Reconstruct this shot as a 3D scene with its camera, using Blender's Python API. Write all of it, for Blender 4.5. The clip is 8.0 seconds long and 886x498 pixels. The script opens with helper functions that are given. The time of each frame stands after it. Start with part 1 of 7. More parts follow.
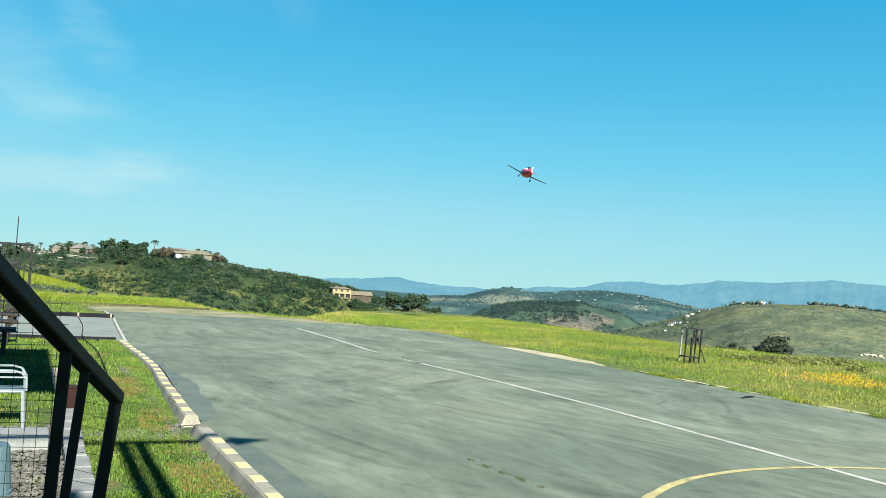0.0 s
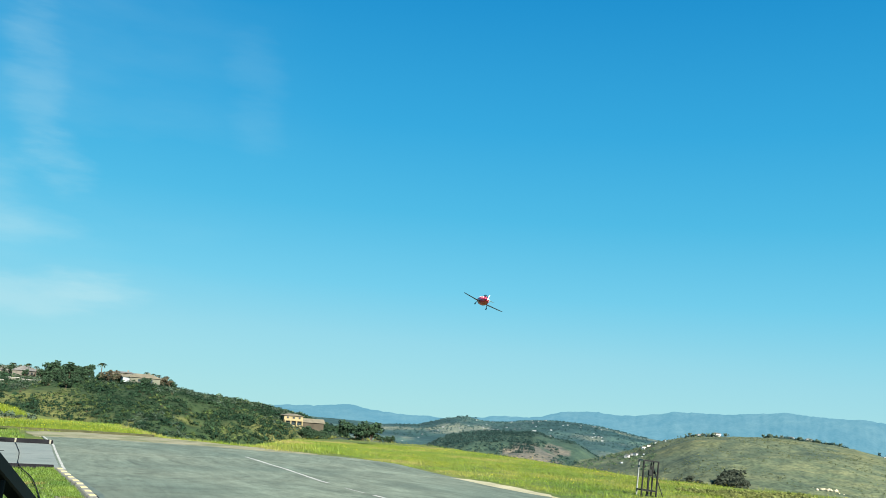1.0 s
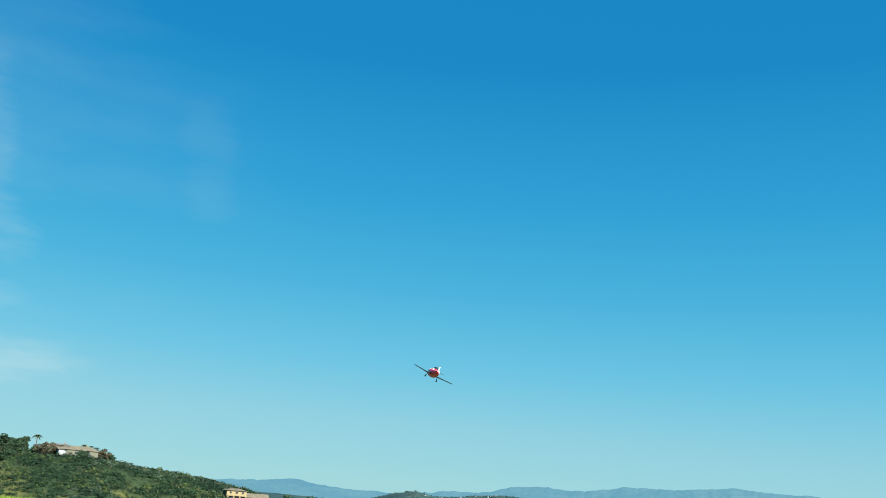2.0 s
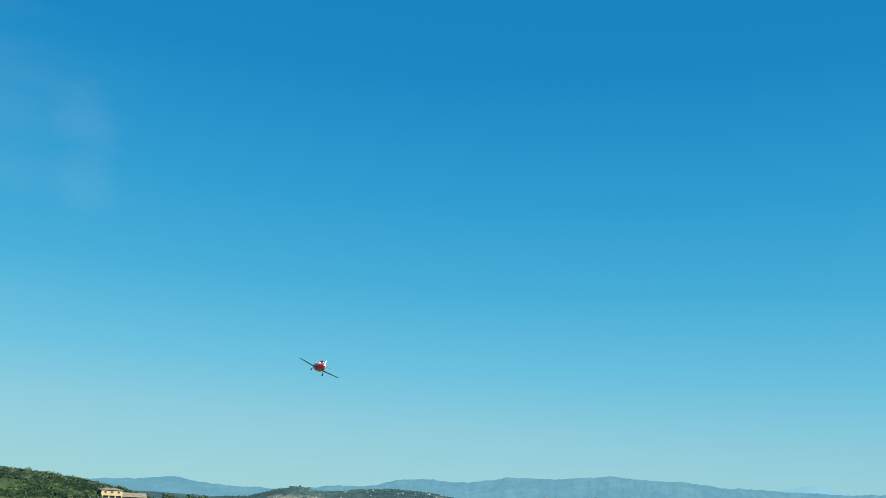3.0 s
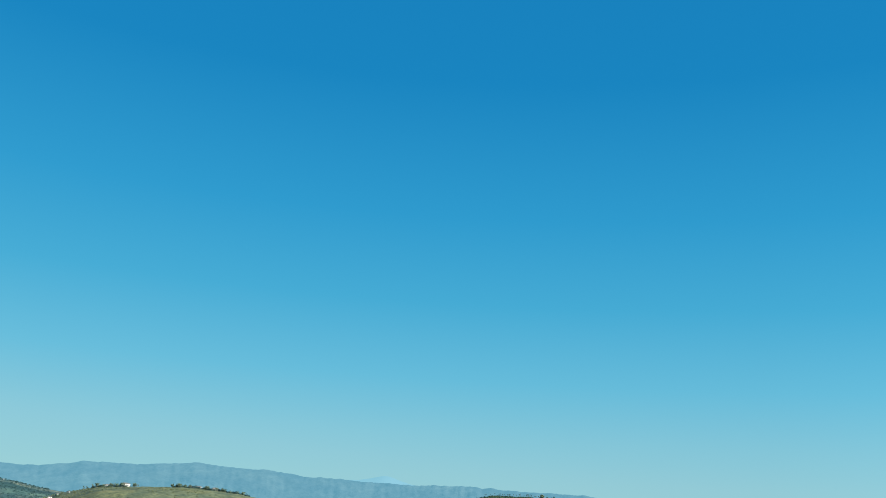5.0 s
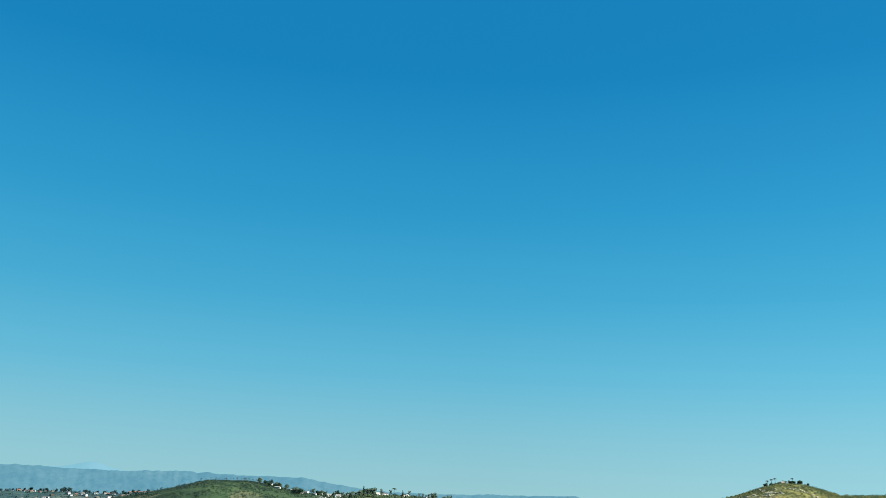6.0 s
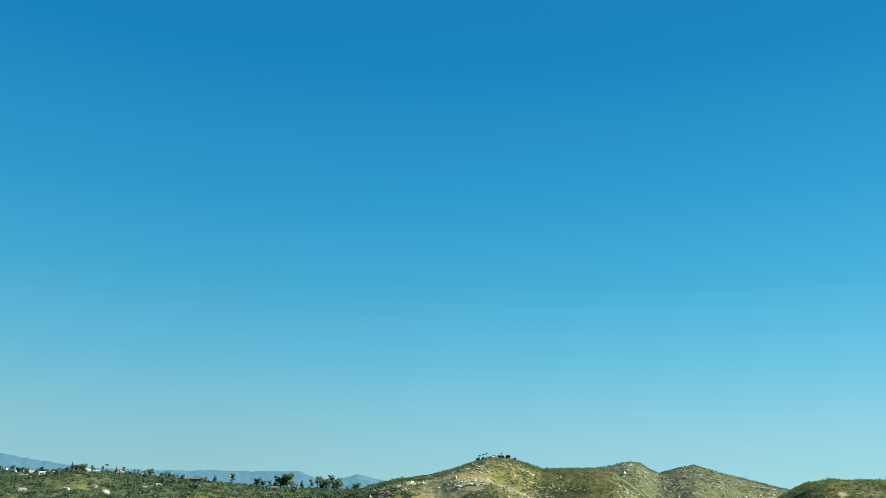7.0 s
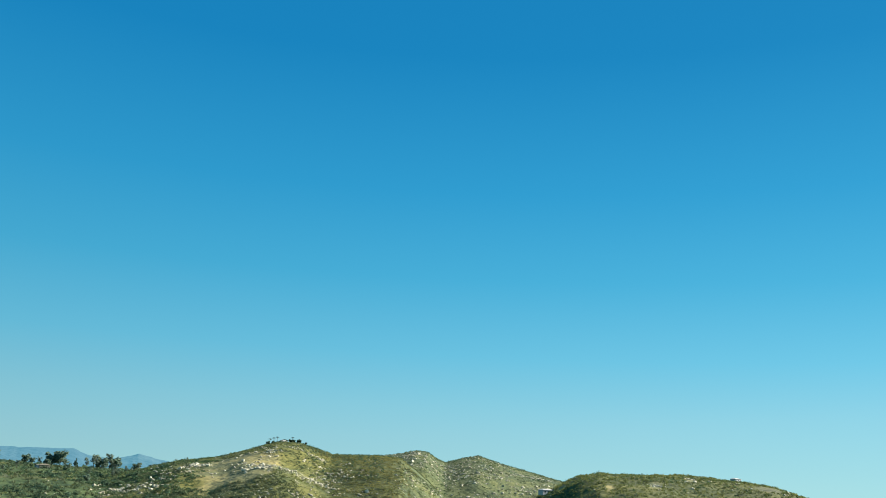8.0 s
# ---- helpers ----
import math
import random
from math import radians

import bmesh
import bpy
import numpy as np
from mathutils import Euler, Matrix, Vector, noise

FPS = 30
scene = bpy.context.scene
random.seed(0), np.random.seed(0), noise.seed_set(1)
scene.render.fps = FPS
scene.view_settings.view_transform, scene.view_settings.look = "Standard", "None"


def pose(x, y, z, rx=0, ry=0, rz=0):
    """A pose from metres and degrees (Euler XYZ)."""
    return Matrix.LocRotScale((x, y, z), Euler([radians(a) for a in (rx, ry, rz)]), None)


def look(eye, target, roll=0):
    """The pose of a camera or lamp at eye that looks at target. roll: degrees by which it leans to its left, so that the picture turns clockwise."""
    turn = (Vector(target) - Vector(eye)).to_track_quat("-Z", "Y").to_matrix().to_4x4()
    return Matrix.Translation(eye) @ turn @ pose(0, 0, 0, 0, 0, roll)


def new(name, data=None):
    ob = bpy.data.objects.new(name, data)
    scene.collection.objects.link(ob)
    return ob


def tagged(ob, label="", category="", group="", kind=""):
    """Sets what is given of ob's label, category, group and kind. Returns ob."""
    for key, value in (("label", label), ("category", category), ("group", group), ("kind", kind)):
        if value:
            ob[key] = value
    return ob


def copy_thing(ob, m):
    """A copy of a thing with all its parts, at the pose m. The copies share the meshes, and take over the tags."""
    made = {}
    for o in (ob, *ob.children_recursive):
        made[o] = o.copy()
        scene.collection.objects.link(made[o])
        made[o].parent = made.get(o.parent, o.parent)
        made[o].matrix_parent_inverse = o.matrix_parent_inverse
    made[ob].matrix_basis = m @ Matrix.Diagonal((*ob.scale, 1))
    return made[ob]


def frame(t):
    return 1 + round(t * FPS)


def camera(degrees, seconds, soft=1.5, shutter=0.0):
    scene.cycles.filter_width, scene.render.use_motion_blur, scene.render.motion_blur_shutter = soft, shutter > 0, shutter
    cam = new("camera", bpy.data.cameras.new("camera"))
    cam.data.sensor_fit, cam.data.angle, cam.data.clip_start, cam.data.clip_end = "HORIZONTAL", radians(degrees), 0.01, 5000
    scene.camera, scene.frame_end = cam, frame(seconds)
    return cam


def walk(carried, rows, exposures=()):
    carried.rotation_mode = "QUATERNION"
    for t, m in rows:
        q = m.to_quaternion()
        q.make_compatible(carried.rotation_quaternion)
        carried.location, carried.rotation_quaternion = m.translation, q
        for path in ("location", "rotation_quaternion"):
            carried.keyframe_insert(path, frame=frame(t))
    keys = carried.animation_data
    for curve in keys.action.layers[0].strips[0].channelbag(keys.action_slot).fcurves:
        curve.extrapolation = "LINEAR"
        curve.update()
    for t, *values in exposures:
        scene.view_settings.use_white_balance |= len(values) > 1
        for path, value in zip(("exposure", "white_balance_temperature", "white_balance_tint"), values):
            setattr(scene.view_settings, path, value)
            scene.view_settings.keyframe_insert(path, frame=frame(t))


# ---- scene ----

# ---- camera and its turn ----
EYE = Vector((0.0, 0.0, 1.65))


def aim(heading, tilt, lean):
    h, e = radians(heading), radians(tilt)
    way = Vector((math.sin(h) * math.cos(e), math.cos(h) * math.cos(e), math.sin(e)))
    return look(EYE, EYE + way * 10.0, lean)


cam = camera(53.69, 8.0, soft=0.9)
# seconds, heading clockwise from +y, tilt upwards, lean
TURN = [
    (0.0, -0.013, 2.346, 3.738),
    (0.5, 0.337, 6.827, 4.116),
    (1.0, 2.241, 10.808, 4.463),
    (1.5, 3.387, 14.574, 4.737),
    (1.7, 4.110, 15.443, 4.699),
    (2.8, 10.083, 15.922, 3.768),
    (3.0, 12.725, 15.788, 3.228),
    (3.5, 19.836, 14.970, 1.544),
    (4.0, 23.490, 15.160, 2.191),
    (4.5, 29.532, 15.691, 3.438),
    (4.7, 32.871, 16.100, 3.828),
    (5.8, 53.154, 16.485, 2.428),
    (6.0, 56.503, 16.366, 2.163),
    (6.5, 66.657, 15.908, 1.132),
    (7.0, 74.092, 15.355, 1.410),
    (7.5, 80.166, 15.086, 2.449),
    (8.0, 87.045, 14.964, 2.957),
]
walk(cam, [(t, aim(h, e, r)) for t, h, e, r in TURN],
     exposures=[(0.0, 1.83, 6720, 10), (0.5, 1.79, 6680, 10), (1.0, 1.75, 6620, 10), (1.5, 1.67, 6560, 10), (3.0, 1.53, 6500, 10), (4.7, 1.51, 6500, 10), (6.0, 1.45, 6500, 10), (8.0, 1.44, 6500, 10)])

# ---- world, sun ----
SUN_AZ, SUN_EL = 155.0, 30.0
world = bpy.data.worlds.new("sky")
scene.world = world
world.use_nodes = True
wn, wl = world.node_tree.nodes, world.node_tree.links
wn.clear()
w_out = wn.new("ShaderNodeOutputWorld")
w_bg = wn.new("ShaderNodeBackground")
w_sky = wn.new("ShaderNodeTexSky")
w_sky.sky_type = "NISHITA"
w_sky.sun_disc = False
w_sky.sun_elevation = radians(SUN_EL)
w_sky.sun_rotation = radians(SUN_AZ)
w_sky.altitude = 200
w_sky.air_density, w_sky.dust_density, w_sky.ozone_density = 1.0, 0.3, 3.0
w_bg.inputs["Strength"].default_value = 0.058
# thin high cloud, streaked noise that fades away from the west
w_geo = wn.new("ShaderNodeTexCoord")
w_map = wn.new("ShaderNodeMapping")
w_map.inputs["Scale"].default_value = (1.8, 1.8, 7.0)
w_map.inputs["Rotation"].default_value = (0.25, 0.15, 0.0)
w_noise = wn.new("ShaderNodeTexNoise")
w_noise.inputs["Scale"].default_value = 1.7
w_noise.inputs["Detail"].default_value = 6.0
w_noise.inputs["Roughness"].default_value = 0.55
w_ramp = wn.new("ShaderNodeMapRange")
w_ramp.inputs["From Min"].default_value, w_ramp.inputs["From Max"].default_value = 0.44, 2.6
w_dot = wn.new("ShaderNodeVectorMath")
w_dot.operation = "DOT_PRODUCT"
w_dot.inputs[1].default_value = (-0.62, 0.76, 0.17)
w_near = wn.new("ShaderNodeMapRange")
w_near.inputs["From Min"].default_value, w_near.inputs["From Max"].default_value = 0.80, 1.0
w_near.interpolation_type = "SMOOTHERSTEP"
w_mul = wn.new("ShaderNodeMath")
w_mul.operation = "MULTIPLY"
w_mix = wn.new("ShaderNodeMixRGB")
w_mix.inputs["Color2"].default_value = (2.6, 4.1, 4.5, 1)
wl.new(w_geo.outputs["Generated"], w_map.inputs["Vector"])
wl.new(w_map.outputs["Vector"], w_noise.inputs["Vector"])
wl.new(w_noise.outputs["Fac"], w_ramp.inputs["Value"])
wl.new(w_geo.outputs["Generated"], w_dot.inputs[0])
wl.new(w_dot.outputs["Value"], w_near.inputs["Value"])
wl.new(w_ramp.outputs["Result"], w_mul.inputs[0])
wl.new(w_near.outputs["Result"], w_mul.inputs[1])


def wisp(az, el, wide, tall, tilt, strength, grain):
    """One feathered streak of thin cloud round a direction in the sky, all angles in degrees."""
    a, e, q = radians(az), radians(el), radians(tilt)
    side, up = Vector((math.cos(a), -math.sin(a), 0)), Vector((-math.sin(a) * math.sin(e), -math.cos(a) * math.sin(e), math.cos(e)))
    centre = Vector((math.sin(a) * math.cos(e), math.cos(a) * math.cos(e), math.sin(e)))
    squares = []
    for axis, size in ((side * math.cos(q) + up * math.sin(q), wide), (up * math.cos(q) - side * math.sin(q), tall)):
        dot = wn.new("ShaderNodeVectorMath")
        dot.operation = "DOT_PRODUCT"
        dot.inputs[1].default_value = axis / math.sin(radians(size))
        wl.new(w_geo.outputs["Generated"], dot.inputs[0])
        sq = wn.new("ShaderNodeMath")
        sq.operation = "MULTIPLY"
        wl.new(dot.outputs["Value"], sq.inputs[0])
        wl.new(dot.outputs["Value"], sq.inputs[1])
        squares.append(sq)
    add = wn.new("ShaderNodeMath")
    add.operation = "ADD"
    wl.new(squares[0].outputs[0], add.inputs[0])
    wl.new(squares[1].outputs[0], add.inputs[1])
    # feathered by noise drawn out along the streak
    tex = wn.new("ShaderNodeTexNoise")
    tex.inputs["Scale"].default_value, tex.inputs["Detail"].default_value, tex.inputs["Roughness"].default_value = grain, 5.0, 0.6
    wl.new(w_map.outputs["Vector"], tex.inputs["Vector"])
    worn = wn.new("ShaderNodeMath")
    worn.operation = "MULTIPLY_ADD"
    worn.inputs[1].default_value = 2.2
    wl.new(tex.outputs["Fac"], worn.inputs[0])
    wl.new(add.outputs[0], worn.inputs[2])
    fade = wn.new("ShaderNodeMapRange")
    fade.interpolation_type = "SMOOTHERSTEP"
    fade.inputs["From Min"].default_value, fade.inputs["From Max"].default_value = 2.1, 0.7
    fade.inputs["To Max"].default_value = strength
    wl.new(worn.outputs[0], fade.inputs["Value"])
    # only the half of the sky that holds the streak
    half = wn.new("ShaderNodeVectorMath")
    half.operation = "DOT_PRODUCT"
    half.inputs[1].default_value = centre
    wl.new(w_geo.outputs["Generated"], half.inputs[0])
    front = wn.new("ShaderNodeMath")
    front.operation = "GREATER_THAN"
    front.inputs[1].default_value = 0.5
    wl.new(half.outputs["Value"], front.inputs[0])
    out = wn.new("ShaderNodeMath")
    out.operation = "MULTIPLY"
    wl.new(fade.outputs["Result"], out.inputs[0])
    wl.new(front.outputs[0], out.inputs[1])
    return out.outputs[0]


w_total = w_mul.outputs["Value"]
for row in ((-24.0, 5.3, 9.5, 1.9, 6, 0.46, 5.0), (-19.0, 5.9, 4.5, 0.8, 4, 0.22, 6.0), (-25.0, 9.3, 5.5, 1.7, -6, 0.20, 5.0), (-22.6, 13.3, 3.2, 2.0, -32, 0.22, 6.0),
            (-27.0, 12.0, 5.0, 3.2, -40, 0.20, 4.0), (-24.6, 19.0, 2.2, 6.0, 10, 0.16, 5.0), (-11.0, 19.0, 2.4, 5.5, 14, 0.06, 5.0)):
    w_join2 = wn.new("ShaderNodeMath")
    w_join2.operation = "ADD"
    w_join2.use_clamp = True
    wl.new(w_total, w_join2.inputs[0])
    wl.new(wisp(*row), w_join2.inputs[1])
    w_total = w_join2.outputs[0]
wl.new(w_total, w_mix.inputs["Fac"])
# deepen the blue aloft and keep the horizon pale
w_split = wn.new("ShaderNodeSeparateColor")
w_join = wn.new("ShaderNodeCombineColor")
wl.new(w_sky.outputs["Color"], w_split.inputs["Color"])
w_lim = wn.new("ShaderNodeMath")
w_lim.operation = "MINIMUM"
w_half = wn.new("ShaderNodeMath")
w_half.operation = "MULTIPLY"
w_half.inputs[1].default_value = 0.50
for chan, power, gain in (("Red", 1.8, 0.10), ("Green", 0.70, 1.0), ("Blue", 0.47, 1.83)):
    w_pow = wn.new("ShaderNodeMath")
    w_pow.operation = "POWER"
    w_pow.inputs[1].default_value = power
    w_gain = wn.new("ShaderNodeMath")
    w_gain.operation = "MULTIPLY"
    w_gain.inputs[1].default_value = gain
    wl.new(w_split.outputs[chan], w_pow.inputs[0])
    wl.new(w_pow.outputs[0], w_gain.inputs[0])
    if chan == "Red":
        wl.new(w_gain.outputs[0], w_lim.inputs[0])
    else:
        wl.new(w_gain.outputs[0], w_join.inputs[chan])
    if chan == "Green":
        wl.new(w_gain.outputs[0], w_half.inputs[0])
wl.new(w_half.outputs[0], w_lim.inputs[1])
wl.new(w_lim.outputs[0], w_join.inputs["Red"])
# a clear spring sky evens out round the compass: pale at the horizon, deep blue aloft
w_xyz = wn.new("ShaderNodeSeparateXYZ")
wl.new(w_geo.outputs["Generated"], w_xyz.inputs["Vector"])
w_ramp2 = wn.new("ShaderNodeValToRGB")
SKY = ((0.0, (0.125, 0.225, 0.238)), (0.03, (0.108, 0.214, 0.240)), (0.08, (0.085, 0.202, 0.244)), (0.14, (0.050, 0.182, 0.250)), (0.225, (0.0225, 0.148, 0.236)),
       (0.32, (0.0102, 0.118, 0.221)), (0.46, (0.0032, 0.083, 0.189)), (1.0, (0.003, 0.06, 0.16)))
els = w_ramp2.color_ramp.elements
for k_, (z_, c_) in enumerate(SKY):
    e_ = els[k_] if k_ < 2 else els.new(z_)
    e_.position = z_
for k_, (z_, c_) in enumerate(SKY):
    els[k_].color = (*c_, 1.0)
wl.new(w_xyz.outputs["Z"], w_ramp2.inputs["Fac"])
w_even = wn.new("ShaderNodeMixRGB")
w_even.inputs["Fac"].default_value = 0.85
w_up = wn.new("ShaderNodeVectorMath")
w_up.operation = "SCALE"
# the sky brightens gently towards the sun's side
w_side = wn.new("ShaderNodeVectorMath")
w_side.operation = "DOT_PRODUCT"
w_side.inputs[1].default_value = (math.sin(radians(SUN_AZ)), math.cos(radians(SUN_AZ)), 0.0)
wl.new(w_geo.outputs["Generated"], w_side.inputs[0])
w_gain2 = wn.new("ShaderNodeMapRange")
w_gain2.inputs["From Min"].default_value, w_gain2.inputs["From Max"].default_value = -0.1, 1.0
w_gain2.inputs["To Min"].default_value, w_gain2.inputs["To Max"].default_value = 0.0, 0.34
wl.new(w_side.outputs["Value"], w_gain2.inputs["Value"])
w_lowsky = wn.new("ShaderNodeMapRange")
w_lowsky.inputs["From Min"].default_value, w_lowsky.inputs["From Max"].default_value = 0.0, 0.5
w_lowsky.inputs["To Min"].default_value, w_lowsky.inputs["To Max"].default_value = 1.0 / 0.058, 0.15 / 0.058
wl.new(w_xyz.outputs["Z"], w_lowsky.inputs["Value"])
w_bright = wn.new("ShaderNodeMath")
w_bright.operation = "MULTIPLY_ADD"
w_bright.inputs[2].default_value = 1.0 / 0.058
wl.new(w_gain2.outputs["Result"], w_bright.inputs[0])
wl.new(w_lowsky.outputs["Result"], w_bright.inputs[1])
wl.new(w_bright.outputs[0], w_up.inputs["Scale"])
wl.new(w_ramp2.outputs["Color"], w_up.inputs[0])
wl.new(w_join.outputs["Color"], w_even.inputs["Color1"])
wl.new(w_up.outputs["Vector"], w_even.inputs["Color2"])
wl.new(w_even.outputs["Color"], w_mix.inputs["Color1"])
wl.new(w_mix.outputs["Color"], w_bg.inputs["Color"])
wl.new(w_bg.outputs["Background"], w_out.inputs["Surface"])

sun_data = bpy.data.lights.new("sun", "SUN")
sun_data.energy, sun_data.angle, sun_data.color = 5.0, radians(0.35), (1.0, 0.95, 0.86)
sun = new("sun", sun_data)
sd = Vector((math.sin(radians(SUN_AZ)) * math.cos(radians(SUN_EL)),
             math.cos(radians(SUN_AZ)) * math.cos(radians(SUN_EL)), math.sin(radians(SUN_EL))))
sun.matrix_world = look(sd * 100, (0, 0, 0))


# ---- materials ----
def material(name, rough=0.9, metal=0.0):
    m = bpy.data.materials.new(name)
    m.use_nodes = True
    b = m.node_tree.nodes["Principled BSDF"]
    b.inputs["Roughness"].default_value = rough
    b.inputs["Metallic"].default_value = metal
    return m, m.node_tree.nodes, m.node_tree.links, b


def rgb(c):
    return (c[0], c[1], c[2], 1.0)


def surface(name, low, high, scale, rough=0.9, fine=0.0, fine_amount=0.35, bump=0.0, bump_scale=None,
            stretch=(1, 1, 1), metal=0.0, gloss=0.25, third=None, third_scale=1.0, third_range=(0.5, 0.65), island=0.0, spin=0.0, thin=0.0):
    """Two tones mixed by noise, a finer grain over them, an optional third tone in patches, and relief."""
    m, n, l, b = material(name, rough, metal)
    co = n.new("ShaderNodeTexCoord")
    mp = n.new("ShaderNodeMapping")
    mp.inputs["Scale"].default_value = stretch
    mp.inputs["Rotation"].default_value = (0, 0, radians(spin))
    l.new(co.outputs["Object"], mp.inputs["Vector"])
    n1 = n.new("ShaderNodeTexNoise")
    n1.inputs["Scale"].default_value, n1.inputs["Detail"].default_value = scale, 5.0
    l.new(mp.outputs["Vector"], n1.inputs["Vector"])
    rp = n.new("ShaderNodeMapRange")
    rp.inputs["From Min"].default_value, rp.inputs["From Max"].default_value = 0.33, 0.67
    l.new(n1.outputs["Fac"], rp.inputs["Value"])
    mx = n.new("ShaderNodeMixRGB")
    mx.inputs["Color1"].default_value, mx.inputs["Color2"].default_value = rgb(low), rgb(high)
    l.new(rp.outputs["Result"], mx.inputs["Fac"])
    colour = mx.outputs["Color"]
    if third is not None:
        n3 = n.new("ShaderNodeTexNoise")
        n3.inputs["Scale"].default_value, n3.inputs["Detail"].default_value = third_scale, 6.0
        l.new(co.outputs["Object"], n3.inputs["Vector"])
        r3 = n.new("ShaderNodeMapRange")
        r3.inputs["From Min"].default_value, r3.inputs["From Max"].default_value = third_range
        l.new(n3.outputs["Fac"], r3.inputs["Value"])
        m3 = n.new("ShaderNodeMixRGB")
        m3.inputs["Color2"].default_value = rgb(third)
        l.new(colour, m3.inputs["Color1"])
        l.new(r3.outputs["Result"], m3.inputs["Fac"])
        colour = m3.outputs["Color"]
    if fine > 0:
        n2 = n.new("ShaderNodeTexNoise")
        n2.inputs["Scale"].default_value, n2.inputs["Detail"].default_value = fine, 3.0
        l.new(mp.outputs["Vector"], n2.inputs["Vector"])
        r2 = n.new("ShaderNodeMapRange")
        r2.inputs["To Min"].default_value, r2.inputs["To Max"].default_value = 1 - fine_amount, 1 + fine_amount
        r2.inputs["From Min"].default_value, r2.inputs["From Max"].default_value = 0.25, 0.75
        l.new(n2.outputs["Fac"], r2.inputs["Value"])
        m2 = n.new("ShaderNodeMixRGB")
        m2.blend_type = "MULTIPLY"
        m2.inputs["Fac"].default_value = 1.0
        l.new(colour, m2.inputs["Color1"])
        l.new(r2.outputs["Result"], m2.inputs["Color2"])
        colour = m2.outputs["Color"]
    if island > 0:
        gi = n.new("ShaderNodeNewGeometry")
        ri = n.new("ShaderNodeMapRange")
        ri.inputs["To Min"].default_value, ri.inputs["To Max"].default_value = 1 - island, 1 + island
        l.new(gi.outputs["Random Per Island"], ri.inputs["Value"])
        mi = n.new("ShaderNodeMixRGB")
        mi.blend_type = "MULTIPLY"
        mi.inputs["Fac"].default_value = 1.0
        l.new(colour, mi.inputs["Color1"])
        l.new(ri.outputs["Result"], mi.inputs["Color2"])
        colour = mi.outputs["Color"]
    l.new(colour, b.inputs["Base Color"])
    if bump > 0:
        bn = n.new("ShaderNodeTexNoise")
        bn.inputs["Scale"].default_value, bn.inputs["Detail"].default_value = bump_scale or fine or scale, 4.0
        l.new(mp.outputs["Vector"], bn.inputs["Vector"])
        bp = n.new("ShaderNodeBump")
        bp.inputs["Strength"].default_value, bp.inputs["Distance"].default_value = min(1.0, bump), 1.0 / (bump_scale or fine or scale)
        l.new(bn.outputs["Fac"], bp.inputs["Height"])
        l.new(bp.outputs["Normal"], b.inputs["Normal"])
    b.inputs["Specular IOR Level"].default_value = gloss
    if thin > 0:
        # leaves let part of the light through
        tr = n.new("ShaderNodeBsdfTranslucent")
        l.new(colour, tr.inputs["Color"])
        ms = n.new("ShaderNodeMixShader")
        ms.inputs["Fac"].default_value = thin
        l.new(b.outputs["BSDF"], ms.inputs[1])
        l.new(tr.outputs["BSDF"], ms.inputs[2])
        l.new(ms.outputs["Shader"], n["Material Output"].inputs["Surface"])
    return m


M_GRASS = surface("lawn_soil", (0.03, 0.055, 0.01), (0.06, 0.09, 0.016), 0.9, fine=25, fine_amount=0.5, bump=0.6, third=(0.12, 0.09, 0.04), third_scale=0.9, third_range=(0.54, 0.68))
M_MEADOW = surface("meadow_soil", (0.055, 0.085, 0.014), (0.11, 0.125, 0.02), 0.3, fine=6, fine_amount=0.5, bump=0.5)


def land():
    """Open country: the soil, plant cover and distance tint of each place, broken up by grain at three scales."""
    m, n, l, b = material("open_country", 0.95)
    tone = n.new("ShaderNodeAttribute")
    tone.attribute_name = "soil"
    co = n.new("ShaderNodeTexCoord")
    colour = tone.outputs["Color"]
    for scale, detail, lo, hi, k0, k1 in ((0.012, 5.0, 0.36, 0.64, (0.78, 0.82, 0.84), (1.24, 1.16, 1.04)), (0.06, 6.0, 0.40, 0.62, (0.74, 0.82, 0.84), (1.2, 1.14, 1.06)),
                                          (0.35, 4.0, 0.36, 0.62, (0.70, 0.73, 0.74), (1.2, 1.18, 1.14))):
        t = n.new("ShaderNodeTexNoise")
        t.inputs["Scale"].default_value, t.inputs["Detail"].default_value = scale, detail
        l.new(co.outputs["Object"], t.inputs["Vector"])
        r = n.new("ShaderNodeMapRange")
        r.inputs["From Min"].default_value, r.inputs["From Max"].default_value = lo, hi
        l.new(t.outputs["Fac"], r.inputs["Value"])
        x = n.new("ShaderNodeMixRGB")
        x.inputs["Color1"].default_value, x.inputs["Color2"].default_value = rgb(k0), rgb(k1)
        l.new(r.outputs["Result"], x.inputs["Fac"])
        y = n.new("ShaderNodeMixRGB")
        y.blend_type = "MULTIPLY"
        y.inputs["Fac"].default_value = 1.0
        l.new(colour, y.inputs["Color1"])
        l.new(x.outputs["Color"], y.inputs["Color2"])
        colour = y.outputs["Color"]
    l.new(colour, b.inputs["Base Color"])
    bn = n.new("ShaderNodeTexNoise")
    bn.inputs["Scale"].default_value, bn.inputs["Detail"].default_value = 0.16, 4.0
    l.new(co.outputs["Object"], bn.inputs["Vector"])
    bp = n.new("ShaderNodeBump")
    bp.inputs["Strength"].default_value, bp.inputs["Distance"].default_value = 0.35, 5.0
    l.new(bn.outputs["Fac"], bp.inputs["Height"])
    l.new(bp.outputs["Normal"], b.inputs["Normal"])
    b.inputs["Specular IOR Level"].default_value = 0.15
    return m


M_LAND = land()
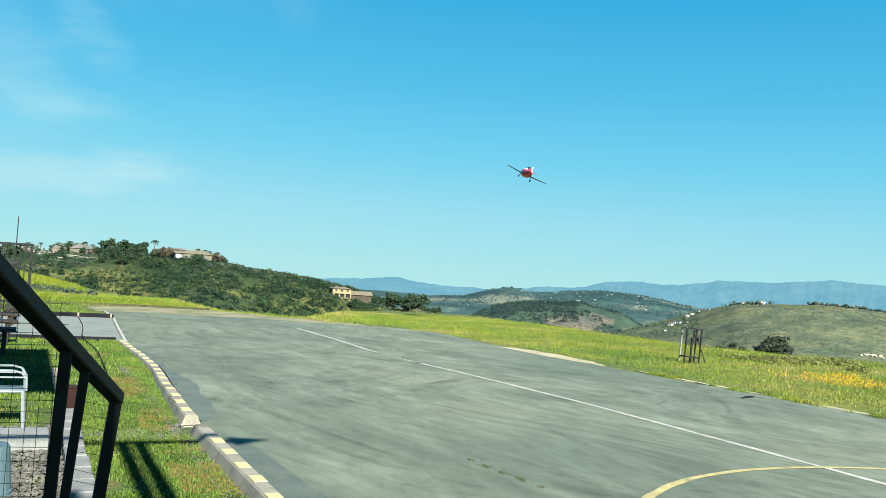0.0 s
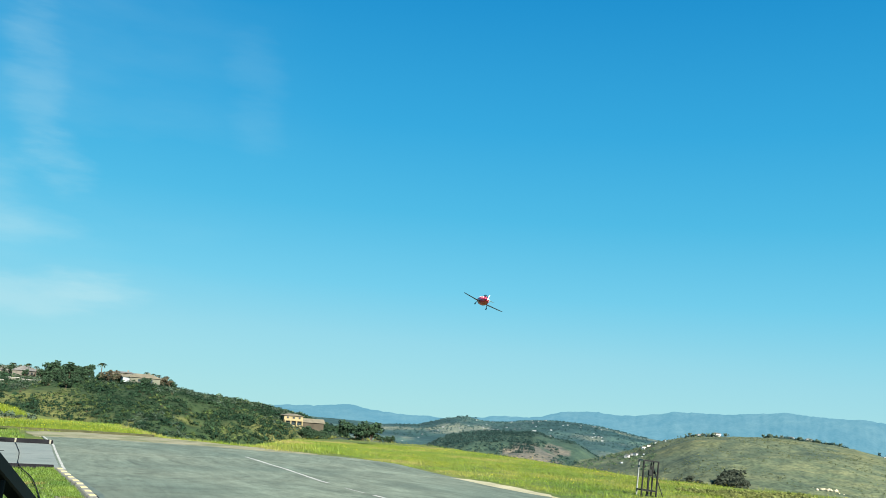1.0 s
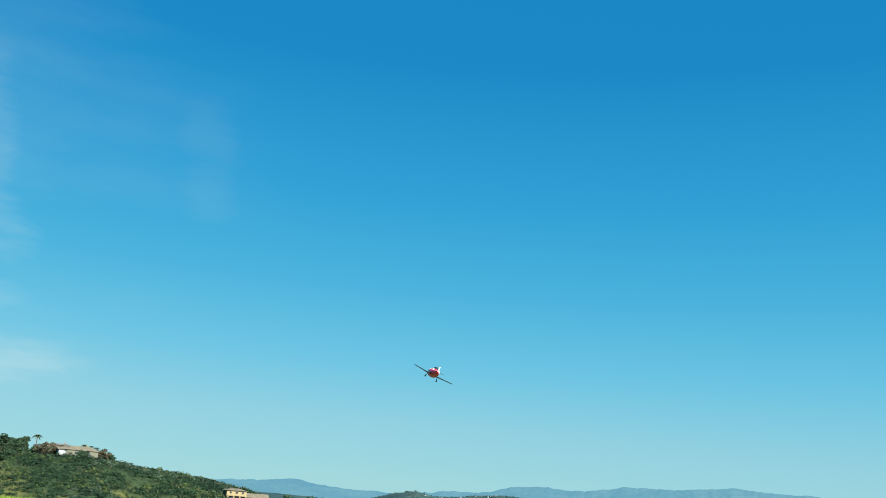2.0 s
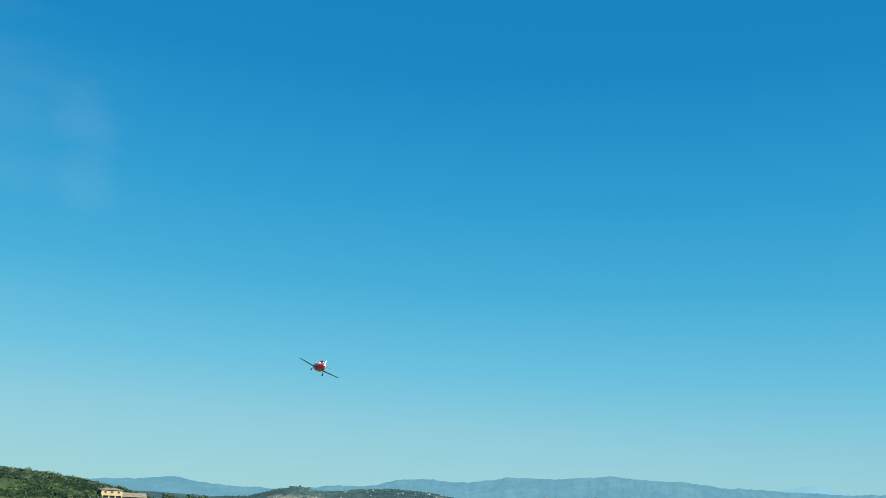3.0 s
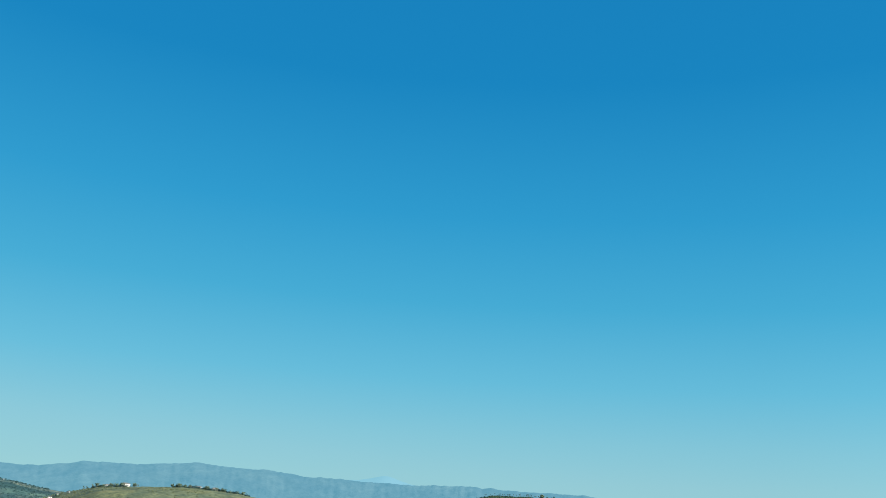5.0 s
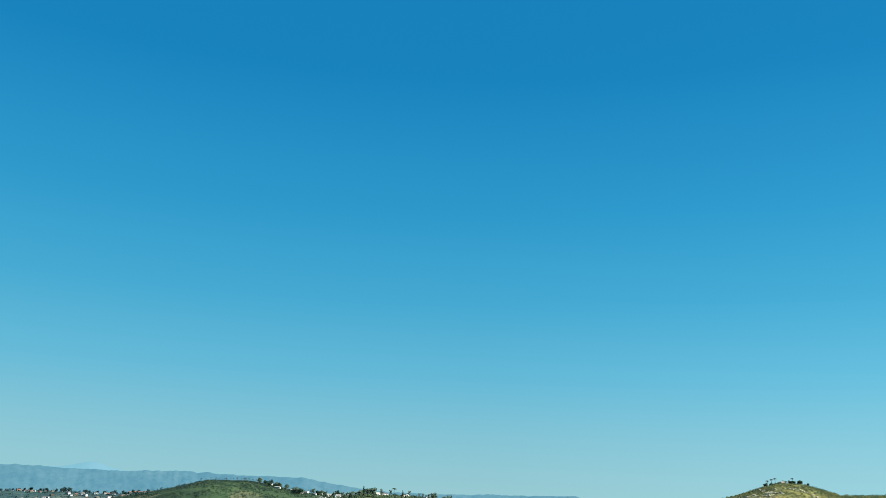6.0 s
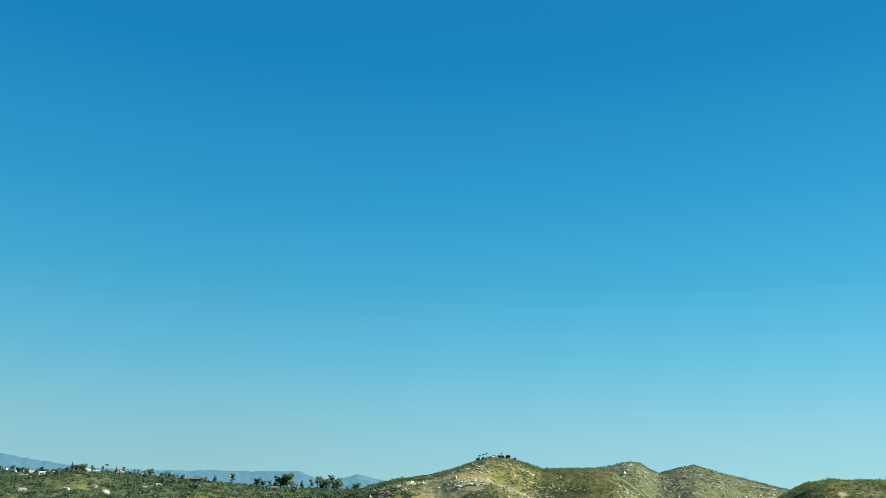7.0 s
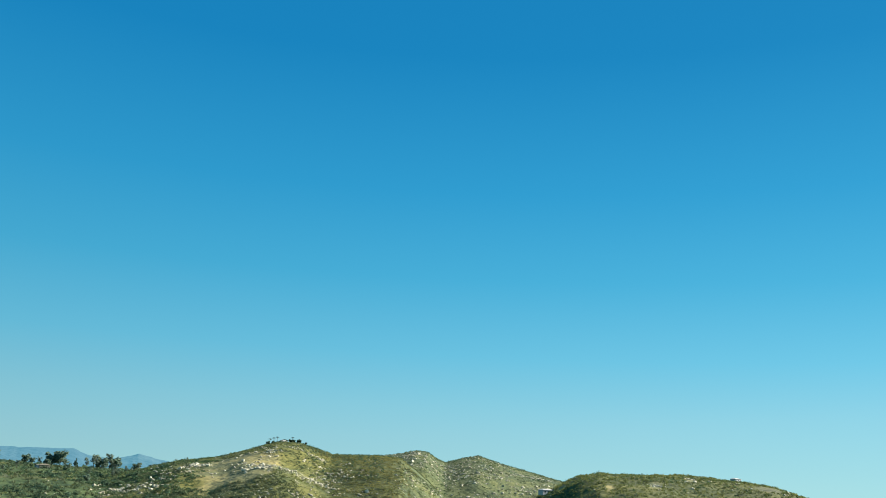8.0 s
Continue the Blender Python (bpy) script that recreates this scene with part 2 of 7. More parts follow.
# soil and cover tones of the open country; the far valley's hold a blue haze
SOIL = {"scrub": (0.022, 0.040, 0.017), "orchard": (0.056, 0.083, 0.034), "hazed_pasture": (0.050, 0.094, 0.088), "hazed_wood": (0.017, 0.048, 0.054), "dry": (0.072, 0.091, 0.057), "rocky": (0.115, 0.118, 0.038), "greyrock": (0.09, 0.106, 0.046), "olive": (0.09, 0.098, 0.034), "straw": (0.085, 0.098, 0.054), "leafy": (0.03, 0.058, 0.026), "valley": (0.028, 0.063, 0.067),
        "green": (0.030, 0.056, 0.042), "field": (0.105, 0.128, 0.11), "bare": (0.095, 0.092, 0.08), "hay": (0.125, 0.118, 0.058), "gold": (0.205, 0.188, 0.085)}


def asphalt():
    """Worn asphalt: pale dusty ground colour, dark swept streaks in two directions, fine stone grain."""
    m, n, l, b = material("asphalt", 0.85)
    co = n.new("ShaderNodeTexCoord")

    def noise(scale, stretch, spin, detail=4.0, distort=0.0, rough=0.55):
        mp = n.new("ShaderNodeMapping")
        mp.inputs["Scale"].default_value = stretch
        mp.inputs["Rotation"].default_value = (0, 0, radians(spin))
        l.new(co.outputs["Object"], mp.inputs["Vector"])
        t = n.new("ShaderNodeTexNoise")
        t.inputs["Scale"].default_value, t.inputs["Detail"].default_value = scale, detail
        t.inputs["Distortion"].default_value, t.inputs["Roughness"].default_value = distort, rough
        l.new(mp.outputs["Vector"], t.inputs["Vector"])
        return t.outputs["Fac"]

    # sweeping bends: the ground plane warped by a broad noise
    bend = n.new("ShaderNodeTexNoise")
    bend.inputs["Scale"].default_value, bend.inputs["Detail"].default_value = 0.09, 1.0
    l.new(co.outputs["Object"], bend.inputs["Vector"])
    mid = n.new("ShaderNodeVectorMath")
    mid.operation = "SUBTRACT"
    mid.inputs[1].default_value = (0.5, 0.5, 0.5)
    l.new(bend.outputs["Color"], mid.inputs[0])
    far = n.new("ShaderNodeVectorMath")
    far.operation = "SCALE"
    far.inputs["Scale"].default_value = 16.0
    l.new(mid.outputs["Vector"], far.inputs[0])
    bent = n.new("ShaderNodeVectorMath")
    bent.operation = "ADD"
    l.new(co.outputs["Object"], bent.inputs[0])
    l.new(far.outputs["Vector"], bent.inputs[1])

    def sweep(scale, stretch, spin, detail=5.0):
        mp = n.new("ShaderNodeMapping")
        mp.inputs["Scale"].default_value = stretch
        mp.inputs["Rotation"].default_value = (0, 0, radians(spin))
        l.new(bent.outputs["Vector"], mp.inputs["Vector"])
        t = n.new("ShaderNodeTexNoise")
        t.inputs["Scale"].default_value, t.inputs["Detail"].default_value = scale, detail
        l.new(mp.outputs["Vector"], t.inputs["Vector"])
        return t.outputs["Fac"]

    def ranged(v, lo, hi, to0, to1):
        r = n.new("ShaderNodeMapRange")
        r.inputs["From Min"].default_value, r.inputs["From Max"].default_value = lo, hi
        r.inputs["To Min"].default_value, r.inputs["To Max"].default_value = to0, to1
        l.new(v, r.inputs["Value"])
        return r.outputs["Result"]

    def times(c, v):
        x = n.new("ShaderNodeMixRGB")
        x.blend_type = "MULTIPLY"
        x.inputs["Fac"].default_value = 1.0
        l.new(c, x.inputs["Color1"])
        l.new(v, x.inputs["Color2"])
        return x.outputs["Color"]

    mx = n.new("ShaderNodeMixRGB")
    mx.inputs["Color1"].default_value, mx.inputs["Color2"].default_value = (0.096, 0.126, 0.096, 1), (0.141, 0.166, 0.121, 1)
    l.new(ranged(noise(0.22, (1, 1, 1), 0, 6.0), 0.35, 0.65, 0, 1), mx.inputs["Fac"])
    c = mx.outputs["Color"]
    c = times(c, ranged(noise(1.3, (1.0, 0.16, 1), 34, 6.0, 4.0), 0.46, 0.66, 1.02, 0.93))
    c = times(c, ranged(noise(1.6, (1.0, 0.25, 1), -24, 6.0, 4.5), 0.50, 0.68, 1.02, 0.92))
    c = times(c, ranged(noise(0.8, (1.0, 0.3, 1), 12, 6.0, 4.0), 0.48, 0.62, 0.97, 1.09))
    c = times(c, ranged(noise(3.5, (1.0, 0.3, 1), 30, 5.0, 3.0), 0.54, 0.66, 1.0, 0.90))
    c = times(c, ranged(noise(0.35, (1, 1, 1), 0, 6.0, 0.6), 0.54, 0.66, 1.0, 0.93))
    c = times(c, ranged(sweep(1.5, (1.0, 0.07, 1), 8), 0.50, 0.60, 1.02, 0.87))
    c = times(c, ranged(sweep(2.4, (1.0, 0.06, 1), -22), 0.54, 0.64, 1.0, 0.84))
    c = times(c, ranged(sweep(0.8, (1.0, 0.22, 1), 25), 0.52, 0.66, 0.97, 1.08))
    c = times(c, ranged(sweep(5.0, (1.0, 0.035, 1), -14), 0.57, 0.64, 1.0, 0.84))
    c = times(c, ranged(sweep(4.2, (1.0, 0.04, 1), 32), 0.58, 0.65, 1.0, 0.86))
    c = times(c, ranged(noise(0.45, (1.0, 0.35, 1), 20, 6.0, 2.6), 0.42, 0.60, 0.93, 1.05))
    c = times(c, ranged(noise(1.1, (1.0, 0.3, 1), -8, 5.0, 2.6, 0.45), 0.45, 0.60, 0.93, 1.06))
    c = times(c, ranged(noise(9, (1, 1, 1), 0, 4.0), 0.35, 0.65, 0.95, 1.05))
    c = times(c, ranged(noise(70, (1, 1, 1), 0, 2.0), 0.3, 0.7, 0.78, 1.2))
    l.new(c, b.inputs["Base Color"])
    bp = n.new("ShaderNodeBump")
    bp.inputs["Strength"].default_value, bp.inputs["Distance"].default_value = 0.25, 0.01
    l.new(noise(90, (1, 1, 1), 0, 2.0), bp.inputs["Height"])
    l.new(bp.outputs["Normal"], b.inputs["Normal"])
    b.inputs["Specular IOR Level"].default_value = 0.2
    return m


M_ASPHALT = asphalt()
M_CONCRETE = surface("concrete", (0.165, 0.162, 0.13), (0.23, 0.222, 0.18), 3, fine=40, fine_amount=0.2, bump=0.08, bump_scale=40, third=(0.09, 0.085, 0.07), third_scale=2.5, third_range=(0.55, 0.68))
M_YELLOW = surface("yellow_road_paint", (0.38, 0.335, 0.15), (0.47, 0.42, 0.22), 6, fine=50, fine_amount=0.2, rough=0.7, third=(0.25, 0.22, 0.14), third_scale=5, third_range=(0.62, 0.72))
M_WHITE = surface("white_road_paint", (0.22, 0.225, 0.2), (0.38, 0.38, 0.34), 4, fine=30, fine_amount=0.3, rough=0.7)
M_CIRCLE = surface("faded_yellow_paint", (0.26, 0.235, 0.10), (0.36, 0.32, 0.15), 5, fine=40, fine_amount=0.25, rough=0.75, third=(0.16, 0.16, 0.10), third_scale=4, third_range=(0.58, 0.68))


# ---- mesh helpers ----
def fast_mesh(name, verts, faces, mats, index=None, smooth=False):
    """A mesh from numpy arrays: verts (n, 3), faces (m, 3 or 4)."""
    me = bpy.data.meshes.new(name)
    verts, faces = np.asarray(verts, np.float32), np.asarray(faces, np.int32)
    k = faces.shape[1]
    me.vertices.add(len(verts))
    me.vertices.foreach_set("co", verts.ravel())
    me.loops.add(faces.size)
    me.loops.foreach_set("vertex_index", faces.ravel())
    me.polygons.add(len(faces))
    me.polygons.foreach_set("loop_start", np.arange(0, faces.size, k, dtype=np.int32))
    me.polygons.foreach_set("loop_total", np.full(len(faces), k, np.int32))
    for m in mats if isinstance(mats, (list, tuple)) else [mats]:
        me.materials.append(m)
    if index is not None:
        me.polygons.foreach_set("material_index", np.asarray(index, np.int32))
    me.polygons.foreach_set("use_smooth", np.full(len(faces), smooth, bool))
    me.update(calc_edges=True)
    me.validate()
    return me


def part(name, bm, mat, parent=None, label="", smooth=False):
    """Links a bmesh as one mesh object, under a thing if one is given."""
    me = bpy.data.meshes.new(name)
    bm.normal_update()
    bm.to_mesh(me)
    bm.free()
    me.materials.append(mat)
    if smooth:
        for p in me.polygons:
            p.use_smooth = True
    ob = new(name, me)
    if parent is not None:
        ob.parent = parent
    if label:
        ob["label"] = label
    return ob


def box(bm, cx, cy, cz, sx, sy, sz, m=None, bevel=0.0):
    r = bmesh.ops.create_cube(bm, size=1.0)
    vs = r["verts"]
    bmesh.ops.scale(bm, vec=(sx, sy, sz), verts=vs)
    bmesh.ops.translate(bm, vec=(cx, cy, cz), verts=vs)
    if bevel > 0:
        es = list({e for v in vs for e in v.link_edges})
        rb = bmesh.ops.bevel(bm, geom=es, offset=bevel, segments=1, affect="EDGES", profile=0.5)
        vs = list({v for f in rb["faces"] for v in f.verts} | {v for v in vs if v.is_valid})
    if m is not None:
        bmesh.ops.transform(bm, matrix=m, verts=[v for v in vs if v.is_valid])


def bar(bm, a, b, w, d=None, bevel=0.0):
    """A square bar from a to b."""
    a, b = Vector(a), Vector(b)
    way = b - a
    q = way.to_track_quat("Z", "Y").to_matrix().to_4x4()
    box(bm, 0, 0, way.length / 2, w, d or w, way.length, Matrix.Translation(a) @ q, bevel)


def rod(bm, a, b, r1, r2=None, seg=6):
    """A round bar from a to b."""
    a, b = Vector(a), Vector(b)
    way = b - a
    q = way.to_track_quat("Z", "Y").to_matrix().to_4x4()
    bmesh.ops.create_cone(bm, cap_ends=True, segments=seg, radius1=r1, radius2=r1 if r2 is None else r2, depth=way.length,
                          matrix=Matrix.Translation((a + b) / 2) @ q)


def empty(name, m, label, category, group="", kind=""):
    ob = new(name)
    ob.matrix_world = m
    return tagged(ob, label, category, group, kind)


# ---- the field's own axes: n across the runway, s along it ----
FIELD = 25.15
CN, SN = math.cos(radians(FIELD)), math.sin(radians(FIELD))


def place(n, s, z=0.0, turn=0.0):
    return pose(n * CN - s * SN, n * SN + s * CN, z, 0, 0, FIELD + turn)


# ---- terrain ----
def lattice(ix, iy, seed):
    h = (ix.astype(np.int64) * 374761393 + iy.astype(np.int64) * 668265263 + seed * 974634777) & 0x7FFFFFFF
    h = ((h ^ (h >> 13)) * 1274126177) & 0x7FFFFFFF
    return ((h ^ (h >> 16)) & 0xFFFF) / 65535.0


def vnoise(x, y, seed=0):
    x, y = np.asarray(x, float), np.asarray(y, float)
    ix, iy = np.floor(x), np.floor(y)
    fx, fy = x - ix, y - iy
    fx, fy = fx * fx * (3 - 2 * fx), fy * fy * (3 - 2 * fy)
    a, b = lattice(ix, iy, seed), lattice(ix + 1, iy, seed)
    c, d = lattice(ix, iy + 1, seed), lattice(ix + 1, iy + 1, seed)
    return (a * (1 - fx) + b * fx) * (1 - fy) + (c * (1 - fx) + d * fx) * fy - 0.5


def fbm(x, y, octaves=5, seed=0):
    t, k, f = 0.0, 1.0, 1.0
    for i in range(octaves):
        t = t + k * vnoise(x * f, y * f, seed + i)
        k, f = k * 0.5, f * 2.03
    return t


# each ridge: distance, width towards the viewer, width behind, then heading and height angle along its crest
RIDGES = {}
RIDGES["home_hill"] = (450, 190, 200, ((-60, 0.3), (-27, 0), (-25.4, 0.25), (-22.4, 0.45), (-20.5, 0.5), (-17.3, 0.55), (-14.4, 0.5), (-12.4, 0.12),
    (-10.6, 0), (-8.1, -0.3), (-5.9, -0.68), (-3.6, -1.4), (-2, -2.4), (0, -4), (4, -8)))
RIDGES["knoll"] = (240, 85, 60, ((-9, -3.6), (-6, -2.5), (-3.4, -1.75), (-0.8, -1.8), (1.5, -2.4), (4, -4.2)))
RIDGES["far_hill"] = (2800, 700, 500, ((-6, -1.6), (-0.7, -0.75), (1.5, -0.6), (3.3, -0.08), (4.6, 0.14), (5.8, -0.08), (7.3, -0.04), (8.2, 0.12), (9.3, 0.24), (10.4, 0.28), (11.6, 0.25), (13.1, 0.13),
    (14.2, -0.04), (15.3, -0.25), (18, -0.6), (24, -0.8)))
RIDGES["dark_hill"] = (1100, 260, 200, ((0, -3.2), (1.8, -2.1), (2.9, -1.35), (3.8, -1.1), (4.7, -0.88), (6.7, -0.68), (8.1, -0.66), (9.2, -0.56), (10.3, -0.84),
    (11.7, -1.05), (12.8, -1.65), (14, -2.3), (15.5, -3.2)))
RIDGES["dry_hill"] = (950, 420, 300, ((8, -4), (11.4, -2.3), (15.2, -1.1), (16.6, -0.5), (18.6, -0.05), (21, 0.15), (24, 0.28), (26.5, 0.12),
    (28, -0.08), (29.3, -0.38), (31.5, -0.9), (36, -2)))
RIDGES["town_hill"] = (1500, 350, 300, ((25, -0.9), (29, -0.35), (31, -0.05), (34, 0), (37, -0.05), (39, 0.1), (42, 0.1), (46, -0.5)))
RIDGES["palm_hill"] = (1350, 380, 300, ((35, -1.2), (37.2, -0.25), (39.7, 0.25), (41.3, 0.66), (42.5, 0.98), (44.9, 1.05), (46.3, 0.88), (47.7, 0.55),
    (50.5, 0.35), (54, 0.3), (58, 0.1), (64, -0.6)))
RIDGES["tree_hill"] = (850, 360, 300, ((43, -1.4), (47, -0.2), (50.5, 0.25), (52.7, 0.5), (55.5, 0.42), (57, 0.28), (59, 0.12), (62, -0.05),
    (65, -0.15), (68, -0.25), (71, -0.2), (74, -0.1), (79, -0.8), (84, -2)))
RIDGES["house_hill"] = (800, 300, 260, ((64, -1.6), (68, -0.45), (70, 0.08), (71.4, 0.5), (73.6, 0.8), (75, 1.22), (76.4, 1.68), (77.3, 1.95),
    (78.6, 1.97), (79.7, 1.68), (80.7, 1.34), (82.1, 1.36), (83.5, 1.46), (85.1, 1.36), (86.4, 0.4), (88, -0.9), (91, -2.5)))
RIDGES["rock_hill"] = (1250, 320, 300, ((80, 1), (83, 1.3), (85.1, 1.66), (86, 1.87), (86.7, 1.83), (87.3, 1.47), (87.9, 1.22), (89, 1.57), (90, 1.76),
    (90.5, 1.6), (91.7, 1.28), (93.3, 0.9), (94.8, 0.55), (96.5, 0.2), (99, -0.4)))
RIDGES["brush_hill"] = (600, 250, 200, ((92, -2), (93.8, -0.5), (95.3, 0.35), (96.4, 0.88), (97.6, 1.08), (98.5, 0.97), (100.5, 1.05), (102.3, 1.16),
    (104, 1.08), (105.6, 0.92), (107.8, 0.68), (109.7, 0.15), (112, -0.7), (118, -2)))
EDGE = ((-180, 60), (-40, 75), (-26, 90), (-20, 74), (-16.5, 46), (-14, 38), (-11, 36.5), (-8.6, 35), (-7.2, 40), (-6.2, 45), (-3, 51), (2, 52), (5, 45), (11, 39.5), (17, 34), (27, 34), (60, 40), (180, 60))


def interp(x, pairs):
    p = np.array(pairs, float)
    return np.interp(x, p[:, 0], p[:, 1])


def crest_line(x, pairs):
    """As interp, but a ridge dies away beyond its ends."""
    p = np.array(pairs, float)
    out = np.maximum(p[0, 0] - x, 0) + np.maximum(x - p[-1, 0], 0)
    return np.interp(x, p[:, 0], p[:, 1]) - 1.5 * out


def terrain(x, y):
    """Height of the ground, and which ridge it belongs to (-1: mesa top, -2: valley)."""
    x, y = np.asarray(x, float), np.asarray(y, float)
    r = np.hypot(x, y) + 1e-6
    az = np.degrees(np.arctan2(x, y))
    edge = interp(az, EDGE) + 2.4 * vnoise(x / 9, y / 9, 5)
    n, s = x * CN + y * SN, -x * SN + y * CN
    t = np.clip((r - edge) / 330, 0, None)
    valley = -62 + 0.005 * np.clip(r - 1200, 0, None)
    fall = np.minimum(1, t * 1.35)
    fall = fall * fall * (3 - 2 * fall)
    fall = np.maximum(fall, np.clip((r - edge) / 120, 0, 1) * 0.12)
    z = valley * fall
    z = z + fall * (14 * fbm(x / 300, y / 300, 5, 11) + np.minimum(1, r / 2000) * 18 * fbm(x / 500, y / 500, 4, 31))
    # mounds of spoil behind the end of the strip
    m1 = 0.10 * np.clip((s - 36.6) / 2.4, 0, 1) * np.clip((6.6 - n) / 11, 0, 1.1) * np.clip((48 - s) / 6, 0, 1)
    m2 = 1.2 * np.exp(-((s - 62) / 9.0) ** 2) * np.clip((4 - n) / 14, 0, 1.2)
    lift = np.clip((s - 46) / 12, 0, 1)
    m3 = (0.15 - 0.15 * np.clip(n, -2, 9)) * lift * lift * (3 - 2 * lift) * (n < 30)
    z = z + (m1 + m2 * 0.5 + m3 * np.clip((20 - n) / 12, 0, 1)) * (1 - fall)
    kind = np.where(r < edge + 25, -1, -2)
    best = z.copy()
    for i, (name, (dist, front, back, crest)) in enumerate(RIDGES.items()):
        rough = fbm(x / 60, y / 60, 5, 40 + i)
        d = dist * (1 + 0.10 * vnoise(az / 5.0, az * 0, 60 + i))
        el = np.maximum(crest_line(az, crest), -25)
        top = 1.65 + d * np.tan(np.radians(el))
        u = (r - d) / np.where(r < d, front, back)
        prof = np.exp(-u * u)
        gully = np.clip(np.abs(u), 0, 1)
        h = -62 + (top + 62) * prof + gully * prof * min(0.035 * dist, 15.0) * rough + min(0.0012 * dist, 1.2) * fbm(x / 9, y / 9, 3, 80 + i)
        up = (h > best) & (r > 120) & (el > -20)
        best = np.where(up, h, best)
        kind = np.where(up & (h > z + 3), i, kind)
    return best, kind


def ground_z(x, y):
    return float(terrain(np.array([x]), np.array([y]))[0][0])


azs = np.concatenate([np.arange(-32, 118, 0.18), np.arange(118, 328, 3.0)])
rs = np.concatenate([[0.0], np.geomspace(1.5, 30, 26), np.geomspace(31, 130, 40), np.geomspace(133, 1500, 160), np.geomspace(1530, 4900, 44)])
AZ, RR = np.meshgrid(np.radians(azs), rs)
GX, GY = RR * np.sin(AZ), RR * np.cos(AZ)
GZ, GK = terrain(GX, GY)
na, nr = len(azs), len(rs)
idx = np.arange(na * nr).reshape(nr, na)
nxt = np.roll(idx, -1, axis=1)
quads = np.stack([idx[:-1], idx[1:], nxt[1:], nxt[:-1]], -1).reshape(-1, 4)
names = list(RIDGES)
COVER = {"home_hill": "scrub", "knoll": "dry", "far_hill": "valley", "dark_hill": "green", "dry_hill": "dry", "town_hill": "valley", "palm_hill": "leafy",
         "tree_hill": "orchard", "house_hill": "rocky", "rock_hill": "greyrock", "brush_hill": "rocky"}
tone = np.empty((*GK.shape, 3))
tone[:] = SOIL["scrub"]
for i, nm in enumerate(names):
    tone[GK == i] = SOIL[COVER[nm]]
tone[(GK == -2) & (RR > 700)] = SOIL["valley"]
tone[(GK == -2) & (np.degrees(AZ) > 72) & (RR < 1000)] = SOIL["rocky"]


def blend(weight, soil):
    """Mixes a soil into the ground's tone by a soft weight."""
    w = np.clip(weight, 0, 1)[..., None]
    w = w * w * (3 - 2 * w)
    tone[:] = tone * (1 - w) + np.array(SOIL[soil]) * w


# a patchwork of pasture and woods over the far valley, in haze-blued tones
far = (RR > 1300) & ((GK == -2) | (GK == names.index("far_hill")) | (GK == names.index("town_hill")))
blend(far * (fbm(GX / 170, GY / 170, 4, 71) * 5 - 0.35), "hazed_pasture")
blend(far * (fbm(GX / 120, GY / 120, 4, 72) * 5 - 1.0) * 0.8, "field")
blend(far * (fbm(GX / 140, GY / 140, 4, 73) * 5 - 0.4) * 0.7, "hazed_wood")
# the shoulder under thick brush, and the stony side of the next hill
deg = np.degrees(AZ)
blend(((deg - 79.6) / 1.6 + 0.8 * fbm(GX / 40, GY / 40, 3, 74)) * (GK == names.index("house_hill")), "olive")
blend(((deg - 84.6) / 0.8 + 0.8 * fbm(GX / 30, GY / 30, 3, 75)) * ((GK == names.index("house_hill")) | (GK == -2)) * (RR > 500) * (deg < 96), "greyrock")
blend((GK == names.index("brush_hill")) * (0.75 + fbm(GX / 40, GY / 40, 3, 76)), "olive")
blend((GK == names.index("tree_hill")) * (fbm(GX / 45, GY / 45, 4, 77) * 5 - 0.3) * 0.8, "olive")
blend((GK == names.index("tree_hill")) * (fbm(GX / 35, GY / 35, 4, 78) * 5 - 0.8) * 0.7, "straw")
blend((GK == names.index("home_hill")) * (fbm(GX / 24, GY / 24, 4, 79) * 5 - 0.2) * 0.75, "olive")
# fields and bare slopes: heading, distance, half widths, soil
for a0, r0, wa, wr, soil in ((4.3, 2330, 2.4, 130, "field"), (-0.3, 2370, 1.5, 110, "field"), (8.9, 940, 1.9, 52, "bare"), (10.4, 1000, 0.8, 30, "bare"), (17.4, 800, 1.6, 46, "straw"), (19.6, 815, 1.3, 26, "straw"),
                             (28.3, 840, 1.6, 60, "straw"), (23.5, 860, 1.8, 30, "straw"), (-12.3, 425, 0.8, 16, "hay"), (-13.6, 436, 0.8, 10, "hay"), (-4.6, 385, 1.3, 30, "hay"), (-15.6, 415, 1.6, 10, "hay"),
                             (75.0, 648, 2.6, 76, "gold"), (107.6, 543, 0.9, 14, "hay"), (101.0, 508, 0.4, 14, "gold"), (103.1, 540, 0.5, 10, "gold"), (45.2, 1160, 1.5, 46, "straw"), (38.3, 1190, 1.2, 60, "straw"), (95.3, 575, 0.35, 16, "gold"), (98.2, 500, 0.3, 10, "gold")):
    da, dr = (np.degrees(AZ) - a0) / wa, (RR - r0) / wr
    wob = fbm(GX / 26, GY / 26, 5, 91)
    blend((1.25 - (da * da + dr * dr + 1.3 * wob)) / 0.5 * (GK > -1), soil)
GN = GX * CN + GY * SN
slot = np.where(GK[:-1] == -1, 1, 2)
slot[(GN[:-1] < 1.6) & (RR[:-1] < 40)] = 0
GZ = GZ - 0.02 * (RR < 60)
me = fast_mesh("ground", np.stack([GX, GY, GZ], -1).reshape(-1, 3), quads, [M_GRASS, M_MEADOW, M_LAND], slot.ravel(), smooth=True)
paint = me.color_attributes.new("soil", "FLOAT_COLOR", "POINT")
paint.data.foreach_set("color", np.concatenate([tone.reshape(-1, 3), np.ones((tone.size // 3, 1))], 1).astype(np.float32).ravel())
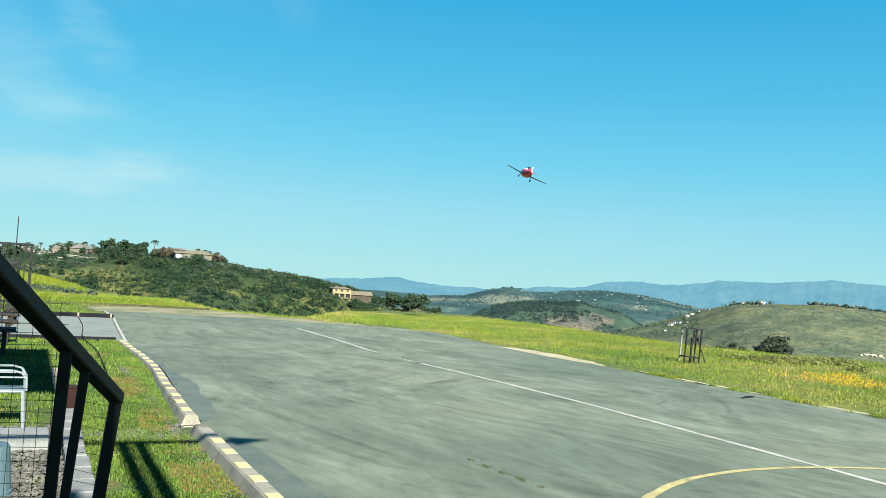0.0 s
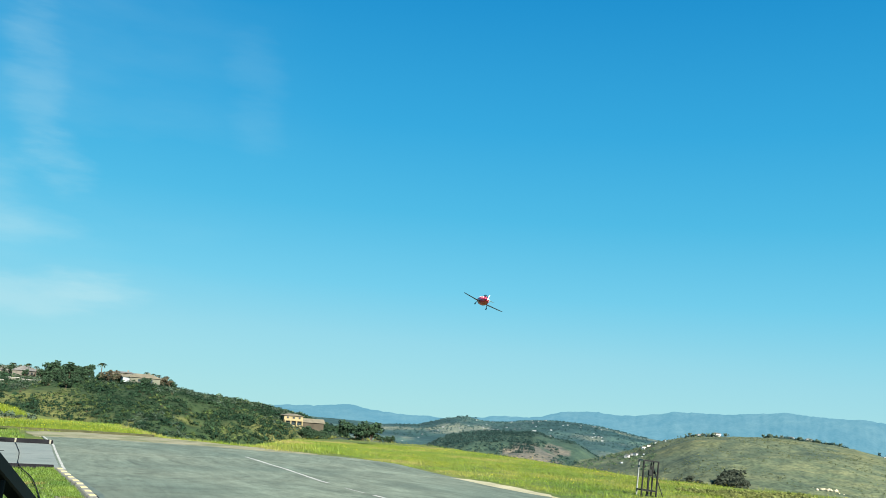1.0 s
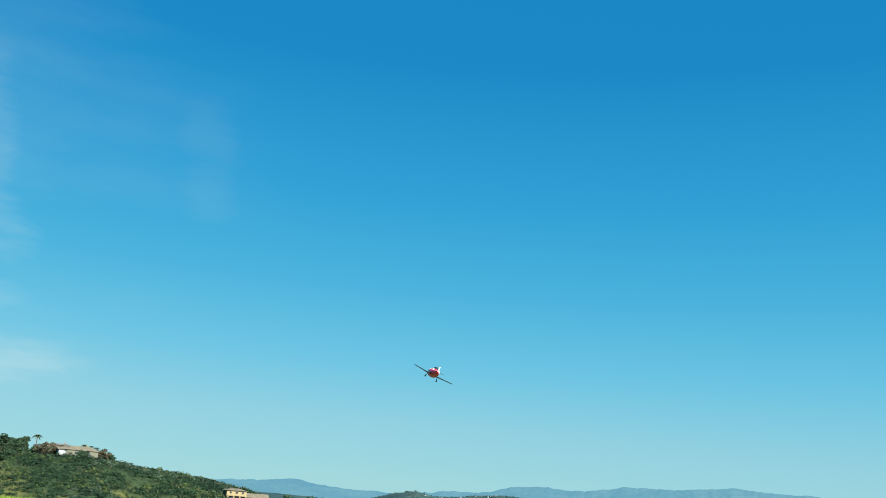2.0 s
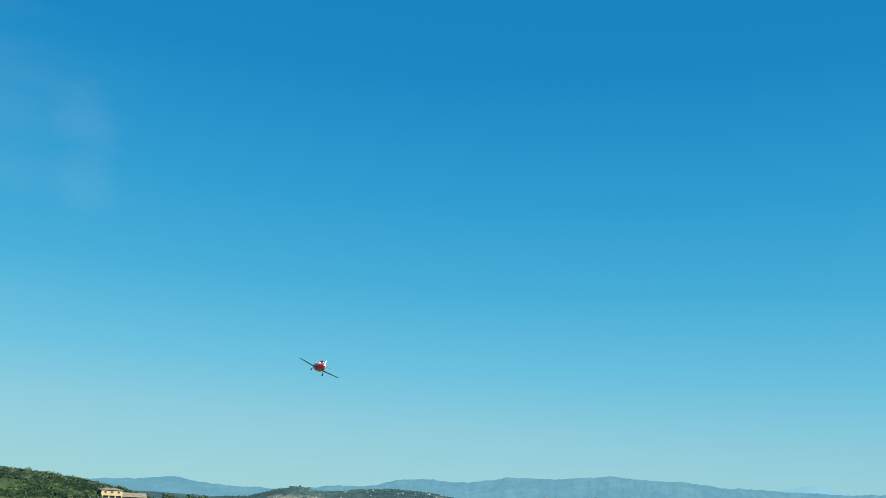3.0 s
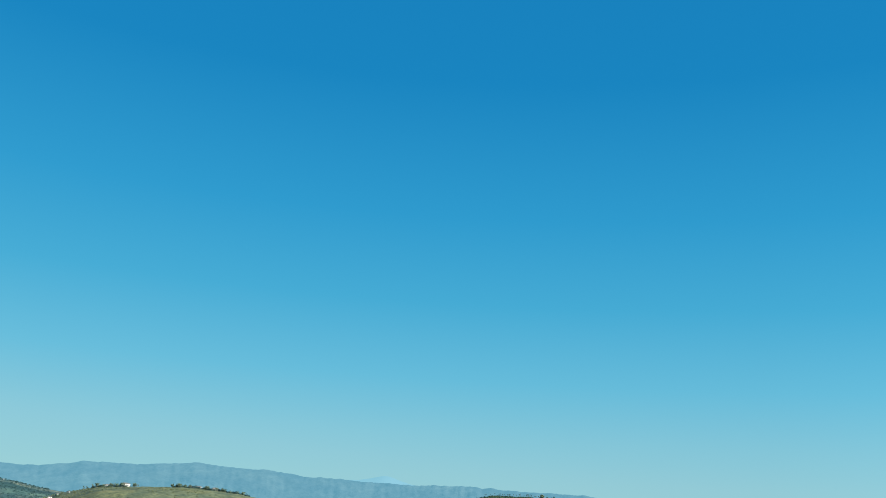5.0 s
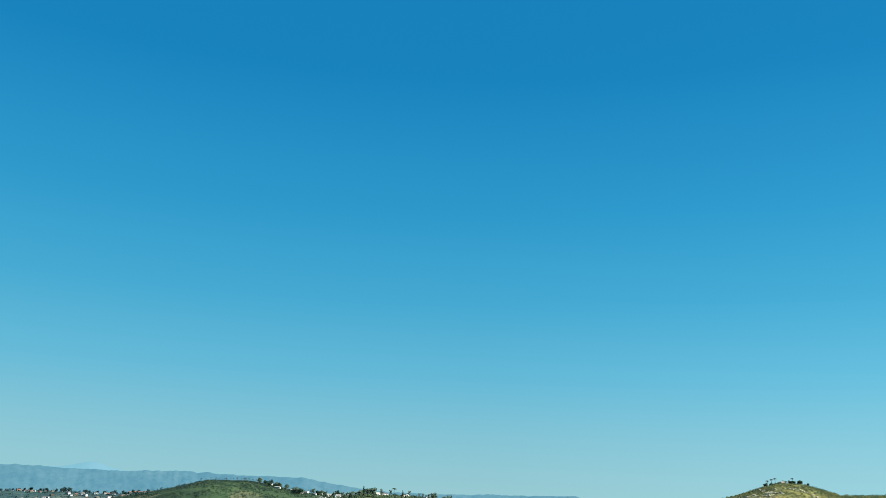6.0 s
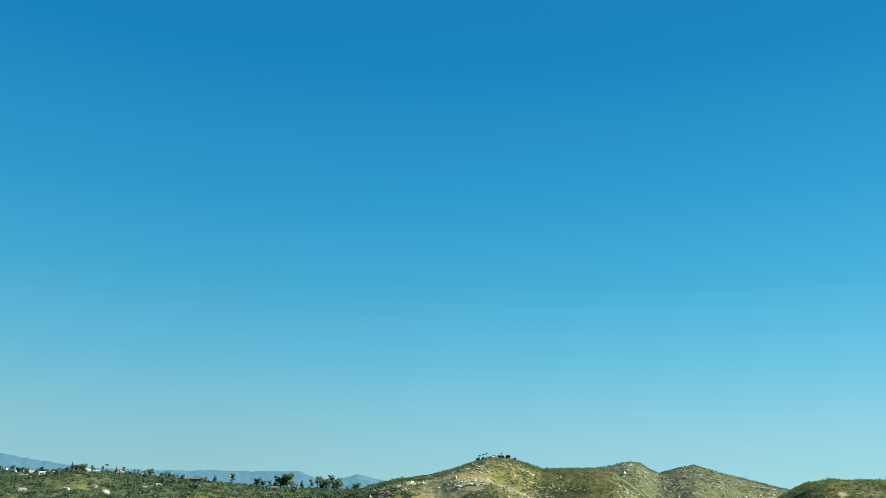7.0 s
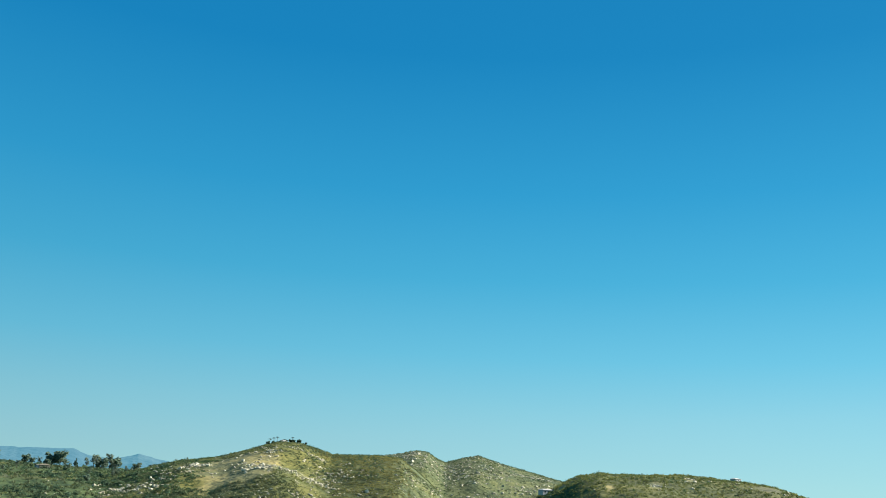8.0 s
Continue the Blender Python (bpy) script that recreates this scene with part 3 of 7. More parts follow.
tagged(new("ground", me), "grassy hilltop falling away to scrub-covered hills and valley", "ground", kind="structure")

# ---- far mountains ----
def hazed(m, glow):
    """Distance haze put in as glow: the backdrop's slopes themselves give off pale blue light."""
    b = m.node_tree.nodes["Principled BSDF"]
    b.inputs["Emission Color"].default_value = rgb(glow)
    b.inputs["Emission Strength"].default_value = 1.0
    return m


M_MOUNT = hazed(surface("hazed_mountain_slope", (0.008, 0.014, 0.018), (0.022, 0.03, 0.028), 0.004, fine=0.02, fine_amount=0.25, bump=0.4, bump_scale=0.01), (0.030, 0.102, 0.139))
M_FAINT = hazed(surface("hazed_peak_slope", (0.02, 0.03, 0.04), (0.03, 0.04, 0.05), 0.004), (0.062, 0.165, 0.205))
RANGE = ((-180, 0.7), (-60, 0.6), (-9, -0.2), (-7, 0.0), (-5.3, 0.08), (-3.2, 0.36), (-1.6, 0.08), (0.7, -0.05), (4, -0.05), (5.6, 0.18), (6.9, 0.36), (8.6, 0.36), (9.4, 0.5), (10.2, 0.76), (11.2, 0.96), (12.9, 1.08), (13.6, 0.95), (15.2, 0.94),
         (17.0, 1.28), (17.8, 1.43), (20, 1.42), (23, 1.66), (24.2, 1.86), (26, 1.68), (28.3, 1.68), (31, 1.44), (34, 1.4), (37.5, 1.36), (40.2, 1.53),
         (44, 1.42), (48.3, 1.4), (50.9, 1.03), (54, 0.72), (57, 0.72), (60, 0.82), (63.5, 0.88), (65.3, 0.9), (66.6, 0.52), (67.8, 0.52),
         (69.05, 0.84), (70.9, 0.48), (74, 0.2), (90, -0.3), (115, -0.4), (140, 0.3), (180, 0.7))
maz = np.concatenate([np.arange(-30, 116, 0.1), np.arange(116, 330, 3.0)])
mr = np.linspace(3900, 4650, 26)
MA, MR = np.meshgrid(maz, mr)
mx_, my_ = MR * np.sin(np.radians(MA)), MR * np.cos(np.radians(MA))
u = np.clip((MR - 3900) / 550, 0, 1)
back = np.clip((MR - 4450) / 200, 0, 1)
el = interp(MA, RANGE) + 0.085 * fbm(MA * 1.6, MA * 0 + 3, 6, 7) + 0.035 * fbm(MA * 5.0, MA * 0 + 3, 4, 8)
crest = 1.65 + 4450 * np.tan(np.radians(el))
lean = MA + 0.9 * fbm(MA * 0.5, MR / 260, 3, 9) + (MR - 3900) / 900
folds = np.abs(fbm(lean * 1.5, MR / 380, 5, 17)) + 0.5 * np.abs(fbm(lean * 4.0, MR / 160, 3, 18))
mz = -60 + (crest + 60) * (u ** 0.8) * (1 - back * back) - 26 * folds * u * (1 - u) * 2.0
na, nr = len(maz), len(mr)
idx = np.arange(na * nr).reshape(nr, na)
nxt = np.roll(idx, -1, axis=1)
quads = np.stack([idx[:-1], idx[1:], nxt[1:], nxt[:-1]], -1).reshape(-1, 4)
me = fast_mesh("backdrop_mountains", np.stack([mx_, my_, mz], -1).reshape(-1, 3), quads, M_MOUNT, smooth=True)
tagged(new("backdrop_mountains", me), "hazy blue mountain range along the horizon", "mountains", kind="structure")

# ---- runway ----
def outline_prism(bm, pts, z0, z1):
    lo = [bm.verts.new((x, y, z0)) for x, y in pts]
    hi = [bm.verts.new((x, y, z1)) for x, y in pts]
    bm.faces.new(hi)
    bm.faces.new(lo[::-1])
    k = len(pts)
    for i in range(k):
        bm.faces.new((lo[i], lo[(i + 1) % k], hi[(i + 1) % k], hi[i]))


def west_edge(s):
    """The asphalt's edge along the kerb, which swings out past the taxi pad."""
    return float(np.interp(s, (-12, 10, 12.4, 14.5, 16.2, 18.8, 20.2, 24.1, 28.3, 32.4), (1.79, 1.79, 1.85, 1.95, 1.96, 1.91, 1.93, 2.12, 2.35, 2.37)))


FAR_N, FAR_S = (2.3, 4.6, 6.5, 7.5, 9.1, 11.15, 12.1, 12.85, 13.2), (32.4, 32.4, 31.9, 31.7, 30.5, 29.8, 29.2, 27.1, 20.0)
bm = bmesh.new()
rng = random.Random(4)
pts = [(1.79, -12), (12.3, -12)]
for i in range(40):
    s = -11 + i * 0.8
    pts.append((12.38 + 0.12 * math.sin(s * 0.7) + rng.uniform(-0.06, 0.06), s))
for a, b in ((12.42, 22.5), (12.6, 24.5), (12.8, 26.5)):
    pts.append((a + rng.uniform(-0.06, 0.06), b))
for i in range(24):
    n = 12.85 - 10.5 * i / 23
    pts.append((n, float(np.interp(n, FAR_N, FAR_S)) + rng.uniform(-0.12, 0.12)))
pts += [(west_edge(s), s) for s in (32.3, 30.4, 28.3, 26, 24.1, 22, 20.2, 18.8, 17.5, 16.2, 15.3, 14.5, 13.4, 12.4, 11.2, 10)]
outline_prism(bm, pts, -0.12, 0.0)
runway = part("runway", bm, M_ASPHALT)
runway.matrix_world = place(0, 0)
tagged(runway, "worn grey asphalt model aircraft runway with tyre streaks", "runway", kind="structure")

# ---- markings, kerbs and side pad ----
M_SAND = surface("pale_sand", (0.25, 0.234, 0.145), (0.35, 0.322, 0.205), 1.5, fine=30, fine_amount=0.3, bump=0.3, bump_scale=20)
M_DIRT = surface("gravelly_dirt", (0.15, 0.145, 0.085), (0.215, 0.20, 0.125), 1.2, fine=25, fine_amount=0.4, bump=0.3, bump_scale=20, third=(0.10, 0.115, 0.05), third_scale=0.8, third_range=(0.5, 0.66))
M_PAD = surface("pale_smooth_asphalt", (0.125, 0.15, 0.138), (0.165, 0.187, 0.168), 0.8, fine=50, fine_amount=0.2, bump=0.15, bump_scale=80, third=(0.105, 0.128, 0.115), third_scale=1.4, third_range=(0.55, 0.7))
M_TAR = surface("tar", (0.006, 0.0065, 0.008), (0.012, 0.012, 0.014), 3, fine=40, rough=0.9, gloss=0.08)
M_BLACK = surface("black_painted_steel", (0.003, 0.004, 0.0045), (0.007, 0.0085, 0.009), 8, fine=60, rough=0.6, gloss=0.15)
M_WIRE = surface("dull_wire", (0.0296, 0.0333, 0.0296), (0.0592, 0.0592, 0.0518), 20, rough=0.5, metal=0.6)
M_PLASTIC = surface("white_plastic", (0.15, 0.18, 0.195), (0.19, 0.22, 0.23), 6, fine=40, fine_amount=0.08, rough=0.4)
M_BLUEPLASTIC = surface("pale_blue_plastic", (0.045, 0.085, 0.10), (0.065, 0.108, 0.12), 6, fine=40, fine_amount=0.08, rough=0.5)
M_SLAB = surface("pale_concrete", (0.13, 0.145, 0.142), (0.185, 0.196, 0.19), 3, fine=40, fine_amount=0.15, bump=0.2, bump_scale=40)
M_PAVER = surface("grey_paver", (0.115, 0.124, 0.12), (0.17, 0.176, 0.166), 5, fine=60, fine_amount=0.2, bump=0.3)
M_WORNPAINT = surface("worn_pale_paint", (0.125, 0.122, 0.096), (0.2, 0.192, 0.148), 8, fine=50, fine_amount=0.2, third=(0.15, 0.145, 0.115), third_scale=9, third_range=(0.52, 0.62))
M_SHADOWCONE = surface("unseen_cone_orange", (0.30, 0.10, 0.03), (0.42, 0.16, 0.05), 4, fine=30, fine_amount=0.2)
M_BRICK = surface("dark_red_block", (0.010, 0.0025, 0.002), (0.018, 0.005, 0.004), 8, fine=60)
M_BOARD = surface("weathered_board", (0.2, 0.165, 0.115), (0.27, 0.22, 0.16), 2, fine=30, stretch=(6, 1, 6))
M_TIMBER = surface("dark_timber", (0.012, 0.011, 0.009), (0.028, 0.024, 0.019), 3, fine=30, stretch=(6, 1, 6))
M_GREYSTEEL = surface("grey_galvanised_steel", (0.009, 0.011, 0.011), (0.02, 0.023, 0.022), 5, fine=40, rough=0.8, gloss=0.1)
M_PEBBLE = surface("pebble", (0.035, 0.037, 0.032), (0.095, 0.096, 0.084), 3, fine=40, island=0.5)


def strip(bm, n0, n1, s0, s1, z=0.004, step=0.5, seed=0, ragged=0.012, bend=None):
    """A flat painted strip with slightly worn edges; bend: how far it strays sideways at s."""
    rg = random.Random(seed)
    k = max(1, int((s1 - s0) / step))
    rows_ = []
    for i in range(k + 1):
        q = s0 + (s1 - s0) * i / k
        o = bend(q) if bend else 0.0
        rows_.append((bm.verts.new((n0 + o + rg.uniform(-ragged, ragged), q, z)), bm.verts.new((n1 + o + rg.uniform(-ragged, ragged), q, z))))
    for a, b in zip(rows_, rows_[1:]):
        bm.faces.new((a[0], a[1], b[1], b[0]))


def stray(s):
    return float(np.interp(s, (-12, 6, 10.8, 13.5, 15.7, 17.8, 19.5, 22.2, 26.6), (0, -0.05, 0.05, -0.02, -0.16, -0.34, -0.32, -0.15, 0)))


bm = bmesh.new()
strip(bm, 7.66, 7.75, -12, 16.6, seed=1, bend=stray)
strip(bm, 7.68, 7.73, 16.9, 17.9, seed=7, bend=stray)
strip(bm, 7.66, 7.75, 18.9, 26.7, seed=2, bend=stray)
part("centre_line", bm, M_WHITE, runway, "thin worn white centre line")
bm = bmesh.new()
strip(bm, 0.04, 0.095, 19.8, 32.2, seed=3, ragged=0.004, bend=west_edge)
part("edge_line", bm, M_WHITE, runway, "worn white edge line")
bm = bmesh.new()
prev = None
rg = random.Random(5)
for i in range(97):
    a = 2 * math.pi * i / 96
    r0, r1 = 3.71 + rg.uniform(-0.008, 0.008), 3.79 + rg.uniform(-0.008, 0.008)
    cur = (bm.verts.new((7.1 + r0 * math.cos(a), 2.92 + r0 * math.sin(a), 0.0045)), bm.verts.new((7.1 + r1 * math.cos(a), 2.92 + r1 * math.sin(a), 0.0045)))
    if prev:
        bm.faces.new((prev[0], prev[1], cur[1], cur[0]))
    prev = cur
part("circle_marking", bm, M_CIRCLE, runway, "faded yellow painted circle")


def ragged_sheet(name, mat, pts, label, z=0.004, seed=0, wobble=0.12, under=runway):
    """A thin irregular spread of loose material lying on the ground."""
    rg = random.Random(seed)
    out = []
    for (x0, y0), (x1, y1) in zip(pts, pts[1:] + pts[:1]):
        k = max(1, int(math.hypot(x1 - x0, y1 - y0) / 0.4))
        for i in range(k):
            f = i / k
            out.append((x0 + (x1 - x0) * f + rg.uniform(-wobble, wobble), y0 + (y1 - y0) * f + rg.uniform(-wobble, wobble)))
    bm = bmesh.new()
    outline_prism(bm, out, -0.02, z)
    bmesh.ops.triangulate(bm, faces=bm.faces[:])
    return part(name, bm, mat, under, label)


# soil made dark in its colour for the shade at the bank's foot
M_LIP = surface("shaded_lip_soil", (0.026, 0.03, 0.013), (0.052, 0.052, 0.023), 2, fine=20, fine_amount=0.4)
M_SEAL = surface("dark_asphalt_seal", (0.054, 0.08, 0.072), (0.08, 0.105, 0.088), 1.4, fine=60, fine_amount=0.25, bump=0.2, bump_scale=80, third=(0.095, 0.115, 0.092), third_scale=2.2, third_range=(0.56, 0.70))
ragged_sheet("seal_patch", M_SEAL, [(1.83, 9.7), (2.0, 10.0), (2.16, 10.8), (2.22, 12.0), (2.26, 13.4), (2.2, 15), (2.08, 18), (1.86, 20)], "dark seal coat along the kerb", z=0.003, seed=11, wobble=0.05)
ragged_sheet("seal_patch", M_SEAL, [(1.74, 4.2), (2.2, 4.4), (2.16, 5.4), (2.15, 6.3), (2.12, 7.2), (2.09, 8.2), (1.95, 8.7), (1.74, 8.9)], "dark seal coat along the kerb", z=0.003, seed=12, wobble=0.02)
ragged_sheet("sand_drift", M_SAND, [(12.2, 21.9), (12.55, 21.7), (12.8, 20.8), (12.82, 19.5), (12.7, 18.0), (12.45, 17.2), (12.28, 17.7), (12.16, 18.6), (12.13, 19.7), (12.15, 20.8)], "pale sand drifted along the edge", seed=1, wobble=0.05)
ragged_sheet("sand_apron", M_DIRT, [(2.2, 32.2), (4.6, 32.2), (6.5, 31.7), (7.5, 31.5), (9.1, 30.3), (11.1, 29.6), (11.3, 30.1), (9.9, 32.4), (8.4, 34.3), (6.8, 36.3), (4.1, 36.7), (2.1, 35.6)], "tan gravelly ground off the end", seed=2, z=-0.004)
ragged_sheet("soil_lip", M_LIP, [(-0.5, 36.55), (2.0, 36.5), (4.2, 36.85), (6.7, 36.45), (6.8, 36.6), (4.2, 37.05), (2.0, 36.72), (-0.5, 36.75)], "eroded lip of soil below a weedy bank, darkened for its shade", z=0.07, seed=6, wobble=0.05)
ragged_sheet("edge_grit", M_SAND, [(12.38, 5.5), (12.5, 5.5), (12.56, 10), (12.6, 16), (12.48, 16), (12.42, 10)], "grit along the runway edge", seed=3, wobble=0.06)


def kerb_n(s):
    """The kerb's centre line, which follows the asphalt's edge."""
    return float(np.interp(s, (0, 9.9, 11.1, 12.4, 13.8, 14.5, 16.2, 18.8, 20.2), (1.67, 1.67, 1.73, 1.79, 1.88, 1.92, 1.94, 1.89, 1.87)))


def kerb_sink(s):
    """How far the kerb has sunk into the lawn."""
    return float(np.interp(s, (10.5, 14, 20), (0.0, 0.036, 0.066)))


def kerb(s0, s1, blocks, label):
    """A continuous concrete kerb with battered sides, sloping ends and pale painted blocks on its top."""
    ob = empty("kerb", place(0, 0), label, "kerb", group="kerbs along the runway")
    top = 0.10
    prof = [(-0.115, 0.0), (-0.068, 0.085), (-0.053, top), (0.053, top), (0.068, 0.085), (0.10, 0.0)]
    bm = bmesh.new()
    k = max(2, int((s1 - s0) / 0.4))
    rg = random.Random(int(s0 * 10))
    rings = []
    for i in range(k + 1):
        q = s0 + (s1 - s0) * i / k
        wear = rg.uniform(-0.004, 0.004)
        ring = []
        for n_, z_ in prof:
            push = (0.08 if i == 0 else -0.10 if i == k else 0.0) * z_ / top
            ring.append(bm.verts.new((kerb_n(q) + n_ + wear, q + push, z_ - (0.03 if z_ == 0 else wear) - kerb_sink(q))))
        rings.append(ring)
    for a, b in zip(rings, rings[1:]):
        for j in range(5):
            bm.faces.new((a[j], a[j + 1], b[j + 1], b[j]))
    bm.faces.new(rings[0][::-1])
    bm.faces.new(rings[-1])
    bmesh.ops.recalc_face_normals(bm, faces=bm.faces[:])
    part("kerb_body", bm, M_CONCRETE, ob, "weathered grey concrete")
    bm = bmesh.new()
    box(bm, 0, 0, top + 0.001, 0.104, 0.20, 0.008, bevel=0.002)
    first = part("painted_block", bm, M_YELLOW, ob, "pale yellow painted block")
    first.location = (kerb_n(blocks[0]), blocks[0], -kerb_sink(blocks[0]))
    for q in blocks[1:]:
        c = first.copy()
        scene.collection.objects.link(c)
        c.location = (kerb_n(q) + 0.006 * math.sin(q * 7), q + 0.02 * math.sin(q * 5), -kerb_sink(q))
    # the ends are painted too: a thin coat over the sloping face
    for q, way in ((s0, 1), (s1, -1)):
        bm = bmesh.new()
        pts = [(n_ * 0.97, z_) for n_, z_ in prof]
        fr = [bm.verts.new((kerb_n(q) + n_, q + way * ((0.08 if way > 0 else 0.10) * z_ / top - 0.005), z_ + 0.002 - kerb_sink(q))) for n_, z_ in pts]
        bk = [bm.verts.new((kerb_n(q) + n_, q + way * ((0.08 if way > 0 else 0.10) * z_ / top + 0.012), z_ + 0.002 - kerb_sink(q))) for n_, z_ in pts]
        bm.faces.new(fr)
        bm.faces.new(bk[::-1])
        for j in range(6):
            bm.faces.new((fr[j], bk[j], bk[(j + 1) % 6], fr[(j + 1) % 6]))
        bmesh.ops.recalc_face_normals(bm, faces=bm.faces[:])
        part("painted_end", bm, M_WORNPAINT, ob, "worn pale paint on the sloping end")
    return ob


kerb(1.5, 9.08, [8.13 - 0.52 * i for i in range(12)], "concrete kerb with yellow painted blocks beside asphalt")
kerb(9.5, 20.0, [9.95 + 0.60 * i for i in range(17)], "long concrete kerb with pale painted blocks beside grass")
# black strip laid in for the joint and the kerb's thin shadow
bm = bmesh.new()
strip(bm, 0.112, 0.135, 9.7, 15.5, z=0.0035, seed=21, ragged=0.006, bend=kerb_n)
part("tar_joint", bm, M_TAR, runway, "black strip for the joint and its shade beside the kerb")

bm = bmesh.new()
outline_prism(bm, [(-9, 20.2), (1.97, 20.2), (2.16, 24.1), (2.39, 28.3), (-9, 28.3)], -0.1, -0.004)
pad = part("side_pad", bm, M_PAD)
pad.matrix_world = place(0, 0)
tagged(pad, "square grey asphalt taxi pad joining the runway", "pavement", kind="structure")
bm = bmesh.new()
box(bm, -2.6, 20.14, 0.02, 8.8, 0.1, 0.08, bevel=0.01)
part("rubber_edging", bm, M_TAR, pad, "black rubber edging strip")


def stop_bar():
    """A low black bar with white blocks at the end of the pad."""
    ob = empty("wheel_stop", place(0, 0), "low black wheel stop with white painted blocks", "wheel stop")
    bm = bmesh.new()
    box(bm, 0.92, 28.42, 0.045, 3.0, 0.18, 0.13, bevel=0.025)
    part("bar", bm, M_TAR, ob)
    for x in (0.45, 1.42, 2.34):
        bm = bmesh.new()
        box(bm, x, 28.42, 0.048, 0.09, 0.188, 0.134, bevel=0.025)
        part("white_block", bm, M_WORNPAINT, ob)


stop_bar()

# cable lying along the lawn
cu = bpy.data.curves.new("cable", "CURVE")
cu.dimensions, cu.bevel_depth, cu.bevel_resolution = "3D", 0.009, 1
sp = cu.splines.new("NURBS")
cp = [(1.40, 28.0, 0.02), (1.40, 27.0, 0.015), (1.37, 25.9, 0.015), (1.35, 24.3, 0.015), (1.22, 22.0, 0.015), (1.12, 20.3, 0.075), (1.15, 19.4, 0.03),
      (1.25, 17.7, 0.03), (1.21, 15.7, 0.03), (1.16, 14.1, 0.03), (1.12, 13.2, 0.03), (1.13, 12.6, 0.02)]
sp.points.add(len(cp) - 1)
for p_, c_ in zip(sp.points, cp):
    p_.co = (*c_, 1)
sp.use_endpoint_u, sp.order_u = True, 3
cu.materials.append(M_TAR)
cable = new("cable", cu)
cable.matrix_world = place(0, 0)
tagged(cable, "thin black cable lying loosely across lawn", "cable")

# ---- safety fence with sloping rail ----
def fence():
    ob = empty("fence", place(0, 0), "black steel safety fence with sloping rail and wire mesh", "fence")
    a, b = Vector((0.40, 4.24, 1.045)), Vector((-0.075, 2.80, 1.60))
    along = b - a
    e = a + along * 1.7

    def on(t):
        return a + along * t
    bm = bmesh.new()
    bar(bm, on(-0.012), on(1.7), 0.062, 0.055, bevel=0.006)
    part("rail", bm, M_BLACK, ob, "sloping black rail")
    for t, w, lean_ in ((0.0, 0.052, 0.09), (0.36, 0.036, 0.075), (0.54, 0.042, 0.03), (1.6, 0.05, 0.0)):
        p = on(t)
        bm = bmesh.new()
        bar(bm, (p.x - lean_ * p.z, p.y, 0.0), (p.x, p.y, p.z - 0.01), w, bevel=0.005)
        post = part("post", bm, M_BLACK, ob)
        bm = bmesh.new()
        box(bm, p.x - lean_ * p.z, p.y, 0.012, 0.12, 0.12, 0.024, bevel=0.004)
        part("foot_plate", bm, M_BLACK, post)
    # loose strands between the first two posts, sagging towards the farther one
    bm = bmesh.new()
    rg = random.Random(12)
    p, q = on(0.36), on(0.0)
    z = 0.06
    while z < 1.12:
        z1 = 1.65 - 4.26 * ((1.65 - z) / 3.75 + 0.0085 + rg.uniform(-0.002, 0.002))
        if 0.02 < z1 < a.z:
            rod(bm, (p.x - 0.075 * (p.z - z), p.y, z), (q.x - 0.09 * (q.z - z1), q.y, z1), 0.0011, seg=4)
        z += 0.055 + rg.uniform(-0.012, 0.012)
    part("wire_strands", bm, M_WIRE, ob, "loose rusty wire strands")
    # a mesh panel that turns off square from the third post
    bm = bmesh.new()
    p = on(0.54)
    way = Vector((-0.995, 0.09, 0.0))
    z = 0.05
    while z < 1.5:
        pts = [p + way * (0.32 * i) for i in range(6)]
        for i, (g0, g1) in enumerate(zip(pts, pts[1:])):
            rod(bm, (g0.x, g0.y, z - 0.006 * math.sin(i * 1.1 + z * 9)), (g1.x, g1.y, z - 0.006 * math.sin((i + 1) * 1.1 + z * 9)), 0.0010, seg=4)
        z += 0.042 + rg.uniform(-0.008, 0.008)
    d = 0.03
    while d < 1.6:
        g = p + way * d
        rod(bm, (g.x + rg.uniform(-0.012, 0.012), g.y, 0.02), (g.x, g.y, 1.5), 0.0010, seg=4)
        d += 0.045 + rg.uniform(-0.006, 0.006)
    part("wire_mesh", bm, M_WIRE, ob, "thin welded wire mesh")


fence()


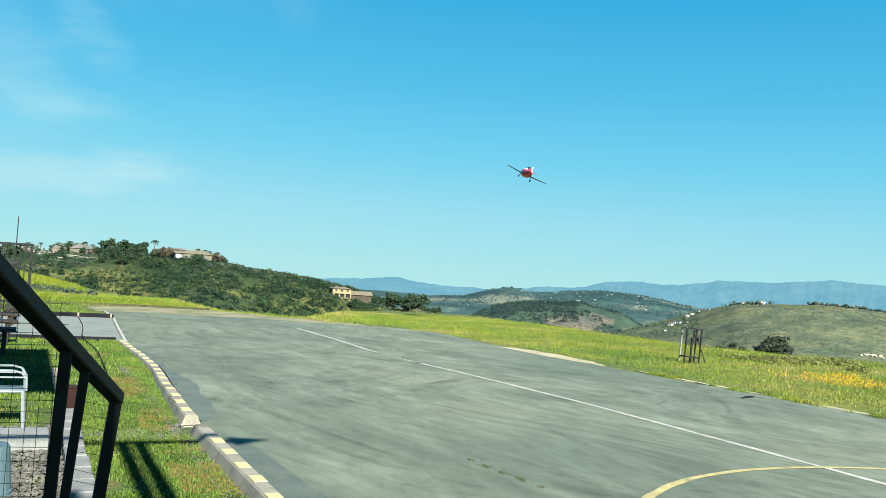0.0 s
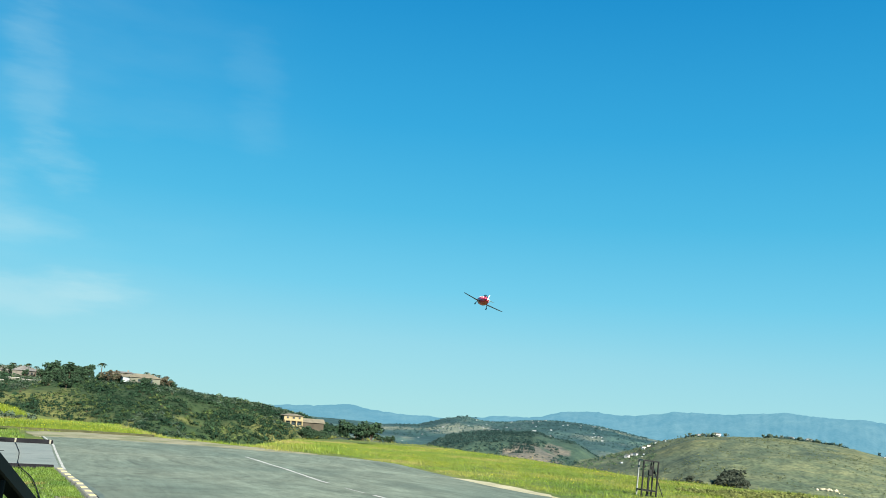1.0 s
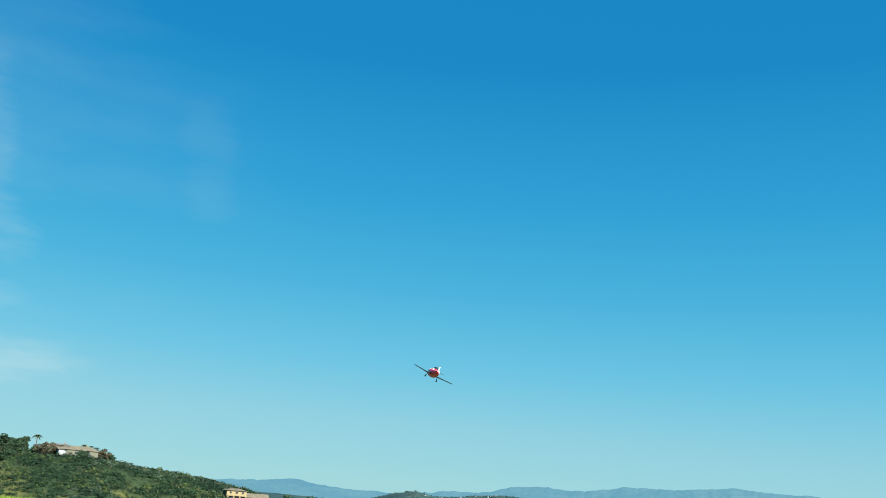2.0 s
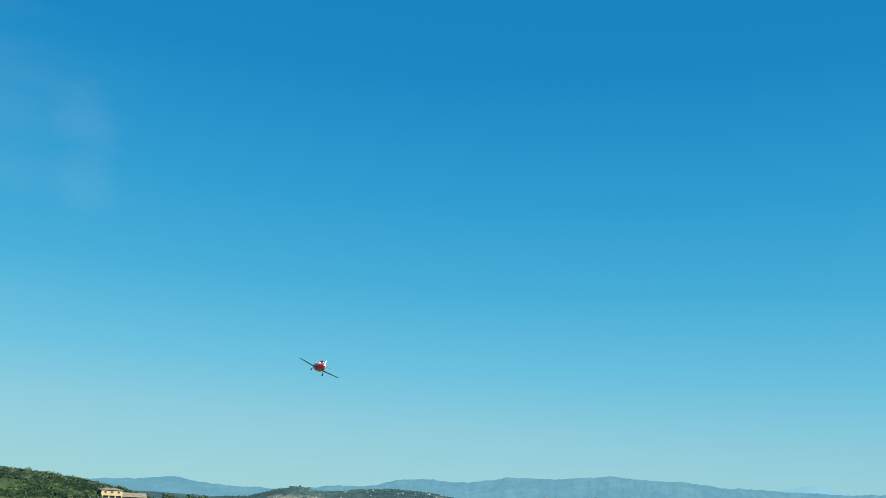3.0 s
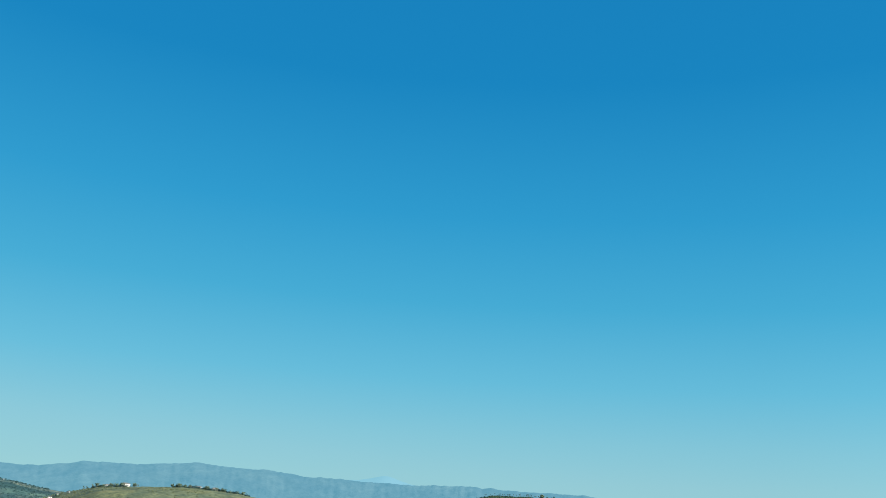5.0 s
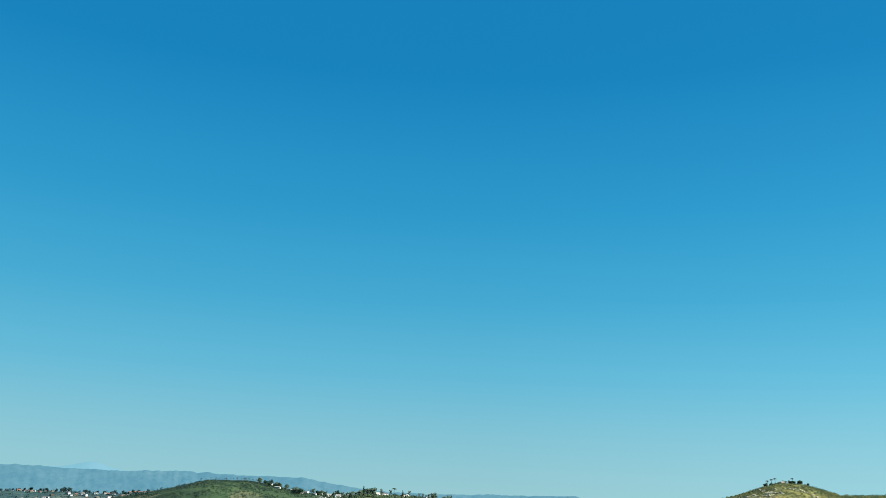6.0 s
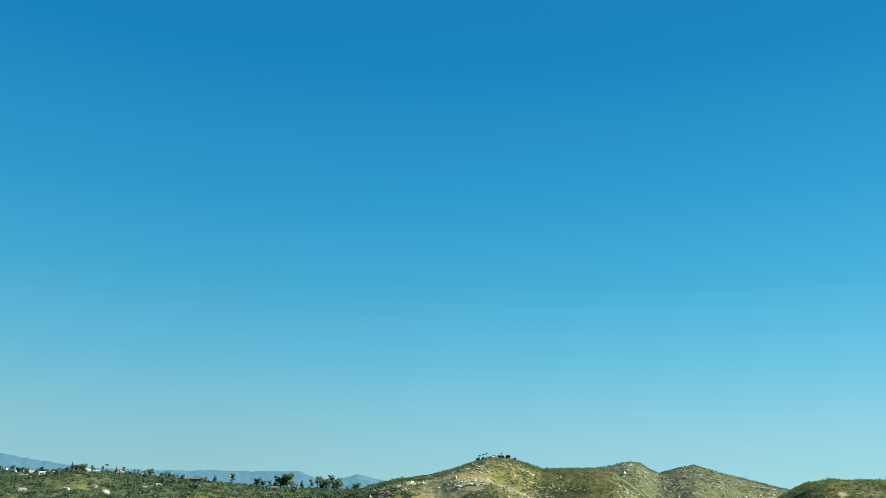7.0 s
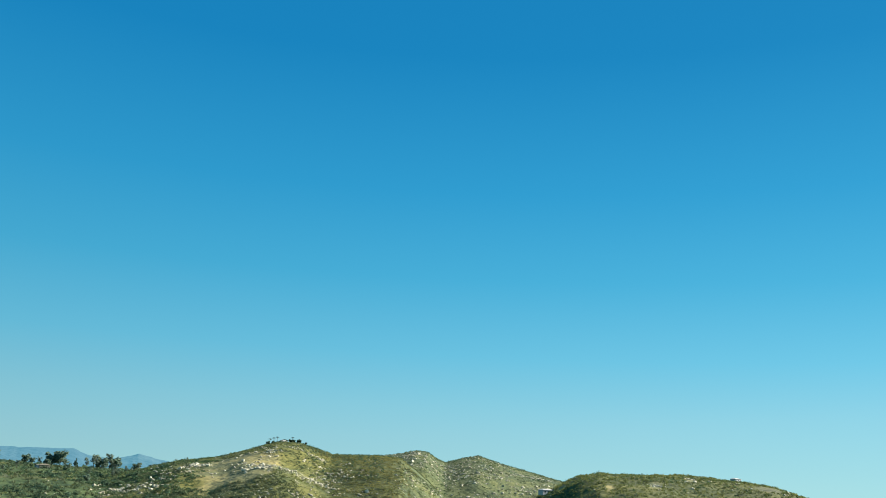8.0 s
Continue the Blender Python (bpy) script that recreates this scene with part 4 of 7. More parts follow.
# ---- garden chairs ----
def plastic_chair(name, m, mat, label):
    ob = empty(name, m, label, "chair", group="plastic chairs")
    bm = bmesh.new()
    box(bm, 0, 0, 0.425, 0.46, 0.44, 0.03, bevel=0.012)
    part("seat", bm, mat, ob, smooth=False)
    bm = bmesh.new()
    for i in range(5):
        x = -0.17 + i * 0.085
        bar(bm, (x, -0.20, 0.43), (x * 1.05, -0.30, 0.82), 0.05, 0.014, bevel=0.004)
    bar(bm, (-0.23, -0.305, 0.83), (0.23, -0.305, 0.83), 0.05, 0.03, bevel=0.01)
    part("backrest", bm, mat, ob)
    for sx in (-1, 1):
        bm = bmesh.new()
        pts = [(0.235, -0.27, 0.66), (0.26, -0.12, 0.68), (0.265, 0.08, 0.68), (0.26, 0.17, 0.655), (0.25, 0.215, 0.58), (0.24, 0.225, 0.44)]
        for p, q in zip(pts, pts[1:]):
            bar(bm, (p[0] * sx, p[1], p[2]), (q[0] * sx, q[1], q[2]), 0.05, 0.022, bevel=0.006)
        bar(bm, (0.25 * sx, -0.24, 0.60), (0.255 * sx, 0.20, 0.60), 0.03, 0.018, bevel=0.005)
        part("armrest", bm, mat, ob)
        for y, yb in ((0.2, 0.23), (-0.2, -0.27)):
            bm = bmesh.new()
            bar(bm, (0.22 * sx, y, 0.43), (0.235 * sx, yb, 0.0), 0.05, 0.035, bevel=0.006)
            part("leg", bm, mat, ob)
    return ob


plastic_chair("plastic_chair", place(-0.13, 9.62, 0.0, -90) @ Matrix.Scale(0.82, 4), M_PLASTIC, "white plastic garden armchair standing on grass and gravel")


def bucket(m):
    ob = empty("bucket", m, "upturned pale blue plastic bucket on gravel", "bucket")
    bm = bmesh.new()
    rings = []
    for r_, z_ in ((0.17, 0.0), (0.172, 0.03), (0.16, 0.035), (0.135, 0.33), (0.125, 0.345)):
        rings.append([bm.verts.new((r_ * math.cos(2 * math.pi * i / 20), r_ * math.sin(2 * math.pi * i / 20), z_)) for i in range(20)])
    for a_, b_ in zip(rings, rings[1:]):
        for j in range(20):
            bm.faces.new((a_[j], a_[(j + 1) % 20], b_[(j + 1) % 20], b_[j]))
    bm.faces.new(rings[-1])
    part("shell", bm, M_BLUEPLASTIC, ob)
    bm = bmesh.new()
    for i in range(10):
        a0, a1 = math.pi * i / 10, math.pi * (i + 1) / 10
        rod(bm, (0.175 * math.cos(a0), 0.175 * math.sin(a0), 0.03), (0.175 * math.cos(a1), 0.175 * math.sin(a1), 0.03), 0.004, seg=4)
    part("handle", bm, M_GREYSTEEL, ob)


bucket(place(-0.16, 6.85))


# ---- edging pavers, slab, boards, gravel ----
q = 4.6
first = None
i = 0
while q < 10.1:
    if first is None:
        bm = bmesh.new()
        box(bm, 0, 0, 0.03, 0.165, 0.39, 0.10, bevel=0.008)
        first = part("paver", bm, M_PAVER)
        first.matrix_world = place(0.462, q)
        ob = first
    else:
        ob = copy_thing(first, place(0.462 + 0.008 * math.sin(i * 2.1), q, 0.004 * math.sin(i * 1.7), 0.8 * math.sin(i * 3.3)))
    tagged(ob, "grey concrete edging paver laid in a row", "paver", "row of edging pavers")
    q += 0.412
    i += 1
bm = bmesh.new()
box(bm, 0, 0, 0.13, 0.15, 0.17, 0.30, bevel=0.01)
box(bm, 0, 0, 0.285, 0.16, 0.18, 0.02, bevel=0.005)
ob = part("red_block", bm, M_BRICK)
ob.matrix_world = place(0.50, 10.35)
tagged(ob, "dark red masonry block standing on the edging", "block")
for i, (q, ln) in enumerate(((11.4, 1.7), (13.2, 1.8))):
    bm = bmesh.new()
    box(bm, 0, 0, 0.03, 0.14, ln, 0.07, bevel=0.006)
    ob = part("edging_board", bm, M_BOARD)
    ob.matrix_world = place(0.47, q, 0, 0.7 * (-1) ** i)
    tagged(ob, "weathered pinkish timber edging board on grass", "board", "edging boards")
bm = bmesh.new()
box(bm, -1.35, 8.62, 0.02, 3.24, 0.56, 0.16, bevel=0.012)
ob = part("concrete_slab", bm, M_SLAB)
ob.matrix_world = place(0, 0)
tagged(ob, "low pale concrete slab lying on gravel", "slab")


def pebbles(name, n_, n0, n1, s0, s1, size, seed, label):
    rg = np.random.RandomState(seed)
    base = np.array([(1, 0, 0), (-1, 0, 0), (0, 1, 0), (0, -1, 0), (0, 0, 1), (0, 0, -1)], float)
    fc = np.array([(0, 2, 4), (2, 1, 4), (1, 3, 4), (3, 0, 4), (2, 0, 5), (1, 2, 5), (3, 1, 5), (0, 3, 5)])
    c = np.stack([rg.uniform(n0, n1, n_), rg.uniform(s0, s1, n_), np.zeros(n_)], -1)
    sc = rg.uniform(0.5, 1.0, (n_, 1, 1)) * size * np.array([1, 1, 0.6])
    v = base[None] * sc * rg.uniform(0.7, 1.2, (n_, 6, 1))
    a = rg.uniform(0, 6.28, n_)
    x, y = v[:, :, 0] * np.cos(a)[:, None] - v[:, :, 1] * np.sin(a)[:, None], v[:, :, 0] * np.sin(a)[:, None] + v[:, :, 1] * np.cos(a)[:, None]
    v = np.stack([x, y, v[:, :, 2]], -1) + c[:, None]
    f = fc[None] + (np.arange(n_) * 6)[:, None, None]
    ob = new(name, fast_mesh(name, v.reshape(-1, 3), f.reshape(-1, 3), M_PEBBLE))
    ob.matrix_world = place(0, 0)
    return tagged(ob, label, "gravel", kind="stuff")


pebbles("gravel", 9500, -1.6, 0.37, 5.4, 8.34, 0.024, 3, "loose grey gravel around the chairs")
pebbles("gravel", 1400, -1.2, 0.37, 8.9, 9.6, 0.02, 4, "loose grey gravel beside the slab")
pebbles("gravel", 900, 0.56, 1.5, 8.75, 9.35, 0.018, 5, "loose gravel scattered across the lawn")
pebbles("gravel", 2600, 1.40, 1.575, 4, 15, 0.017, 6, "loose gravel along the kerb foot")

# ---- work tables and frame beside the pad ----
def bench(s):
    ob = empty("work_bench", place(-1.0, s), "low dark timber work bench standing on the lawn", "bench", "work benches beside the pad")
    bm = bmesh.new()
    box(bm, 0, 0, 0.42, 1.75, 0.5, 0.05, bevel=0.01)
    part("top", bm, M_TIMBER, ob)
    for x in (-0.7, 0.7):
        for y in (-0.18, 0.18):
            bm = bmesh.new()
            bar(bm, (x, y, 0), (x, y, 0.4), 0.07, bevel=0.006)
            part("leg", bm, M_TIMBER, ob)


for s_ in (16.6, 18.6, 20.9, 23.8, 27.0):
    bench(s_)


def slat_frame(n, s, h, w, label):
    ob = empty("slatted_screen", place(n, s), label, "screen", "steel screens beside the pad")
    for x in (-w, 0.0):
        bm = bmesh.new()
        bar(bm, (x, 0, 0), (x, 0, h), 0.08, bevel=0.008)
        part("post", bm, M_GREYSTEEL, ob)
    bm = bmesh.new()
    bar(bm, (-w, 0, h), (0.04, 0, h), 0.07, bevel=0.008)
    part("top_rail", bm, M_GREYSTEEL, ob)
    k = int(w / 0.16)
    for i in range(1, k):
        bm = bmesh.new()
        bar(bm, (-w * i / k, 0, 0.15), (-w * i / k, 0, h - 0.04), 0.035, 0.02)
        part("slat", bm, M_GREYSTEEL, ob)


slat_frame(0.02, 29.6, 2.05, 1.3, "grey galvanised steel screen with upright slats")
slat_frame(-0.25, 24.6, 1.5, 1.2, "low grey steel screen with upright slats")
ob = empty("aerial_mast", place(-0.42, 29.8), "slender grey aerial mast beside a screen", "mast")
bm = bmesh.new()
rod(bm, (0, 0, 0), (0, 0, 2.9), 0.025, 0.015)
part("pole", bm, M_GREYSTEEL, ob)

# ---- unseen roofs added behind the viewer to shade the lawn and fence ----
tanel = math.tan(radians(SUN_EL))
ROOF_Z = 7.0


def shelter(near, far):
    """An unseen flat roof, added so its shade lies on the ground between these two distances."""
    ob = empty("shade_shelter", place(0, 0), "unseen tall roof on posts added to shade the lawn and fence", "shelter", "shade shelters")
    off = ROOF_Z / tanel
    bm = bmesh.new()
    box(bm, -3.4, (near + far) / 2 - off, ROOF_Z, 7.6, far - near, 0.08)
    part("roof", bm, M_GREYSTEEL, ob)
    for x in (-6.8, 0.45):
        for y in (near + 0.2 - off, far - 0.2 - off):
            if y < -2.5 or x < 0 and y < -1.0:
                bm = bmesh.new()
                bar(bm, (x, y, 0), (x, y, ROOF_Z), 0.08)
                part("post", bm, M_GREYSTEEL, ob)


shelter(12.0, 17.6)
shelter(-2.0, 6.6)
# unseen posts and crossbar, added to cast two stripes and a bar of shadow
ob = empty("goal_frame", place(0, 0), "unseen tall post frame added to cast stripes of shadow on the lawn", "frame")
fz = (8.59 + 3.2) * tanel
for x in (0.855, 1.005):
    bm = bmesh.new()
    bar(bm, (x, -3.2, 0), (x, -3.2, fz), 0.12)
    part("post", bm, M_GREYSTEEL, ob)
bm = bmesh.new()
bar(bm, (-0.6, -3.2, fz), (1.86, -3.2, fz), 0.06)
part("crossbar", bm, M_GREYSTEEL, ob)
bm = bmesh.new()
bar(bm, (-0.6, -3.2, 0), (-0.6, -3.2, fz), 0.06)
part("post", bm, M_GREYSTEEL, ob)

# unseen cone, added to throw a wedge of shadow on the asphalt
bm = bmesh.new()
rod(bm, (1.86, -3.2, fz), (2.24, -3.2, fz + 0.035), 0.115, 0.012, seg=14)
part("windsock", bm, M_SHADOWCONE, ob, "unseen cone on the crossbar added to cast a wedge of shadow")

# ---- cage stand in the grass ----
# pale colour for the cage bars that catch the sun
M_SUNLITSTEEL = surface("sunlit_steel", (0.10, 0.115, 0.11), (0.17, 0.18, 0.17), 6, fine=40, rough=0.6)


def cage():
    ob = empty("cage_stand", place(16.34, 18.68, -0.02, -16) @ pose(0, 0, 0, 0, 3.5, 0), "black steel cage stand leaning in long grass, left bars coloured as sunlit", "stand")
    w, d, h = 0.42, 0.30, 0.93
    for x in (-w / 2, w / 2):
        for y in (-d / 2, d / 2):
            bm = bmesh.new()
            bar(bm, (x, y, -0.05), (x, y, h), 0.036, bevel=0.004)
            pale = x < 0 and y > 0
            part("upright", bm, M_SUNLITSTEEL if pale else M_BLACK, ob, "upright coloured pale as if sunlit" if pale else "")
    for z in (0.16, h):
        for a_, b_ in (((-w / 2, -d / 2), (w / 2, -d / 2)), ((-w / 2, d / 2), (w / 2, d / 2)), ((-w / 2, -d / 2), (-w / 2, d / 2)), ((w / 2, -d / 2), (w / 2, d / 2))):
            bm = bmesh.new()
            bar(bm, (*a_, z), (*b_, z), 0.034)
            part("rail", bm, M_SUNLITSTEEL if z == h and a_[0] < 0 and b_[0] < 0 else M_BLACK, ob)
    bm = bmesh.new()
    rod(bm, (0.03, 0, 0.0), (0.03, 0, 0.5), 0.03)
    rod(bm, (0.03, 0, 0.5), (0.08, 0, 0.9), 0.02)
    box(bm, 0.06, 0, 0.62, 0.1, 0.08, 0.14, bevel=0.01)
    part("winch", bm, M_GREYSTEEL, ob, "grey winch on a post")
    bm = bmesh.new()
    bar(bm, (0.08, 0, 0.78), (0.2, 0, 0.62), 0.05)
    part("arm", bm, M_BLACK, ob)
    bm = bmesh.new()
    rod(bm, (w / 2, 0, 0.62), (0.5, 0.0, -0.02), 0.013)
    part("strut", bm, M_BLACK, ob)


cage()
for n_, s_ in ((16.2, 15.2), (18.3, 13.6)):
    bm = bmesh.new()
    bar(bm, (0, 0, -0.05), (0.02, 0, 0.24), 0.02)
    ob = part("stake", bm, M_BOARD)
    ob.matrix_world = place(n_, s_)
    tagged(ob, "short pale wooden stake standing in meadow grass", "stake", "stakes in the meadow")
bm = bmesh.new()
box(bm, 0, 0, 0.01, 0.46, 0.05, 0.016, bevel=0.005)
box(bm, 0.1, 0.04, 0.012, 0.26, 0.04, 0.016, bevel=0.005)
ob = part("rubber_scrap", bm, M_TAR)
ob.matrix_world = place(11.7, 11.8, 0, 20)
tagged(ob, "black scrap of rubber lying on asphalt", "debris")

# ---- faint peak behind the range ----
maz = np.arange(29, 46, 0.2)
el = 1.32 + 0.42 * np.exp(-((maz - 35.8) / 1.1) ** 2) + 0.12 * np.exp(-((maz - 34.0) / 1.8) ** 2) - 0.004 * (maz - 36) ** 2 + 0.03 * fbm(maz * 2, maz * 0, 3, 5)
vv = []
for d_, f_ in ((4680, 0.0), (4720, 0.7), (4760, 1.0), (4860, 0.6)):
    zc = 1.65 + 4760 * np.tan(np.radians(el))
    vv.append(np.stack([d_ * np.sin(np.radians(maz)), d_ * np.cos(np.radians(maz)), -60 + (zc + 60) * f_], -1))
k = len(maz)
idx = np.arange(4 * k).reshape(4, k)
quads = np.stack([idx[:-1, :-1], idx[1:, :-1], idx[1:, 1:], idx[:-1, 1:]], -1).reshape(-1, 4)
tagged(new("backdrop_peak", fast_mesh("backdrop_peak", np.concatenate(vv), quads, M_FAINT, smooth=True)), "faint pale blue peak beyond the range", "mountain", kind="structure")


# ---- scattered growth ----
def polar(az, r):
    return r * math.sin(radians(az)), r * math.cos(radians(az))


def blob_templates(level, count, seed):
    """Uneven clumps grown from small icospheres."""
    out = []
    rg = np.random.RandomState(seed)
    for _ in range(count):
        bm = bmesh.new()
        bmesh.ops.create_icosphere(bm, subdivisions=level, radius=1.0)
        v = np.array([x.co[:] for x in bm.verts])
        f = np.array([[x.index for x in y.verts] for y in bm.faces])
        bm.free()
        v = v * (1 + rg.uniform(-0.32, 0.28, (len(v), 1)))
        v[:, 2] = np.maximum(v[:, 2], -0.35) * rg.uniform(0.65, 0.95)
        out.append((v, f))
    return out


def joined(name, mat, pos, size, templates, seed, label, category, tall=1.0):
    """Many clumps as one mesh."""
    rg = np.random.RandomState(seed)
    vs, fs, base = [], [], 0
    which = rg.randint(0, len(templates), len(pos))
    for t, (v, f) in enumerate(templates):
        sel = which == t
        p, z = pos[sel], size[sel]
        if not len(p):
            continue
        a = rg.uniform(0, 6.28, len(p))
        q = v[None] * z[:, None, None] * np.array([1, 1, tall]) * rg.uniform(0.8, 1.25, (len(p), 1, 3))
        x = q[:, :, 0] * np.cos(a)[:, None] - q[:, :, 1] * np.sin(a)[:, None]
        y = q[:, :, 0] * np.sin(a)[:, None] + q[:, :, 1] * np.cos(a)[:, None]
        q = np.stack([x, y, q[:, :, 2]], -1) + p[:, None]
        fs.append((f[None] + (np.arange(len(p)) * len(v))[:, None, None] + base).reshape(-1, 3))
        vs.append(q.reshape(-1, 3))
        base += len(p) * len(v)
    ob = new(name, fast_mesh(name, np.concatenate(vs), np.concatenate(fs), mat, smooth=False))
    return tagged(ob, label, category, kind="stuff")


def scatter(seed, count, az0, az1, r0, r1, keep=None, patch=60.0, level=0.0, bare=(), soft=0.0):
    """Places on the ground between two headings and distances, in patches; bare: clearings (heading, distance, half widths); soft: degrees over which it thins out at both sides."""
    rg = np.random.RandomState(seed)
    az, r = rg.uniform(az0, az1, count), np.sqrt(rg.uniform(r0 * r0, r1 * r1, count))
    x, y = r * np.sin(np.radians(az)), r * np.cos(np.radians(az))
    z, k = terrain(x, y)
    ok = fbm(x / patch, y / patch, 3, seed) > level
    for a0, d0, wa, wd in bare:
        ok &= ((az - a0) / wa) ** 2 + ((r - d0) / wd) ** 2 + 1.2 * fbm(x / 20, y / 20, 3, 91) > 1.0
    if soft:
        ok &= np.minimum(az - az0, az1 - az) / soft + 1.2 * fbm(x / 25, y / 25, 3, 92) > rg.uniform(0, 1, count)
    if keep is not None:
        ok &= np.isin(k, [names.index(q) if isinstance(q, str) else q for q in keep])
    return np.stack([x, y, z], -1)[ok], rg


def leafy_templates(leaves, variants, seed):
    """Low domes of loose leaf sprays, one metre in radius."""
    out = []
    for k in range(variants):
        rg = np.random.RandomState(seed * 50 + k)
        d = rg.normal(0, 1, (leaves, 3))
        d[:, 2] = np.abs(d[:, 2]) * 0.9
        d /= np.linalg.norm(d, axis=1, keepdims=True)
        c = d * rg.uniform(0.45, 1.0, (leaves, 1)) * np.array([1, 1, 0.8])
        v = rg.normal(0, 1, (leaves, 3, 3))
        v /= np.linalg.norm(v, axis=2, keepdims=True)
        v -= d[:, None] * (v * d[:, None]).sum(2, keepdims=True) * 0.55
        v = c[:, None] + v * rg.uniform(0.36, 0.68, (leaves, 1, 1)) * (1.0 if leaves < 20 else 0.75)
        out.append((v.reshape(-1, 3), np.arange(leaves * 3).reshape(-1, 3)))
    return out


T0 = blob_templates(1, 8, 2)
L0, L1 = leafy_templates(13, 10, 3), leafy_templates(30, 8, 4)
L2 = leafy_templates(52, 8, 5)
M_BUSH = surface("chaparral_leaf", (0.008, 0.030, 0.015), (0.029, 0.062, 0.028), 0.06, fine=1.0, fine_amount=0.5, island=0.35, thin=0.45)
M_SAGE = surface("sage_leaf", (0.04, 0.07, 0.046), (0.076, 0.108, 0.068), 0.06, fine=1.2, fine_amount=0.4, island=0.35, thin=0.45)
M_LIME = surface("yellow_green_brush", (0.045, 0.08, 0.024), (0.088, 0.122, 0.038), 0.05, fine=1.0, fine_amount=0.4, island=0.35, thin=0.45)
M_RUST = surface("brown_dry_brush", (0.05, 0.044, 0.024), (0.09, 0.075, 0.038), 0.05, fine=1.0, fine_amount=0.4, island=0.35, thin=0.35)
M_OLIVE = surface("olive_brush", (0.09, 0.112, 0.034), (0.165, 0.18, 0.055), 0.04, fine=0.9, fine_amount=0.4, island=0.4, thin=0.45)
M_OLIVEBROWN = surface("olive_brown_brush", (0.135, 0.137, 0.042), (0.215, 0.205, 0.064), 0.03, fine=0.9, fine_amount=0.4, island=0.35, thin=0.45)
M_GREYBRUSH = surface("grey_green_brush", (0.07, 0.093, 0.046), (0.138, 0.158, 0.076), 0.03, fine=0.9, fine_amount=0.4, island=0.4, thin=0.45)
M_WOODLOW = surface("orchard_leaf", (0.04, 0.082, 0.036), (0.092, 0.14, 0.056), 0.03, fine=0.8, fine_amount=0.4, island=0.4, thin=0.45)
# three leaf tones for far growth, distance haze mixed into their colour
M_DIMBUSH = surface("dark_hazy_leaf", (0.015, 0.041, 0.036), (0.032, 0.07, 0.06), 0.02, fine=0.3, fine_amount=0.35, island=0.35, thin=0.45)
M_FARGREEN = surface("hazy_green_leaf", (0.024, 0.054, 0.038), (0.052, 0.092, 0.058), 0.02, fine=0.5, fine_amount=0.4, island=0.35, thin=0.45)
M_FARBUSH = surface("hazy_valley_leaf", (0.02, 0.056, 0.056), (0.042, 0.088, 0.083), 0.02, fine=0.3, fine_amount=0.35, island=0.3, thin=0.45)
M_BOULDER = surface("pale_granite", (0.34, 0.31, 0.21), (0.5, 0.455, 0.32), 0.4, fine=3, fine_amount=0.35, bump=0.5, bump_scale=2, island=0.3)

# the near hillside: several kinds of brush mixed in drifts
CLEAR = ((-12.3, 425, 0.6, 12), (-4.6, 385, 1.0, 24), (-15.6, 415, 1.5, 8))
pos, rg = scatter(21, 9500, -28, 0, 140, 480, ["home_hill", -2], patch=24, level=-0.04, bare=CLEAR)
joined("chaparral", M_BUSH, pos, rg.uniform(0.5, 1.45, len(pos)), L1, 22, "dense dark green chaparral covering a hillside", "shrubs")
pos, rg = scatter(121, 4200, -28, 0, 230, 480, ["home_hill"], patch=30, level=0.0, bare=CLEAR)
joined("scrub_oaks", M_BUSH, pos, rg.uniform(1.1, 2.6, len(pos)), L1, 122, "dark scrub oaks scattered over a hillside", "shrubs")
pos, rg = scatter(223, 1700, -28, -2, 270, 470, ["home_hill"], patch=26, level=0.06, bare=CLEAR)
joined("scrub_oaks", M_BUSH, pos, rg.uniform(1.0, 2.2, len(pos)), L2, 224, "big dark scrub oaks in clumps on a hillside", "shrubs", 0.85)
pos, rg = scatter(23, 8500, -28, 0, 200, 475, ["home_hill", -2], patch=22, level=0.06)
joined("sagebrush", M_SAGE, pos, rg.uniform(0.6, 1.7, len(pos)), L0, 24, "grey-green sagebrush patches on a hillside", "shrubs")
pos, rg = scatter(123, 4200, -28, 0, 200, 475, ["home_hill", -2], patch=18, level=0.1)
joined("brush", M_LIME, pos, rg.uniform(0.5, 1.6, len(pos)), L0, 124, "fresh yellow-green brush patches on a hillside", "shrubs")
pos, rg = scatter(125, 2400, -28, 0, 230, 475, ["home_hill"], patch=30, level=0.15)
joined("brush", M_RUST, pos, rg.uniform(0.3, 0.9, len(pos)), L0, 126, "brown dry brush patches on a hillside", "shrubs")
pos, rg = scatter(127, 6500, -26, -2, 290, 470, ["home_hill"], patch=20, level=-0.08, bare=CLEAR)
joined("chaparral", M_BUSH, pos, rg.uniform(0.35, 0.9, len(pos)), L0, 128, "low dark chaparral filling a hillside", "shrubs")
pos, rg = scatter(25, 900, -10, 4, 170, 290, ["knoll"], level=-0.1)
joined("brush", M_OLIVE, pos, rg.uniform(0.4, 1.3, len(pos)), L0, 26, "low olive brush over a grassy knoll", "shrubs")
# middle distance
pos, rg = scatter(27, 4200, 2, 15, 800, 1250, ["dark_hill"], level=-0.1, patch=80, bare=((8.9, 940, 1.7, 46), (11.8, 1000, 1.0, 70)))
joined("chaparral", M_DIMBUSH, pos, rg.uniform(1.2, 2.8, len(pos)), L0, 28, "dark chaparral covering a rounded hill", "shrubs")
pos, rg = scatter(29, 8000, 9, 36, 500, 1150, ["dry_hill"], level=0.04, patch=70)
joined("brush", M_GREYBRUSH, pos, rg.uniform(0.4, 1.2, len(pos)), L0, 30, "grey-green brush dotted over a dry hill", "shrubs")
